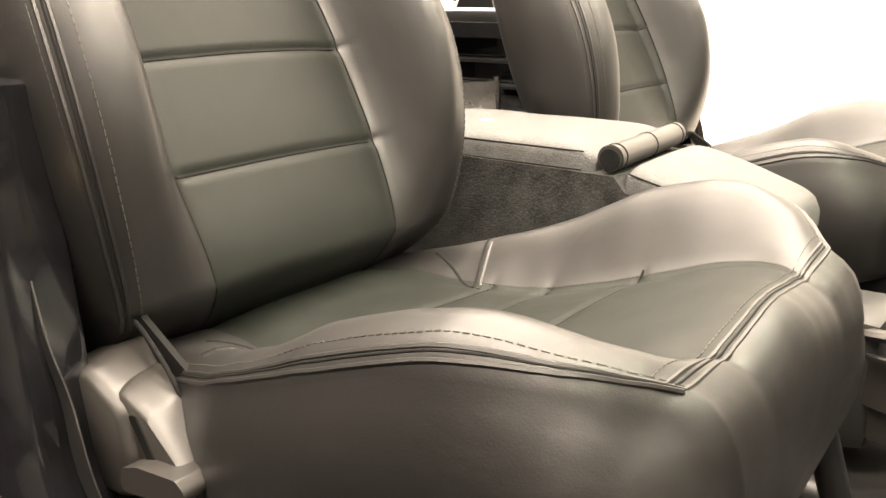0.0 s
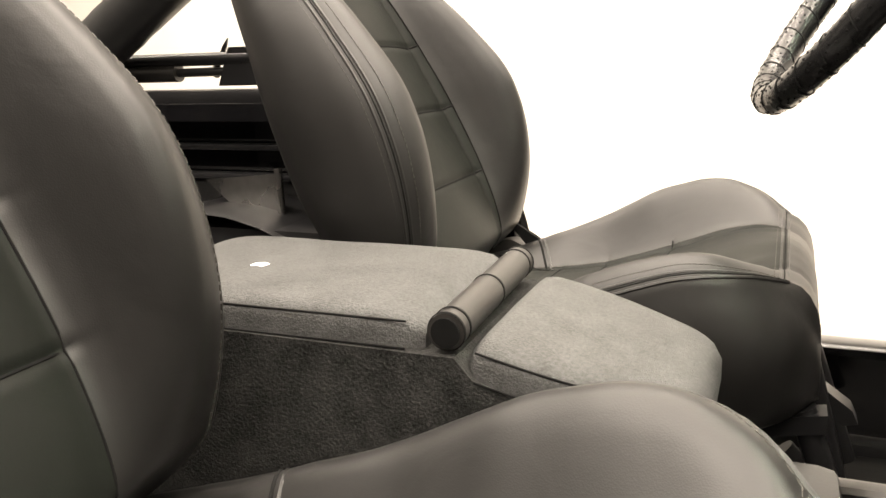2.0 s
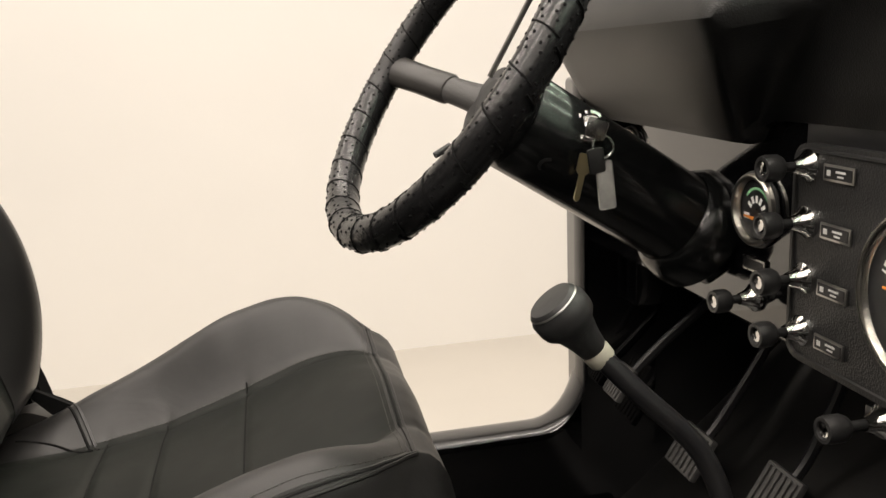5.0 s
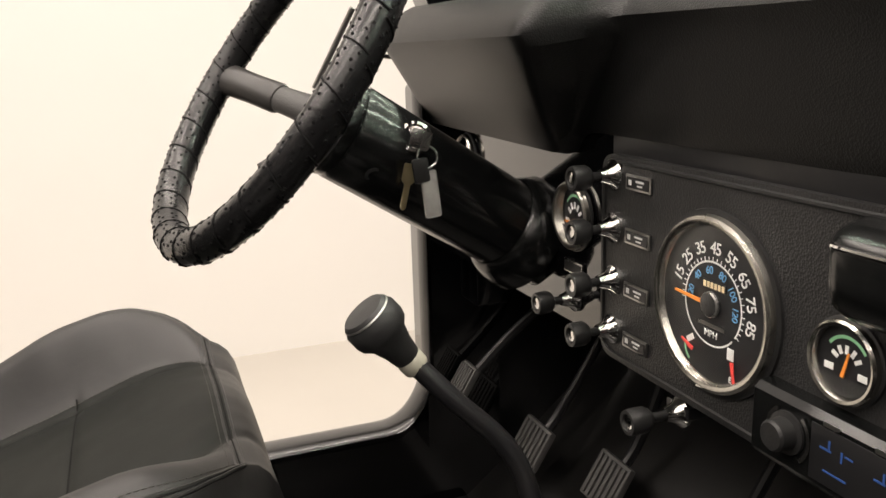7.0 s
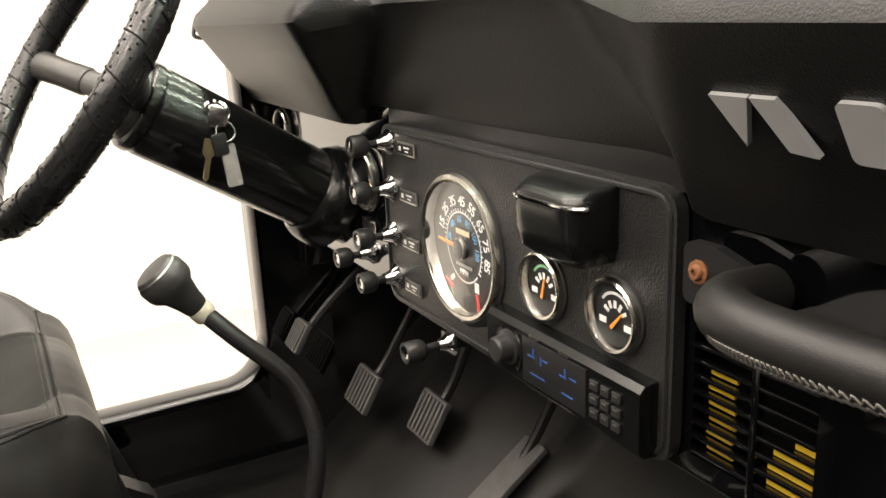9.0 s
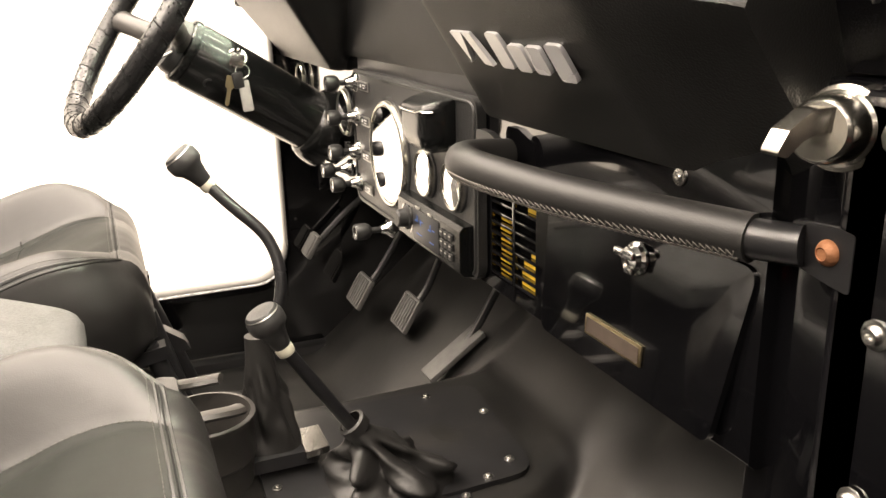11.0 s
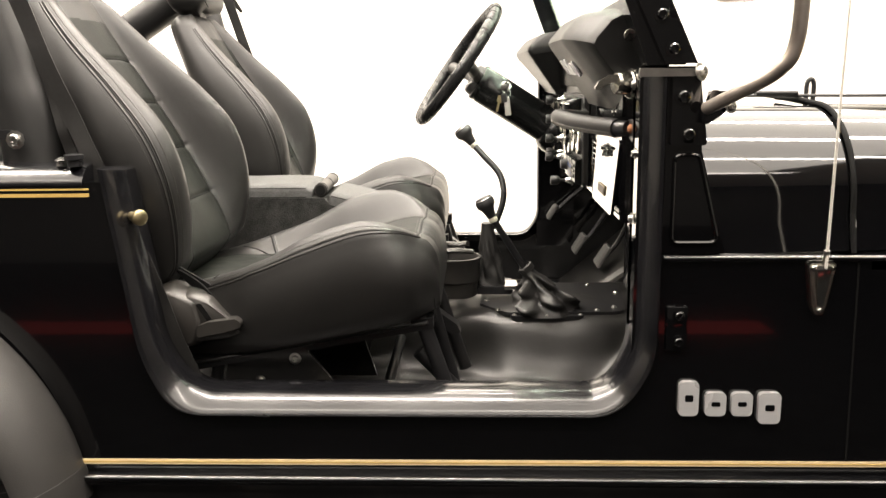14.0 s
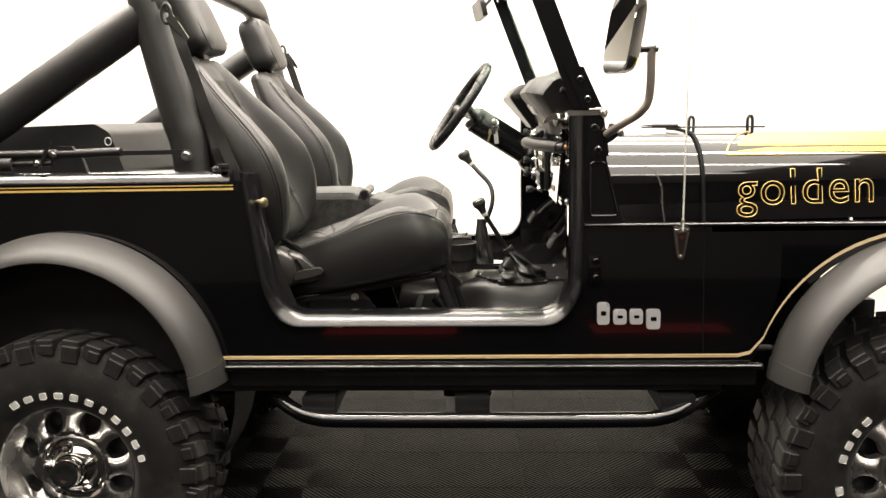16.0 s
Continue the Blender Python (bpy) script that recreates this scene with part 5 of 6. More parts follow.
def grab_bar():
    run = [(1.350, 0.442, 1.317), (1.327, 0.425, 1.319), (1.318, 0.394, 1.320), (1.323, 0.345, 1.3185), (1.344, 0.265, 1.3150), (1.373, 0.180, 1.3135), (1.3975, 0.1135, 1.3125)]
    g = part("grab_bar", tube(spline([(1.386, 0.446, 1.314)] + run, 8), 0.0168, 18), LEATHER, dash, "leather wrapped grab bar with stitching")
    part("grab_bar_arm", tube(spline([(1.388, 0.132, 1.3128), (1.400, 0.108, 1.3127), (1.407, 0.092, 1.313), (1.411, 0.084, 1.3135)], 5), 0.0138, 16), SATIN, g)
    pts = spline(run, 14)
    for k in range(0, len(pts) - 1, 1):
        p, q = Vector(pts[k]), Vector(pts[k + 1])
        part("stitch", tube([p + Vector((-0.0155, 0, -0.0066)), p.lerp(q, 0.6) + Vector((-0.0138, 0, -0.0098)), q + Vector((-0.0157, 0, -0.0060))], 0.0011, 5), BRAID, g)
        part("stitch", tube([p + Vector((-0.0124, 0, -0.0116)), p.lerp(q, 0.6) + Vector((-0.0100, 0, -0.0137)), q + Vector((-0.0128, 0, -0.0110))], 0.0011, 5), BRAID, g)
    part("bar_bracket", prism(rounded([(0.047, 1.292), (0.060, 1.2935), (0.095, 1.300), (0.095, 1.328), (0.060, 1.331), (0.047, 1.329)], 0.003), "x", 1.411, 1.415, 0.001), SATIN, g, "black bracket with rusty bolt")
    part("bracket_bolt", lathe([(0.0085, 0), (0.0083, 0.0015), (0.0070, 0.0035), (0.0042, 0.0060), (0.0038, 0.0052), (0.001, 0.0050)], aim((1.411, 0.065, 1.314), (-1, 0, 0)), 20), RUST, g, "rust brown bolt head")
    part("bar_bracket", prism(rounded([(0.443, 1.294), (0.511, 1.290), (0.511, 1.333), (0.483, 1.333), (0.448, 1.323)], 0.008), "x", 1.380, 1.388, 0.002), SATIN, g, "black rounded bracket plate")
    bolt(g, (1.380, 0.497, 1.314), (-1, 0, 0), 0.0055, RUST, "bracket_bolt")


grab_bar()

dash.location += Vector((0, 0.020, -0.030))


# ---- steering column and wheel ----
SW = Vector((1.089, 1.161, 1.414))
AX = Vector((0.842, 0, -0.540)).normalized()


def steering():
    col = thing("steering_column", "black steering column with leather wrapped wheel and hanging keys", "steering wheel", (1.36, 1.168, 1.23))
    m = aim(SW + Vector((0, 0.010, -0.012)), AX + Vector((0, 0.085, 0)))      # local z runs down the column
    part("column_tube", lathe([(0.0, 0.068), (0.050, 0.068), (0.0545, 0.071), (0.0555, 0.075), (0.0555, 0.082), (0.0535, 0.084), (0.0535, 0.088), (0.0550, 0.090), (0.0548, 0.200), (0.0545, 0.30), (0.0545, 0.345), (0.058, 0.352), (0.050, 0.37), (0.045, 0.62)], m, 40), COLUMN, col, "satin black column tube")
    part("column_collar", lathe([(0.056, 0.318), (0.062, 0.322), (0.068, 0.334), (0.071, 0.350), (0.071, 0.362), (0.058, 0.370)], m, 36, False), COLUMN, col)
    part("column_shroud", lathe([(0.034, 0.048), (0.042, 0.050), (0.046, 0.058), (0.047, 0.070)], m, 36), PLASTIC, col)
    mw = aim(SW, (0.805, 0.118, -0.574))
    w = part("steering_wheel", tube([mw @ Vector((0.191 * math.cos(2 * math.pi * k / 72), 0.191 * math.sin(2 * math.pi * k / 72), 0)) for k in range(72)], 0.0182, 16, True), RIMLEATHER, col, "perforated black leather wrapped rim", 60)
    # leather lacing turns and perforations round the rim
    for k in range(30):
        a = 2 * math.pi * k / 30
        c = mw @ Vector((0.191 * math.cos(a), 0.191 * math.sin(a), 0))
        t = mw.to_3x3() @ Vector((-math.sin(a), math.cos(a), 0))
        rad = mw.to_3x3() @ Vector((math.cos(a), math.sin(a), 0))
        up = mw.to_3x3() @ Vector((0, 0, 1))
        pts = [c + 0.0185 * (rad * math.cos(b) + up * math.sin(b)) + t * (0.018 * b / math.pi - 0.018) for b in [2 * math.pi * q / 14 for q in range(15)]]
        part("rim_lacing", tube(pts, 0.0009, 5), SEAM, w)
    bm = bmesh.new()
    for k in range(176):
        a = 2 * math.pi * k / 176
        if k % 4 == 0:
            continue
        for q in range(7):
            b = radians(-165 + 43 * q + 12 * (k % 2))
            c = mw @ Vector(((0.191 + 0.0183 * math.cos(b)) * math.cos(a), (0.191 + 0.0183 * math.cos(b)) * math.sin(a), 0.0183 * math.sin(b)))
            nrm = mw.to_3x3() @ Vector((math.cos(b) * math.cos(a), math.cos(b) * math.sin(a), math.sin(b)))
            merge(bm, lathe([(0.0016, 0), (0.0012, 0.0007), (0.0003, 0.0009)], aim(c - nrm * 0.0003, nrm), 6))
    pf = part("rim_perforation", bm, SEAM, w)
    pf["kind"] = "stuff"
    hub = part("wheel_hub", lathe([(0.0, 0.054), (0.022, 0.054), (0.029, 0.058), (0.032, 0.066), (0.032, 0.08), (0.030, 0.09)], mw, 36), PLASTIC, col, "black wheel hub")
    part("hub_emblem", lathe([(0.020, 0.0538), (0.018, 0.0518), (0.001, 0.0512)], mw, 28), PLASTIC, hub)
    yl = mw.to_3x3().inverted() @ Vector((0, 1, 0))
    ul = mw.to_3x3().inverted() @ Vector((0.574, 0, 0.819))
    yl = yl - 0.10 * ul
    for side in (1, -1):
        a = math.atan2(yl.y * side, yl.x * side)
        def ring(r, w2, h2):
            return [mw @ Vector((r * math.cos(a) - w2 * math.cos(b) * math.sin(a), r * math.sin(a) + w2 * math.cos(b) * math.cos(a), 0.004 + 0.066 * (1 - min(max((r - 0.03) / 0.15, 0), 1)) + h2 * math.sin(b))) for b in [2 * math.pi * q / 16 for q in range(16)]]
        sp = part("wheel_spoke", loft([ring(r, w2, h2) for r, w2, h2 in ((0.088, 0.0165, 0.011), (0.092, 0.0185, 0.0125), (0.13, 0.0180, 0.012), (0.168, 0.0190, 0.0125), (0.182, 0.021, 0.014))]), GREYPLASTIC, w, "dark grey padded spoke", 50)
        part("spoke_sleeve", loft([ring(r, w2, h2) for r, w2, h2 in ((0.030, 0.019, 0.011), (0.062, 0.0165, 0.010), (0.089, 0.0155, 0.0095))]), FLARE, sp, "bare grey spoke root", 50)
    # ignition lock with keys on a ring, on the passenger side of the column
    side = Vector((1.231, 1.140, 1.345))
    ig = part("ignition_lock", lathe([(0.0185, -0.012), (0.0185, 0.004), (0.0170, 0.008), (0.0135, 0.009), (0.012, 0.006), (0.001, 0.006)], aim(side, (-0.22, -0.90, 0.42)), 26), CHROME, col, "chrome ignition lock")
    part("key_blade", box(side + Vector((-0.004, -0.030, 0.002)), (0.022, 0.003, 0.020), 0.003, pose(0, 0, 0, 0, 20, 0)), STEEL, ig)
    part("key_ring", tube([side + Vector((0.002 + 0.011 * math.cos(a), -0.032 + 0.003 * math.sin(a), -0.016 + 0.011 * math.sin(a))) for a in [2 * math.pi * k / 20 for k in range(20)]], 0.0012, 6, True), STEEL, ig)
    part("spare_key", prism(rounded([(-0.007, 0), (0.007, 0), (0.007, -0.018), (0.003, -0.022), (0.003, -0.046), (0, -0.050), (-0.003, -0.046), (-0.003, -0.022), (-0.007, -0.018)], 0.002, 2), "y", -0.001, 0.001), BRASS, ig).data.transform(Matrix.Translation(side + Vector((-0.016, -0.033, -0.022))) @ Matrix.Rotation(radians(14), 4, "Y"))
    part("key_head", box(side + Vector((-0.006, -0.034, -0.030)), (0.018, 0.005, 0.026), 0.004, pose(0, 0, 0, 0, -8, 0)), PLASTIC, ig)
    part("key_tag", box(side + Vector((0.004, -0.034, -0.055)), (0.0175, 0.0025, 0.050), 0.003, pose(0, 0, 0, 0, -6, 0)), TAG, ig, "clear key tag with paper insert")
    s2 = Vector((1.183, 1.138, 1.312))
    part("column_screw", lathe([(0.010, 0), (0.010, 0.003), (0.007, 0.004), (0.006, 0.001), (0.001, 0.001)], aim(s2, (0, -0.8, -0.6)), 18), PLASTIC, col)
    # turn signal stalk
    part("signal_stalk", tube([m @ Vector((-0.03, 0.02, 0.03)), m @ Vector((-0.07, 0.10, 0.015))], 0.003, 8), STEEL, col)
    a0 = SW + Vector((0.035, -0.02, -0.065))
    part("signal_lever", tube([a0 + Vector((0.03, 0.0, 0.025)), a0 + Vector((-0.045, -0.02, -0.01))], 0.0020, 8), STEEL, col)
    part("signal_lever_grip", tube([a0 + Vector((-0.045, -0.02, -0.01)), a0 + Vector((-0.062, -0.025, -0.018))], 0.0034, 10), PLASTIC, col)


steering()


# ---- gear levers and tunnel cover ----
def gear_lever(base, pts, knob_dir, name, label):
    g = thing(name, label, "gear lever", base, "gear levers")
    line = spline(pts, 8)
    part("lever_rod", tube(line, 0.0085, 12), SATIN, g, "black bent steel rod")
    top = Vector(pts[-1])
    d = Vector(knob_dir).normalized()
    m = aim(top, d) @ Matrix.Scale(0.92, 4)
    k = part("knob", lathe([(0.010, 0.0), (0.0125, 0.004), (0.0145, 0.016), (0.0185, 0.029), (0.0245, 0.036), (0.0258, 0.041), (0.0258, 0.052), (0.0232, 0.056), (0.0230, 0.058), (0.020, 0.0615), (0.001, 0.063)], m, 32), PLASTIC, g, "black mushroom shaped knob")
    part("knob_collar", lathe([(0.0112, -0.011), (0.0122, -0.009), (0.0126, 0.0), (0.0112, 0.003)], m, 24), PALEPLASTIC, k, "pale plastic collar")
    part("knob_ring", lathe([(0.0228, 0.056), (0.0236, 0.0572), (0.0228, 0.0585)], m, 32, False), STEEL, k)
    return g


def boot(g, base, top, rb, rt, seed, mat=None, lean=(0, 0), fold=0.16, squash=1.0):
    rows = []
    b, t = Vector(base), Vector(top)
    n = 26
    for i in range(n + 1):
        f = i / n
        c = b.lerp(t, f)
        c += Vector((lean[0] * math.sin(math.pi * f), lean[1] * math.sin(math.pi * f), 0))
        r = rb * (1 - f) ** 1.2 + rt * (1 - (1 - f) ** 1.2)
        ring = []
        for q in range(72):
            a = 2 * math.pi * q / 72
            w = 1 + fold * math.sin(math.pi * min(f * 1.15, 1)) * (noise.noise((math.cos(a) * 2.2 + f * 2.4, math.sin(a) * 2.2, f * 3.2 + seed)) * 1.3 + 0.45 * math.sin(a * 6 + f * 5 + seed + 2 * noise.noise((a, f * 4, seed))))
            sq = 1 - 0.5 * (1 - f)
            ca, sa = math.cos(a), math.sin(a)
            ring.append((c.x + squash * r * w * math.copysign(abs(ca) ** (1 - 0.35 * (1 - f)), ca), c.y + r * w * math.copysign(abs(sa) ** (1 - 0.35 * (1 - f)), sa), c.z))
        rows.append(ring)
    return part("boot", loft(rows), LEATHER, g, "creased black leather boot", 70)


main = gear_lever((1.18, 0.80, 0.85), [(1.178, 0.795, 0.99), (1.205, 0.80, 1.03), (1.222, 0.812, 1.09), (1.212, 0.834, 1.145), (1.170, 0.857, 1.192), (1.142, 0.874, 1.223)], (-0.62, 0.05, 0.78), "gear_lever", "tall bent gear lever with black knob and leather boot")
boot(main, (1.186, 0.79, 0.855), (1.178, 0.795, 1.020), 0.041, 0.016, 3.0, fold=0.26)
part("boot_base", prism(rounded([(1.135, 0.74), (1.245, 0.74), (1.245, 0.84), (1.135, 0.84)], 0.015), "z", 0.838, 0.858, 0.004), SATIN, main)
part("mount_plate", prism([(1.125, 0.735), (1.150, 0.735), (1.150, 0.845), (1.125, 0.845)], "z", 0.852, 0.861, 0.002), STEEL, main, "bright metal mounting plate")
part("mount_plate", prism([(1.222, 0.73), (1.256, 0.735), (1.256, 0.80), (1.222, 0.80)], "z", 0.852, 0.862, 0.002), STEEL, main, "bright metal mounting plate")

low = gear_lever((1.28, 0.665, 0.83), [(1.285, 0.665, 0.90), (1.255, 0.662, 0.945), (1.215, 0.658, 1.01), (1.182, 0.655, 1.062)], (-0.42, 0.0, 0.90), "transfer_lever", "short transfer case lever with black knob and folded boot")
boot(low, (1.312, 0.672, 0.823), (1.268, 0.664, 0.930), 0.088, 0.018, 8.0, lean=(0.018, 0.0), fold=0.62, squash=0.98)
part("boot_clamp", lathe([(0.017, -0.008), (0.020, -0.006), (0.020, 0.008), (0.016, 0.010)], aim((1.268, 0.664, 0.930), (-0.6, 0, 0.8)), 20, False), LEATHER, low)
part("boot_base", prism(rounded([(1.225, 0.590), (1.408, 0.590), (1.408, 0.760), (1.225, 0.760)], 0.022), "z", 0.811, 0.827, 0.005), SATIN, low, "black boot frame")
for px, py in ((1.235, 0.600), (1.315, 0.596), (1.398, 0.600), (1.398, 0.75), (1.235, 0.75)):
    bolt(low, (px, py, 0.827), (0, 0, 1), 0.0042)


def tunnel_cover():
    t = thing("tunnel_cover", "flat black steel cover plate screwed over the tunnel", "cover plate", (1.35, 0.75, 0.82))
    part("plate", prism(rounded([(1.405, 0.614), (1.512, 0.618), (1.540, 0.90), (1.16, 0.92), (1.15, 0.70), (1.215, 0.612)], [0.0, 0.045, 0.03, 0.03, 0.03, 0.02]), "z", 0.822, 0.832, 0.003), SATIN, t, "flat black steel plate")
    for px, py in ((1.195, 0.632), (1.168, 0.72), (1.488, 0.656), (1.441, 0.627), (1.515, 0.80), (1.30, 0.895), (1.45, 0.885)):
        bolt(t, (px, py, 0.832), (0, 0, 1), 0.0050)
    t.location += Vector((0, 0.010, -0.0295))


tunnel_cover()


main.location += Vector((-0.007, 0.016, -0.024))
low.location += Vector((0, 0.016, -0.030))

# ---- pedals ----
def pedal(x, y, z, w, h, tilt, label, arm, ribs=6):
    p = thing("pedal", label, "pedal", (x, y, z), "pedals")
    m = pose(x, y, z, 0, tilt, 0)
    bm = box((0, 0, 0), (0.012, w, h), 0.004)
    part("pedal_pad", place(bm, m), PEDALRUBBER, p, "ribbed rubber pad" if ribs else "smooth worn rubber pad")
    for k in range(ribs):
        part("pad_rib", place(box((-0.0075, -w * 0.38 + w * 0.76 * k / 5, 0), (0.004, w * 0.09, h * 0.86), 0.001), m), PEDALRUBBER, p)
    part("pedal_arm", tube(spline([(x + 0.01, y, z)] + arm, 6), 0.008, 8), SATIN, p, "black steel arm")


pedal(1.485, 1.375, 0.828, 0.080, 0.070, 32, "ribbed black clutch pedal", [(1.54, 1.375, 0.88), (1.62, 1.37, 1.02), (1.64, 1.37, 1.16)])
pedal(1.545, 1.250, 0.812, 0.078, 0.075, 32, "ribbed black brake pedal", [(1.60, 1.25, 0.87), (1.66, 1.25, 1.02), (1.68, 1.25, 1.16)])
pedal(1.563, 1.045, 0.799, 0.050, 0.133, 55.7, "long flat accelerator pedal", [(1.61, 1.045, 0.84), (1.68, 1.04, 0.96)], 0)
pedal(1.400, 1.440, 0.925, 0.050, 0.055, 32, "small black parking brake pedal", [(1.47, 1.44, 0.98), (1.56, 1.43, 1.06), (1.60, 1.42, 1.14)])


# ---- windscreen, mirrors, antenna, badges ----
def windscreen():
    w = thing("windscreen", "black framed windscreen leaning back, with green tinted glass", "windscreen", (1.45, W / 2, 1.39))
    def line(z):
        return 1.453 - 0.385 * (z - 1.385)
    for yy, sg in ((0.0, 1), (W, -1)):
        o = [(line(1.39) - 0.032, 1.39), (line(1.39) + 0.030, 1.39), (line(1.90) + 0.028, 1.90), (line(1.90) - 0.030, 1.90)]
        part("windscreen_post", prism(o, "y", yy + sg * 0.002, yy + sg * 0.060, 0.006), PAINT, w, "glossy black post")
        o = [(line(1.392) - 0.005, 1.392), (line(1.392) + 0.046, 1.392), (line(1.50) + 0.038, 1.50), (line(1.50) - 0.016, 1.505)]
        part("post_bracket", prism(o, "y", yy - sg * 0.010, yy + sg * 0.002, 0.003), PAINT, w)
        for zz in (1.415, 1.468):
            bolt(w, (line(zz) + 0.016, yy - sg * 0.010, zz), (0, -sg, 0), 0.009, PAINT)
        part("hinge_strap", prism(rounded([(1.404, 1.372), (1.494, 1.372), (1.500, 1.384), (1.404, 1.386)], 0.004), "y", yy - sg * 0.016, yy - sg * 0.006, 0.003), DULLSTRAP, w, "dull steel hinge strap")
        bolt(w, (1.500, yy - sg * 0.012, 1.378), (0.6, -sg * 0.6, 0.2), 0.010, STEEL)
    for z0, z1, nm in ((1.39, 1.50, "lower_frame"), (1.85, 1.90, "upper_frame")):
        o = [(line(z0) - 0.022, z0), (line(z0) + 0.022, z0), (line(z1) + 0.022, z1), (line(z1) - 0.022, z1)]
        part(nm, prism(o, "y", 0.06, W - 0.06, 0.005), PAINT, w)
    o = [(line(1.49), 1.49), (line(1.49) + 0.005, 1.49), (line(1.86) + 0.005, 1.86), (line(1.86), 1.86)]
    gl = part("glass", prism(o, "y", 0.058, W - 0.058), GLASS, w, "green tinted glass")
    gl.visible_shadow = False
    # chrome swivel clamp on the inside of the post
    cl = aim((1.414, 0.086, 1.360), (-0.86, -0.30, 0.06))
    k = part("post_clamp", lathe([(0.0255, 0.0), (0.026, 0.003), (0.0255, 0.006), (0.0225, 0.007), (0.0225, 0.011), (0.0205, 0.013), (0.0195, 0.030), (0.0185, 0.034), (0.0165, 0.036), (0.001, 0.037)], cl, 36), BEZEL, w, "chrome windscreen clamp knob")
    bl = [(1.398, 1.377), (1.368, 1.376), (1.352, 1.366), (1.344, 1.353), (1.352, 1.351), (1.362, 1.359), (1.374, 1.363), (1.398, 1.361)]
    part("clamp_lever", prism(rounded(bl, 0.003, 3), "y", 0.066, 0.079, 0.0025, 3), BEZEL, k, "bent chrome lever blade")
    for zz, xx in ((1.44, 1.40), (1.47, 1.415), (1.455, 1.43)):
        bolt(w, (xx, 0.062, zz), (-0.4, 1, 0), 0.007, STEEL)
    # inside rear-view mirror hanging at the top
    rm = part("inside_mirror", prism(rounded(rect(0.20, 0.060), 0.02), "x", 0, 0.018, 0.006, 3), GREYPLASTIC, w, "grey framed rear-view mirror")
    rm.data.transform(pose(1.165, 0.70, 1.735, 0, -14, 8))
    part("mirror_stem", tube([(1.185, 0.70, 1.745), (1.235, 0.72, 1.80), (1.262, 0.74, 1.85)], 0.006, 8), SATIN, rm)


windscreen()


def door_mirror():
    d = thing("door_mirror", "chrome backed side mirror on a bent steel arm", "side mirror", (1.52, -0.05, 1.32))
    part("mirror_arm", tube(spline([(1.505, -0.04, 1.322), (1.530, -0.10, 1.345), (1.570, -0.16, 1.378), (1.588, -0.175, 1.42), (1.590, -0.18, 1.53)], 8), 0.0105, 14), BARESTEEL, d, "bent bare steel arm")
    part("arm_foot", prism(rounded([(1.500, 1.290), (1.535, 1.315), (1.545, 1.345), (1.512, 1.352)], 0.008), "y", -0.036, -0.020, 0.003), PAINT, d)
    bolt(d, (1.540, -0.045, 1.325), (0.5, -0.8, 0.2), 0.008)
    m = pose(1.512, -0.185, 1.568, 0, 10, 20)
    shell = []
    for f, k in ((0.0, 1.0), (0.35, 1.0), (0.7, 0.93), (0.9, 0.78), (1.0, 0.55)):
        shell.append([m @ Vector((0.040 * f, 0.066 * k * math.copysign(abs(math.cos(a)) ** 0.45, math.cos(a)), 0.098 * k * math.copysign(abs(math.sin(a)) ** 0.45, math.sin(a)))) for a in [2 * math.pi * q / 40 for q in range(40)]])
    head = part("mirror_head", loft(shell), CHROME, d, "polished chrome mirror shell")
    gl = [[m @ Vector((-0.001 * f, 0.062 * math.copysign(abs(math.cos(a)) ** 0.45, math.cos(a)), 0.094 * math.copysign(abs(math.sin(a)) ** 0.45, math.sin(a)))) for a in [2 * math.pi * q / 40 for q in range(40)]] for f in (0, 2)]
    part("mirror_glass", loft(gl), MIRROR, head, "mirror glass")
    part("mirror_pivot", tube([(1.560, -0.182, 1.528), (1.602, -0.180, 1.530)], 0.008, 12), SATIN, d)
    bolt(d, (1.598, -0.180, 1.530), (1, 0, 0), 0.009)


door_mirror()


def antenna():
    a = thing("antenna", "thin whip antenna on a chrome base", "antenna", (1.715, -0.01, 1.02))
    part("whip", tube([(1.715, -0.024, 1.06), (1.7165, -0.026, 1.35), (1.720, -0.03, 1.78)], lambda f: 0.0026 - 0.0010 * f, 10), WHIP, a, "pale steel whip")
    base = part("antenna_base", prism(rounded([(1.693, 1.066), (1.738, 1.066), (1.726, 0.992), (1.721, 0.977), (1.709, 0.977), (1.703, 0.992)], 0.005), "y", -0.010, 0.0, 0.004, 3), BEZEL, a, "tapered chrome antenna base")
    part("base_hood", loft([[(1.7155 + w * math.copysign(1, q[0]) * abs(q[0]), -0.010 - d * q[1], z) for q in ((-1, 0), (-0.9, 0.8), (0, 1), (0.9, 0.8), (1, 0))] for z, w, d in ((1.063, 0.013, 0.011), (1.054, 0.013, 0.012), (1.020, 0.009, 0.008), (0.994, 0.005, 0.003))]), CHROME, base, "mirror bright swivel hood")
    for px, pz in ((1.701, 1.058), (1.730, 1.058), (1.7155, 0.985)):
        bolt(base, (px, -0.010, pz), (0, -1, 0), 0.0042, CHROME)
    part("whip_ferrule", tube([(1.715, -0.016, 1.056), (1.715, -0.0235, 1.090)], 0.0048, 12), BEZEL, a)


antenna()

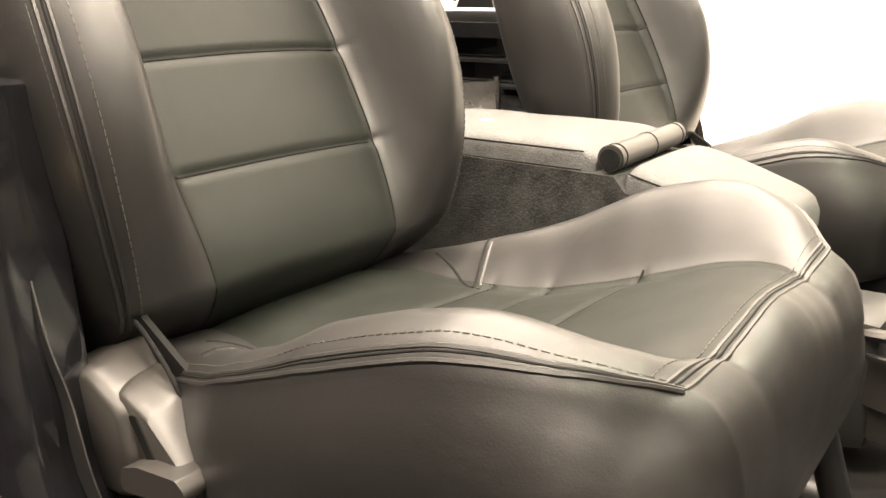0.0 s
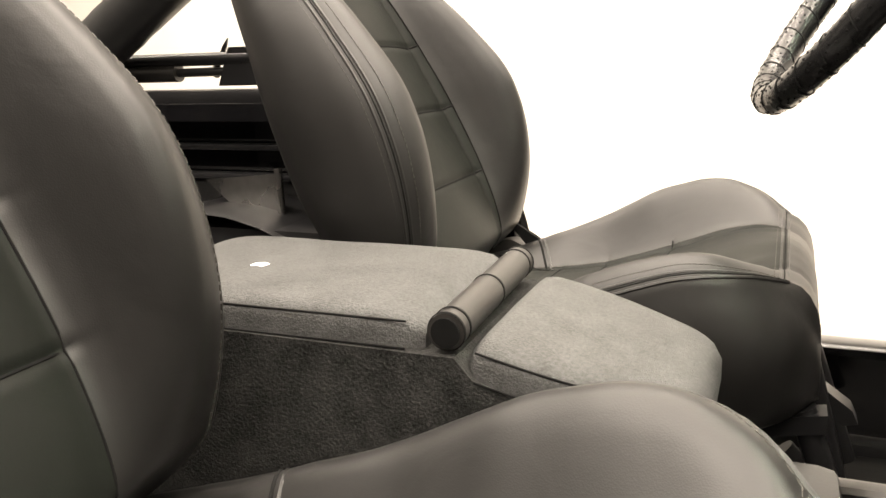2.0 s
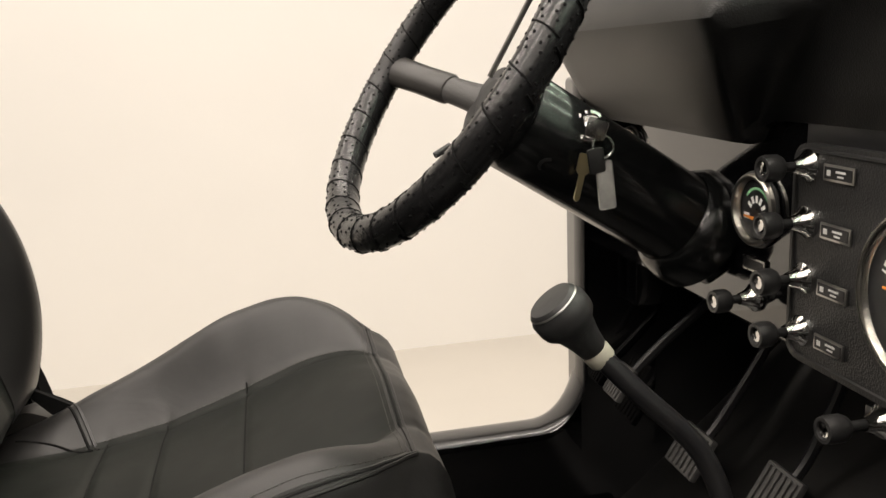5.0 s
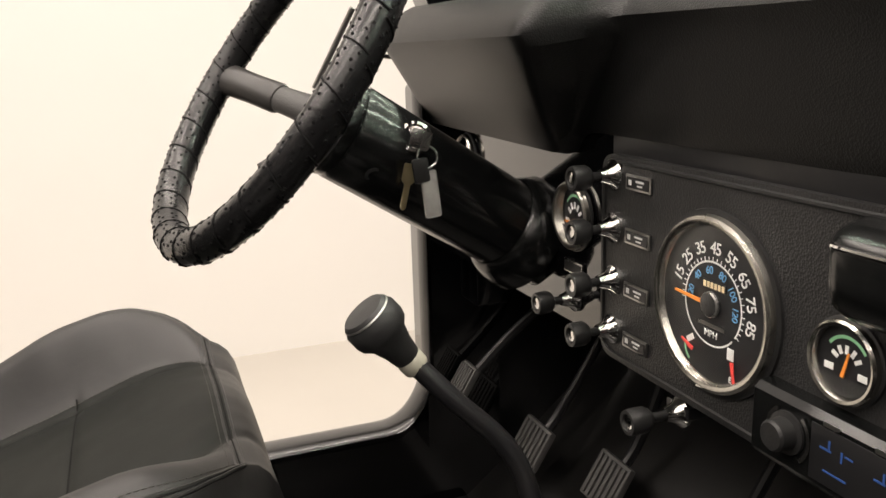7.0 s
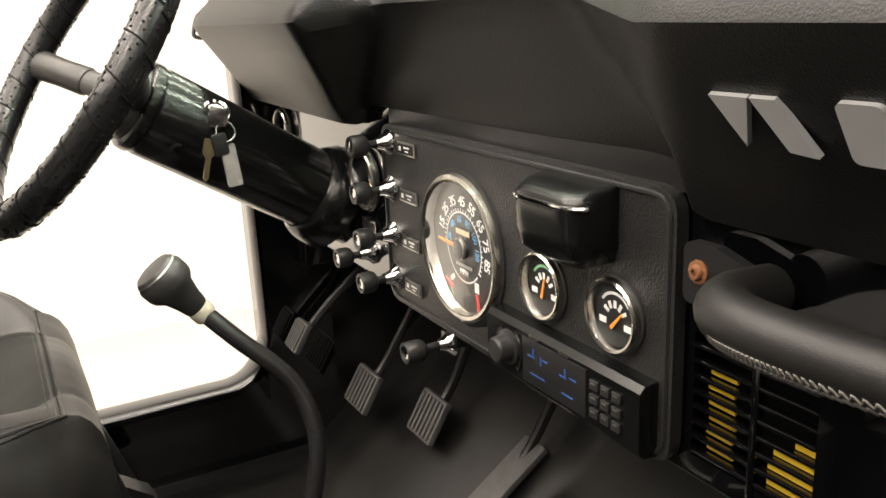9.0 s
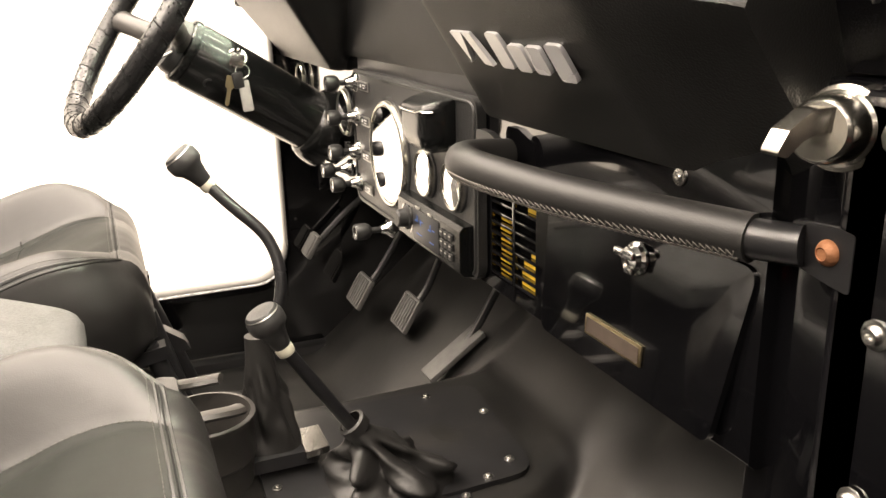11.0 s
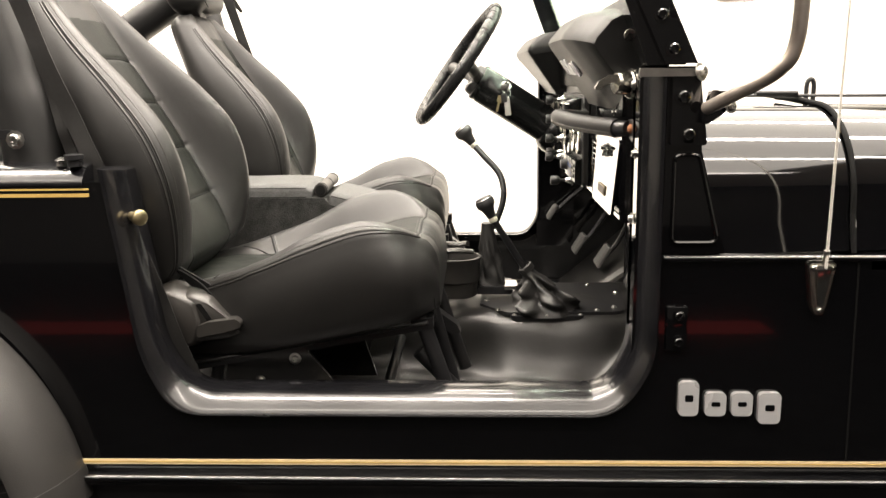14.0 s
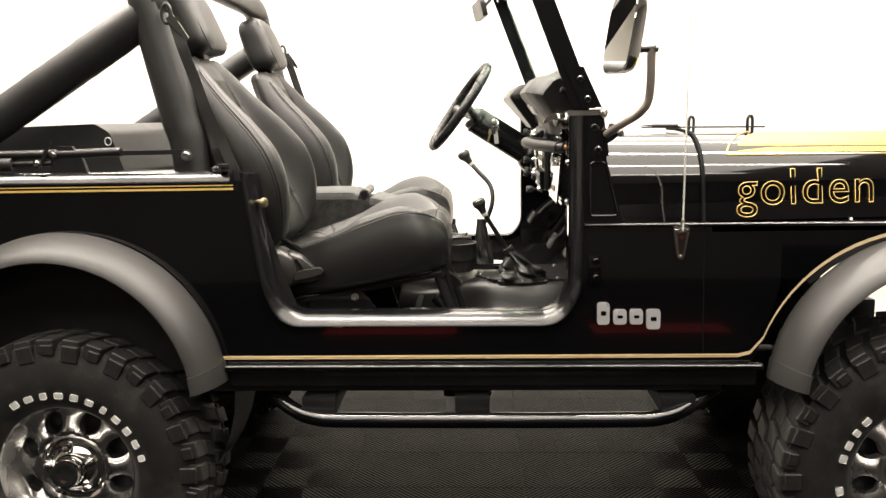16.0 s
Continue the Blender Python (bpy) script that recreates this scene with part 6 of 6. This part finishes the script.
# raised silver badge on the cowl side, as plain shapes
for k, (x0, w, z0, h) in enumerate(((1.490, 0.034, 0.796, 0.062), (1.535, 0.036, 0.796, 0.042), (1.580, 0.036, 0.796, 0.042), (1.626, 0.038, 0.782, 0.056))):
    o = rounded([(x0, z0), (x0 + w, z0), (x0 + w, z0 + h), (x0, z0 + h)], 0.010)
    bd = part("side_badge", prism(o, "y", -0.010, 0.0, 0.002), SILVER, car, "raised silver badge shape")
    part("badge_slot", prism(rounded([(x0 + w * 0.3, z0 + h * 0.42), (x0 + w * 0.72, z0 + h * 0.42), (x0 + w * 0.72, z0 + h * 0.62), (x0 + w * 0.3, z0 + h * 0.62)], 0.003), "y", -0.0106, -0.008), PAINT, bd)

# door hinge plate, striker and hinge bolts
hp = part("door_hinge", box((1.482, -0.004, 0.952), (0.036, 0.008, 0.078), 0.003), PAINT, car, "black door hinge leaf")
for zz in (0.930, 0.976):
    bolt(hp, (1.485, -0.008, zz), (0, -1, 0), 0.008, PAINT)
for zz, xx in ((1.360, 1.412), (1.245, 1.416), (1.134, 1.414)):
    bolt(car, (xx - 0.004, 0.045, zz), (-1, 0, 0), 0.0065)
part("door_striker", tube([(0.530, 0.045, 1.146), (0.562, 0.018, 1.146)], 0.008, 14), BRASS, car, "zinc door striker pin")
part("striker_head", lathe([(0.010, 0), (0.014, 0.004), (0.014, 0.010), (0.010, 0.013), (0.001, 0.013)], aim((0.558, 0.020, 1.146), (0.8, -0.6, 0)), 18), BRASS, car)
part("striker_washer", lathe([(0.014, 0), (0.014, 0.006), (0.008, 0.007)], aim((0.530, 0.044, 1.146), (0.8, -0.6, 0)), 18), BRASS, car)


o = rounded([(0.545, 0.735), (0.640, 0.735), (0.664, 0.760), (0.656, 0.790), (0.545, 0.794)], [0, 0.01, 0.02, 0.012, 0], 5)
for yy, sg in ((0.040, 1), (W - 0.040, -1)):
    part("sill_gusset", prism(o, "y", yy, yy + sg * 0.10, 0.006, 3), GUSSET, car, "scuffed grey sill corner gusset")
for yy, sg in ((0.0, 1), (W, -1)):
    part("fender_seam", prism([(1.7770, 1.069), (1.7800, 1.069), (1.7870, 0.700), (1.7840, 0.700)], "y", yy - sg * 0.0012, yy + sg * 0.002), SEAM, car, "narrow panel gap")


def side_step(y, sg):
    s = thing("side_step", "tubular chrome side step below the rocker", "side step", (1.2, y, 0.5), "side steps")
    part("step_tube", tube(spline([(0.52, y + sg * 0.10, 0.580), (0.58, y + sg * 0.03, 0.565), (0.68, y - sg * 0.02, 0.532), (0.85, y - sg * 0.03, 0.526), (1.5, y - sg * 0.03, 0.526), (1.68, y - sg * 0.02, 0.532), (1.79, y + sg * 0.03, 0.568), (1.86, y + sg * 0.10, 0.585)], 8), 0.022, 18), PAINT, s, "glossy black step tube")
    for xx in (0.70, 1.14, 1.72):
        part("step_bracket", box((xx, y + sg * 0.10, 0.562), (0.10, 0.22, 0.05), 0.008), SATIN, s)


side_step(0.0, 1)
side_step(W, -1)
part("frame_rail", box((1.1, 0.45, 0.54), (3.4, 0.08, 0.12), 0.01), SATIN, car)
part("frame_rail", box((1.1, 1.20, 0.54), (3.4, 0.08, 0.12), 0.01), SATIN, car)
part("skid_plate", box((1.12, 0.82, 0.50), (0.16, 0.9, 0.09), 0.01), SATIN, car)


# ---- roll cage, soft-top bows, belts, rear seat ----
def roll_cage():
    r = thing("roll_cage", "padded black roll bar with sloping rear braces", "roll bar", (0.2, W / 2, 1.2))
    for yy in (0.135, W - 0.135):
        part("hoop_leg", tube(spline([(0.350, yy, 0.70), (0.332, yy, 1.235), (0.297, yy, 1.40), (0.251, yy, 1.60), (0.222, yy, 1.73), (0.215, yy + (0.03 if yy < 0.5 else -0.03), 1.80)], 10), lambda f: 0.058 - 0.008 * f, 24), PLASTIC, r, "padded upright")
        part("rear_brace", tube([(0.215 - 0.93 * k / 40, yy + 0.002 + 0.0006 * math.sin(k * 1.7), 1.672 - 0.578 * k / 40 + 0.0006 * math.sin(k * 2.9)) for k in range(41)], lambda f: 0.0545 + 0.0006 * math.sin(f * 61) * math.sin(f * 23), 22), PLASTIC, r, "padded sloping brace")
    part("hoop_top", tube(spline([(0.216, 0.140, 1.79), (0.212, 0.22, 1.845), (0.210, 0.5, 1.855), (0.210, W - 0.5, 1.855), (0.212, W - 0.22, 1.845), (0.216, W - 0.14, 1.79)], 8), 0.048, 20), PLASTIC, r, "padded cross bar")
    part("sleeve_band", lathe([(0.051, -0.02), (0.0525, -0.018), (0.0525, 0.018), (0.051, 0.02)], aim((0.232, 0.135, 1.69), (-0.19, 0, 1)), 24, False), SEAM, r)


roll_cage()


def soft_top_bows(y, sg):
    s = thing("soft_top_bow", "folded black soft-top bow tubes along the bed rail", "soft-top frame", (-0.2, y, 1.25), "soft-top bows")
    lift = 0.0 if sg > 0 else 0.035
    part("bow_tube", tube([(-0.75, y, 1.288), (0.0, y, 1.288), (0.15, y, 1.292)], 0.013, 12), SATIN, s)
    part("bow_arm", prism(rounded([(0.06, 1.281), (0.30, 1.283), (0.345, 1.268), (0.352, 1.285), (0.330, 1.296), (0.06, 1.294)], 0.004), "y", y - 0.004, y + 0.004, 0.001), SATIN, s, "flat black arm")
    part("foam_sleeve", tube([(-0.75, y - sg * 0.005, 1.262), (-0.165, y - sg * 0.005, 1.262)], 0.0185, 16), GREYPLASTIC, s, "grey foam sleeve")
    part("bow_rod", tube([(-0.17, y - sg * 0.005, 1.262), (-0.05, y - sg * 0.005, 1.263)], 0.009, 12), SATIN, s)
    part("bow_bracket", prism([(-0.06, 1.235), (0.05, 1.235), (0.04, 1.27), (0.01, 1.31), (-0.03, 1.31)], "y", y - 0.008, y + 0.008, 0.002), SATIN, s)
    part("bow_tang", prism([(-0.085, 1.266), (-0.072, 1.266), (-0.048, 1.312), (-0.044, 1.328), (-0.058, 1.312)], "y", y - sg * 0.016, y - sg * 0.012), SATIN, s)
    bolt(s, (0.340, y - sg * 0.006, 1.279), (0, -sg, 0), 0.011, STEEL)
    bolt(s, (-0.085, y - sg * 0.022, 1.263), (0, -sg, 0), 0.009, STEEL)
    bolt(s, (-0.042, y - sg * 0.012, 1.288), (0, -sg, 0), 0.007, STEEL)
    s.location.z += lift


soft_top_bows(0.06, 1)
soft_top_bows(W - 0.06, -1)


def seat_belt(y, sg):
    b = thing("seat_belt", "black webbing seat belt hanging from the roll bar", "seat belt", (0.42, y, 1.2), "seat belts")
    def strap(pts, w, name="webbing"):
        line = spline(pts, 8)
        rows = [[p + Vector((0.35 * w * k, 0, 0.10 * w * k)) + Vector((0, sg * 0.004 * math.sin(i * 0.7) * 0.5 + d, 0)) for k in (-0.5, 0.5) for d in ((0, 0.0015) if k < 0 else (0.0015, 0))] for i, p in enumerate(line)]
        part(name, loft(rows), WEBBING, b, "black webbing strap")
    strap([(0.315, y, 1.66), (0.345, y, 1.55), (0.385, y - 0.005, 1.42), (0.415, y - 0.008, 1.30), (0.430, y - 0.01, 1.235)], 0.055)
    strap([(0.318, y - 0.012, 1.66), (0.352, y - 0.015, 1.55), (0.402, y - 0.012, 1.40), (0.470, y - sg * 0.020, 1.24), (0.546, y - sg * 0.024, 1.06), (0.580, y - sg * 0.022, 0.95), (0.622, y - sg * 0.012, 0.82)], 0.085)
    part("belt_loop", tube([(0.300 + 0.012 * math.cos(a), y - sg * 0.004, 1.672 + 0.026 * math.sin(a)) for a in [2 * math.pi * k / 20 for k in range(20)]], 0.006, 8, True), PLASTIC, b)
    part("belt_tongue", prism(rounded([(-0.012, 0.03), (0.012, 0.03), (0.010, -0.01), (0.005, -0.05), (-0.004, -0.05), (-0.010, -0.01)], 0.003), "y", -0.002, 0.002), CHROME, b, "chrome belt tongue").data.transform(Matrix.Translation((0.330, y - sg * 0.018, 1.640)) @ Matrix.Rotation(radians(-38), 4, "Y"))
    part("belt_stud", lathe([(0.012, 0), (0.012, 0.01), (0.016, 0.012), (0.016, 0.02), (0.001, 0.022)], aim((0.452, 0.03 if sg > 0 else W - 0.03, 1.234), (0, 0, 1)), 16), SATIN, b)
    part("belt_stud", lathe([(0.009, 0), (0.009, 0.008), (0.012, 0.010), (0.001, 0.016)], aim((0.425, 0.04 if sg > 0 else W - 0.04, 1.234), (0, 0, 1)), 16), STEEL, b)


seat_belt(0.082, 1)
seat_belt(W - 0.082, -1)


def rear_seat():
    r = thing("rear_seat", "folded black cloth rear bench seat", "rear seat", (-0.3, W / 2, 0.7))
    o = rounded([(-0.42, 1.02), (0.06, 1.02), (0.075, 1.22), (0.035, 1.345), (-0.01, 1.372), (-0.42, 1.362)], [0.02, 0.03, 0.03, 0.04, 0.03, 0.04], 5)
    part("seat_back", prism(o, "y", 0.25, 0.80, 0.02, 3), PLASTIC, r, "dark cloth bench back")
    part("seat_base", box((-0.2, 0.525, 0.85), (0.44, 0.52, 0.34), 0.03), PLASTIC, r)
    part("seat_emblem", tube([(0.030 + 0.010 * math.cos(a), 0.247, 1.318 + 0.012 * math.sin(a)) for a in [2 * math.pi * k / 18 for k in range(18)]], 0.002, 6, True), SILVER, r, "small round silver emblem")


rear_seat()

# inner tub behind the seats
for yy, sg in ((0.02, 1), (W - 0.02, -1)):
    part("wheel_house", prism([(-0.9, 0.66), (0.40, 0.66), (0.36, 0.97), (0.26, 1.02), (-0.9, 1.02)], "y", yy, yy + sg * 0.22, 0.02), SATIN, car, "painted inner wheel housing")
    for zz in (1.206, 1.148, 1.088):
        part("inner_rail", box((-0.24, yy + sg * 0.028, zz), (1.40, 0.03, 0.012), 0.004), SATIN, car)
part("tailgate", box((-0.94, W / 2, 0.98), (0.03, W - 0.1, 0.48), 0.005), PAINT, car)
part("bed_rail_cap", box((-0.24, W - 0.07, 1.250), (1.42, 0.075, 0.026), 0.005), SATIN, car, "painted cap of the bed rail")
part("bed_bracket", prism([(-0.055, 1.092), (0.115, 1.108), (0.118, 0.95), (0.075, 0.985)], "y", 1.405, 1.41, 0.001), STEEL, car, "grey folded steel bracket")
part("bracket_post", tube([(0.120, 1.40, 0.94), (0.118, 1.40, 1.118)], 0.008, 10), STEEL, car)

# hood hardware
for xx, yy in ((1.840, 0.42), (1.985, 0.30)):
    h = part("hood_footman_loop", tube(spline([(xx - 0.007, yy, 1.315), (xx - 0.007, yy, 1.352), (xx, yy, 1.362), (xx + 0.007, yy, 1.352), (xx + 0.007, yy, 1.315)], 5), 0.005, 8), SATIN, car, "black wire hood stop")
part("cowl_seal", tube([(1.791, W / 2 - (W / 2 - 0.05) + 0.016 + 0.188 * (1 - math.cos(a)), 1.134 + 0.184 * math.sin(a) ** 0.9) for a in [math.pi / 2 * k / 16 for k in range(17)]] + [(1.772, 0.30, 1.325), (1.75, 0.36, 1.327)], 0.0048, 10), SEAM, car)
part("cowl_seal", tube([(1.791, 0.0495, 1.07), (1.791, 0.0655, 1.136)], 0.005, 8), SEAM, car)
part("wiper_arm", tube([(1.66, 0.30, 1.333), (2.03, 0.30, 1.329)], 0.003, 8), SATIN, car)
part("wiper_pivot", tube([(1.69, 0.30, 1.337), (1.77, 0.30, 1.336)], 0.006, 10), SATIN, car)


def hood_decal():
    cu = bpy.data.curves.new("lettering", "FONT")
    cu.body, cu.size, cu.align_x, cu.space_character, cu.resolution_u = "golden", 0.142, "CENTER", 1.08, 4
    cu.fill_mode, cu.bevel_depth, cu.bevel_resolution = "NONE", 0.0014, 0
    tmp = bpy.data.objects.new("lettering", cu)
    me = bpy.data.meshes.new_from_object(tmp)
    bpy.data.objects.remove(tmp)
    bpy.data.curves.remove(cu)
    m = Matrix.Translation((2.088, 0.0865, 1.116)) @ Matrix.Rotation(math.atan(0.15 / 1.15), 4, "Z") @ Matrix(((1, 0, 0, 0), (0, 0, -1, 0), (0, 1, 0, 0), (0, 0, 0, 1)))
    me.transform(m @ Matrix.Diagonal((1.0, 1.0, 0.25, 1)))
    for v in me.vertices:
        f = (v.co.x - 1.5) / 1.15
        u = min(max((v.co.z - 1.134) / (0.188 - 0.018 * f), 0.0), 0.99) ** (1 / 0.9)
        v.co.y += 0.188 * (1 - math.sqrt(1 - u * u)) + 0.016 * min(max((v.co.z - 1.074) / 0.060, 0.0), 1.0) - 0.001
    me.materials.clear()
    me.materials.append(GOLD)
    ob = new("hood_lettering", me)
    ob.parent, ob.matrix_parent_inverse = car, car.matrix_basis.inverted()
    ob["label"] = "outlined gold hood lettering"

    # broad yellow band with a gold outline over the hood's shoulder
    def on_hood(x, t):
        f = (x - 1.5) / 1.15
        half, top, knee = W / 2 - 0.012 - 0.15 * f, 1.322 - 0.018 * f, 1.134
        a = math.pi / 2 * t
        return (x, W / 2 - half + 0.016 + 0.188 * (1 - math.cos(a)), knee + (top - knee) * math.sin(a) ** 0.9 + 0.0012)
    def band(lo, hi, x0, mat, name, label=""):
        rows = []
        for i in range(41):
            x = x0 + (2.73 - x0) * i / 40
            t1 = lo + (hi - lo) * min(1, ((x - x0) / 0.13) ** 0.6)
            rows.append([on_hood(x, lo + (t1 - lo) * k / 8) for k in range(9)])
        part(name, loft(rows, False, False), mat, car, label)
    band(0.465, 0.530, 1.885, YELLOW, "hood_band", "yellow hood stripe")
    band(0.560, 0.970, 1.905, YELLOW, "hood_band", "broad yellow hood stripe")
    part("hood_band_line", tube([on_hood(1.865 + 0.865 * k / 30, 0.43) for k in range(31)], 0.0024, 6), GOLD, car)
    part("hood_band_line", tube([on_hood(1.865 + 0.11 * k / 14, 0.43 + 0.55 * (k / 14) ** 0.7) for k in range(15)], 0.0024, 6), GOLD, car)


hood_decal()

part("wire_loop", tube(spline([(1.330, 1.43, 1.475), (1.300, 1.43, 1.470), (1.285, 1.43, 1.440), (1.290, 1.43, 1.428), (1.335, 1.43, 1.428)], 6), 0.0035, 8), STEEL, dash, "bent grey wire loop")

part("rusty_hinge", box((1.377, W - 0.055, 0.967), (0.016, 0.012, 0.034), 0.003), RUST, car, "small rusty hinge tab")
part("white_tag", box((1.387, W - 0.055, 1.082), (0.020, 0.008, 0.014), 0.002), WHITEPRINT, car, "small white tag")


# the tub's sides lean in a little towards the top, behind the doorway
for ob in [o for o in car.children if o.type == "MESH" and o.name.split(".")[0] in ("passenger_body_side", "driver_body_side", "door_opening_lip", "quarter_pinstripe", "tub_rail", "inner_rail", "rocker_pinstripe")]:
    for v in ob.data.vertices:
        if v.co.x < 1.25:
            lean = 0.036 * (v.co.z - 0.78)
            v.co.y += lean if v.co.y < W / 2 else -lean


# ---- floor tiles ----
def tile_material():
    m = bpy.data.materials["black_floor_tile"]
    nt = m.node_tree
    n, l = nt.nodes, nt.links
    tc = n.new("ShaderNodeTexCoord")
    ck = n.new("ShaderNodeTexChecker")
    ck.inputs["Scale"].default_value = 1 / 0.165
    ck.inputs["Color1"].default_value, ck.inputs["Color2"].default_value = (1, 1, 1, 1), (0, 0, 0, 1)
    l.new(tc.outputs["Object"], ck.inputs["Vector"])
    sep = n.new("ShaderNodeSeparateXYZ")
    l.new(tc.outputs["Object"], sep.inputs[0])
    waves = []
    for op in ("ADD", "SUBTRACT"):
        a = n.new("ShaderNodeMath")
        a.operation = op
        l.new(sep.outputs[0], a.inputs[0])
        l.new(sep.outputs[1], a.inputs[1])
        s = n.new("ShaderNodeMath")
        s.operation = "MULTIPLY"
        s.inputs[1].default_value = 2 * math.pi * 8 / 0.165
        l.new(a.outputs[0], s.inputs[0])
        w = n.new("ShaderNodeMath")
        w.operation = "SINE"
        l.new(s.outputs[0], w.inputs[0])
        waves.append(w)
    mx = n.new("ShaderNodeMix")
    l.new(ck.outputs["Fac"], mx.inputs[0])
    l.new(waves[0].outputs[0], mx.inputs[2])
    l.new(waves[1].outputs[0], mx.inputs[3])
    bp = n.new("ShaderNodeBump")
    bp.inputs["Strength"].default_value, bp.inputs["Distance"].default_value = 1.0, 0.003
    l.new(mx.outputs[0], bp.inputs["Height"])
    l.new(bp.outputs[0], n["Principled BSDF"].inputs["Normal"])
    return m


def floor_tiles():
    m, P = tile_material(), 0.33
    base = tagged(part("tile_floor", box((1.0, -2.05, -0.012), (15.8, 8.7, 0.012)), TILE), "black ribbed interlocking floor tiles", "floor", kind="structure")
    bm = box((P / 2, P / 2, -0.003), (P - 0.0012, P - 0.0012, 0.012), 0.0006, None, 1)
    me = bpy.data.meshes.new("tile")
    bm.to_mesh(me)
    bm.free()
    me.materials.append(m)
    for i in range(-4, 12):
        for j in range(-3, 7):
            t = new("tile", me)
            t.location = (i * P, j * P, 0)
            t.parent = base
    # the tiles further out, as one sheet of slabs
    bm = bmesh.new()
    for i in range(-19, 26):
        for j in range(-19, 7):
            if -4 <= i < 12 and -3 <= j < 7:
                continue
            if j == -12 and i % 6 < 3:
                continue
            x, y = i * P + 0.0006, j * P + 0.0006
            q = P - 0.0012
            bm.faces.new([bm.verts.new((x + a * q, y + b * q, 0.003)) for a, b in ((0, 0), (1, 0), (1, 1), (0, 1))])
    red = bmesh.new()
    for i in range(-19, 26):
        for j in (-12,):
            if i % 6 < 3:
                x, y, q = i * P + 0.0006, j * P + 0.0006, P - 0.0012
                red.faces.new([red.verts.new((x + a * q, y + b * q, 0.003)) for a, b in ((0, 0), (1, 0), (1, 1), (0, 1))])
    part("border_tiles", red, REDTRIM, base, "red border tiles")["kind"] = "stuff"
    far = part("far_tiles", bm, m, base)
    far["kind"] = "stuff"


floor_tiles()
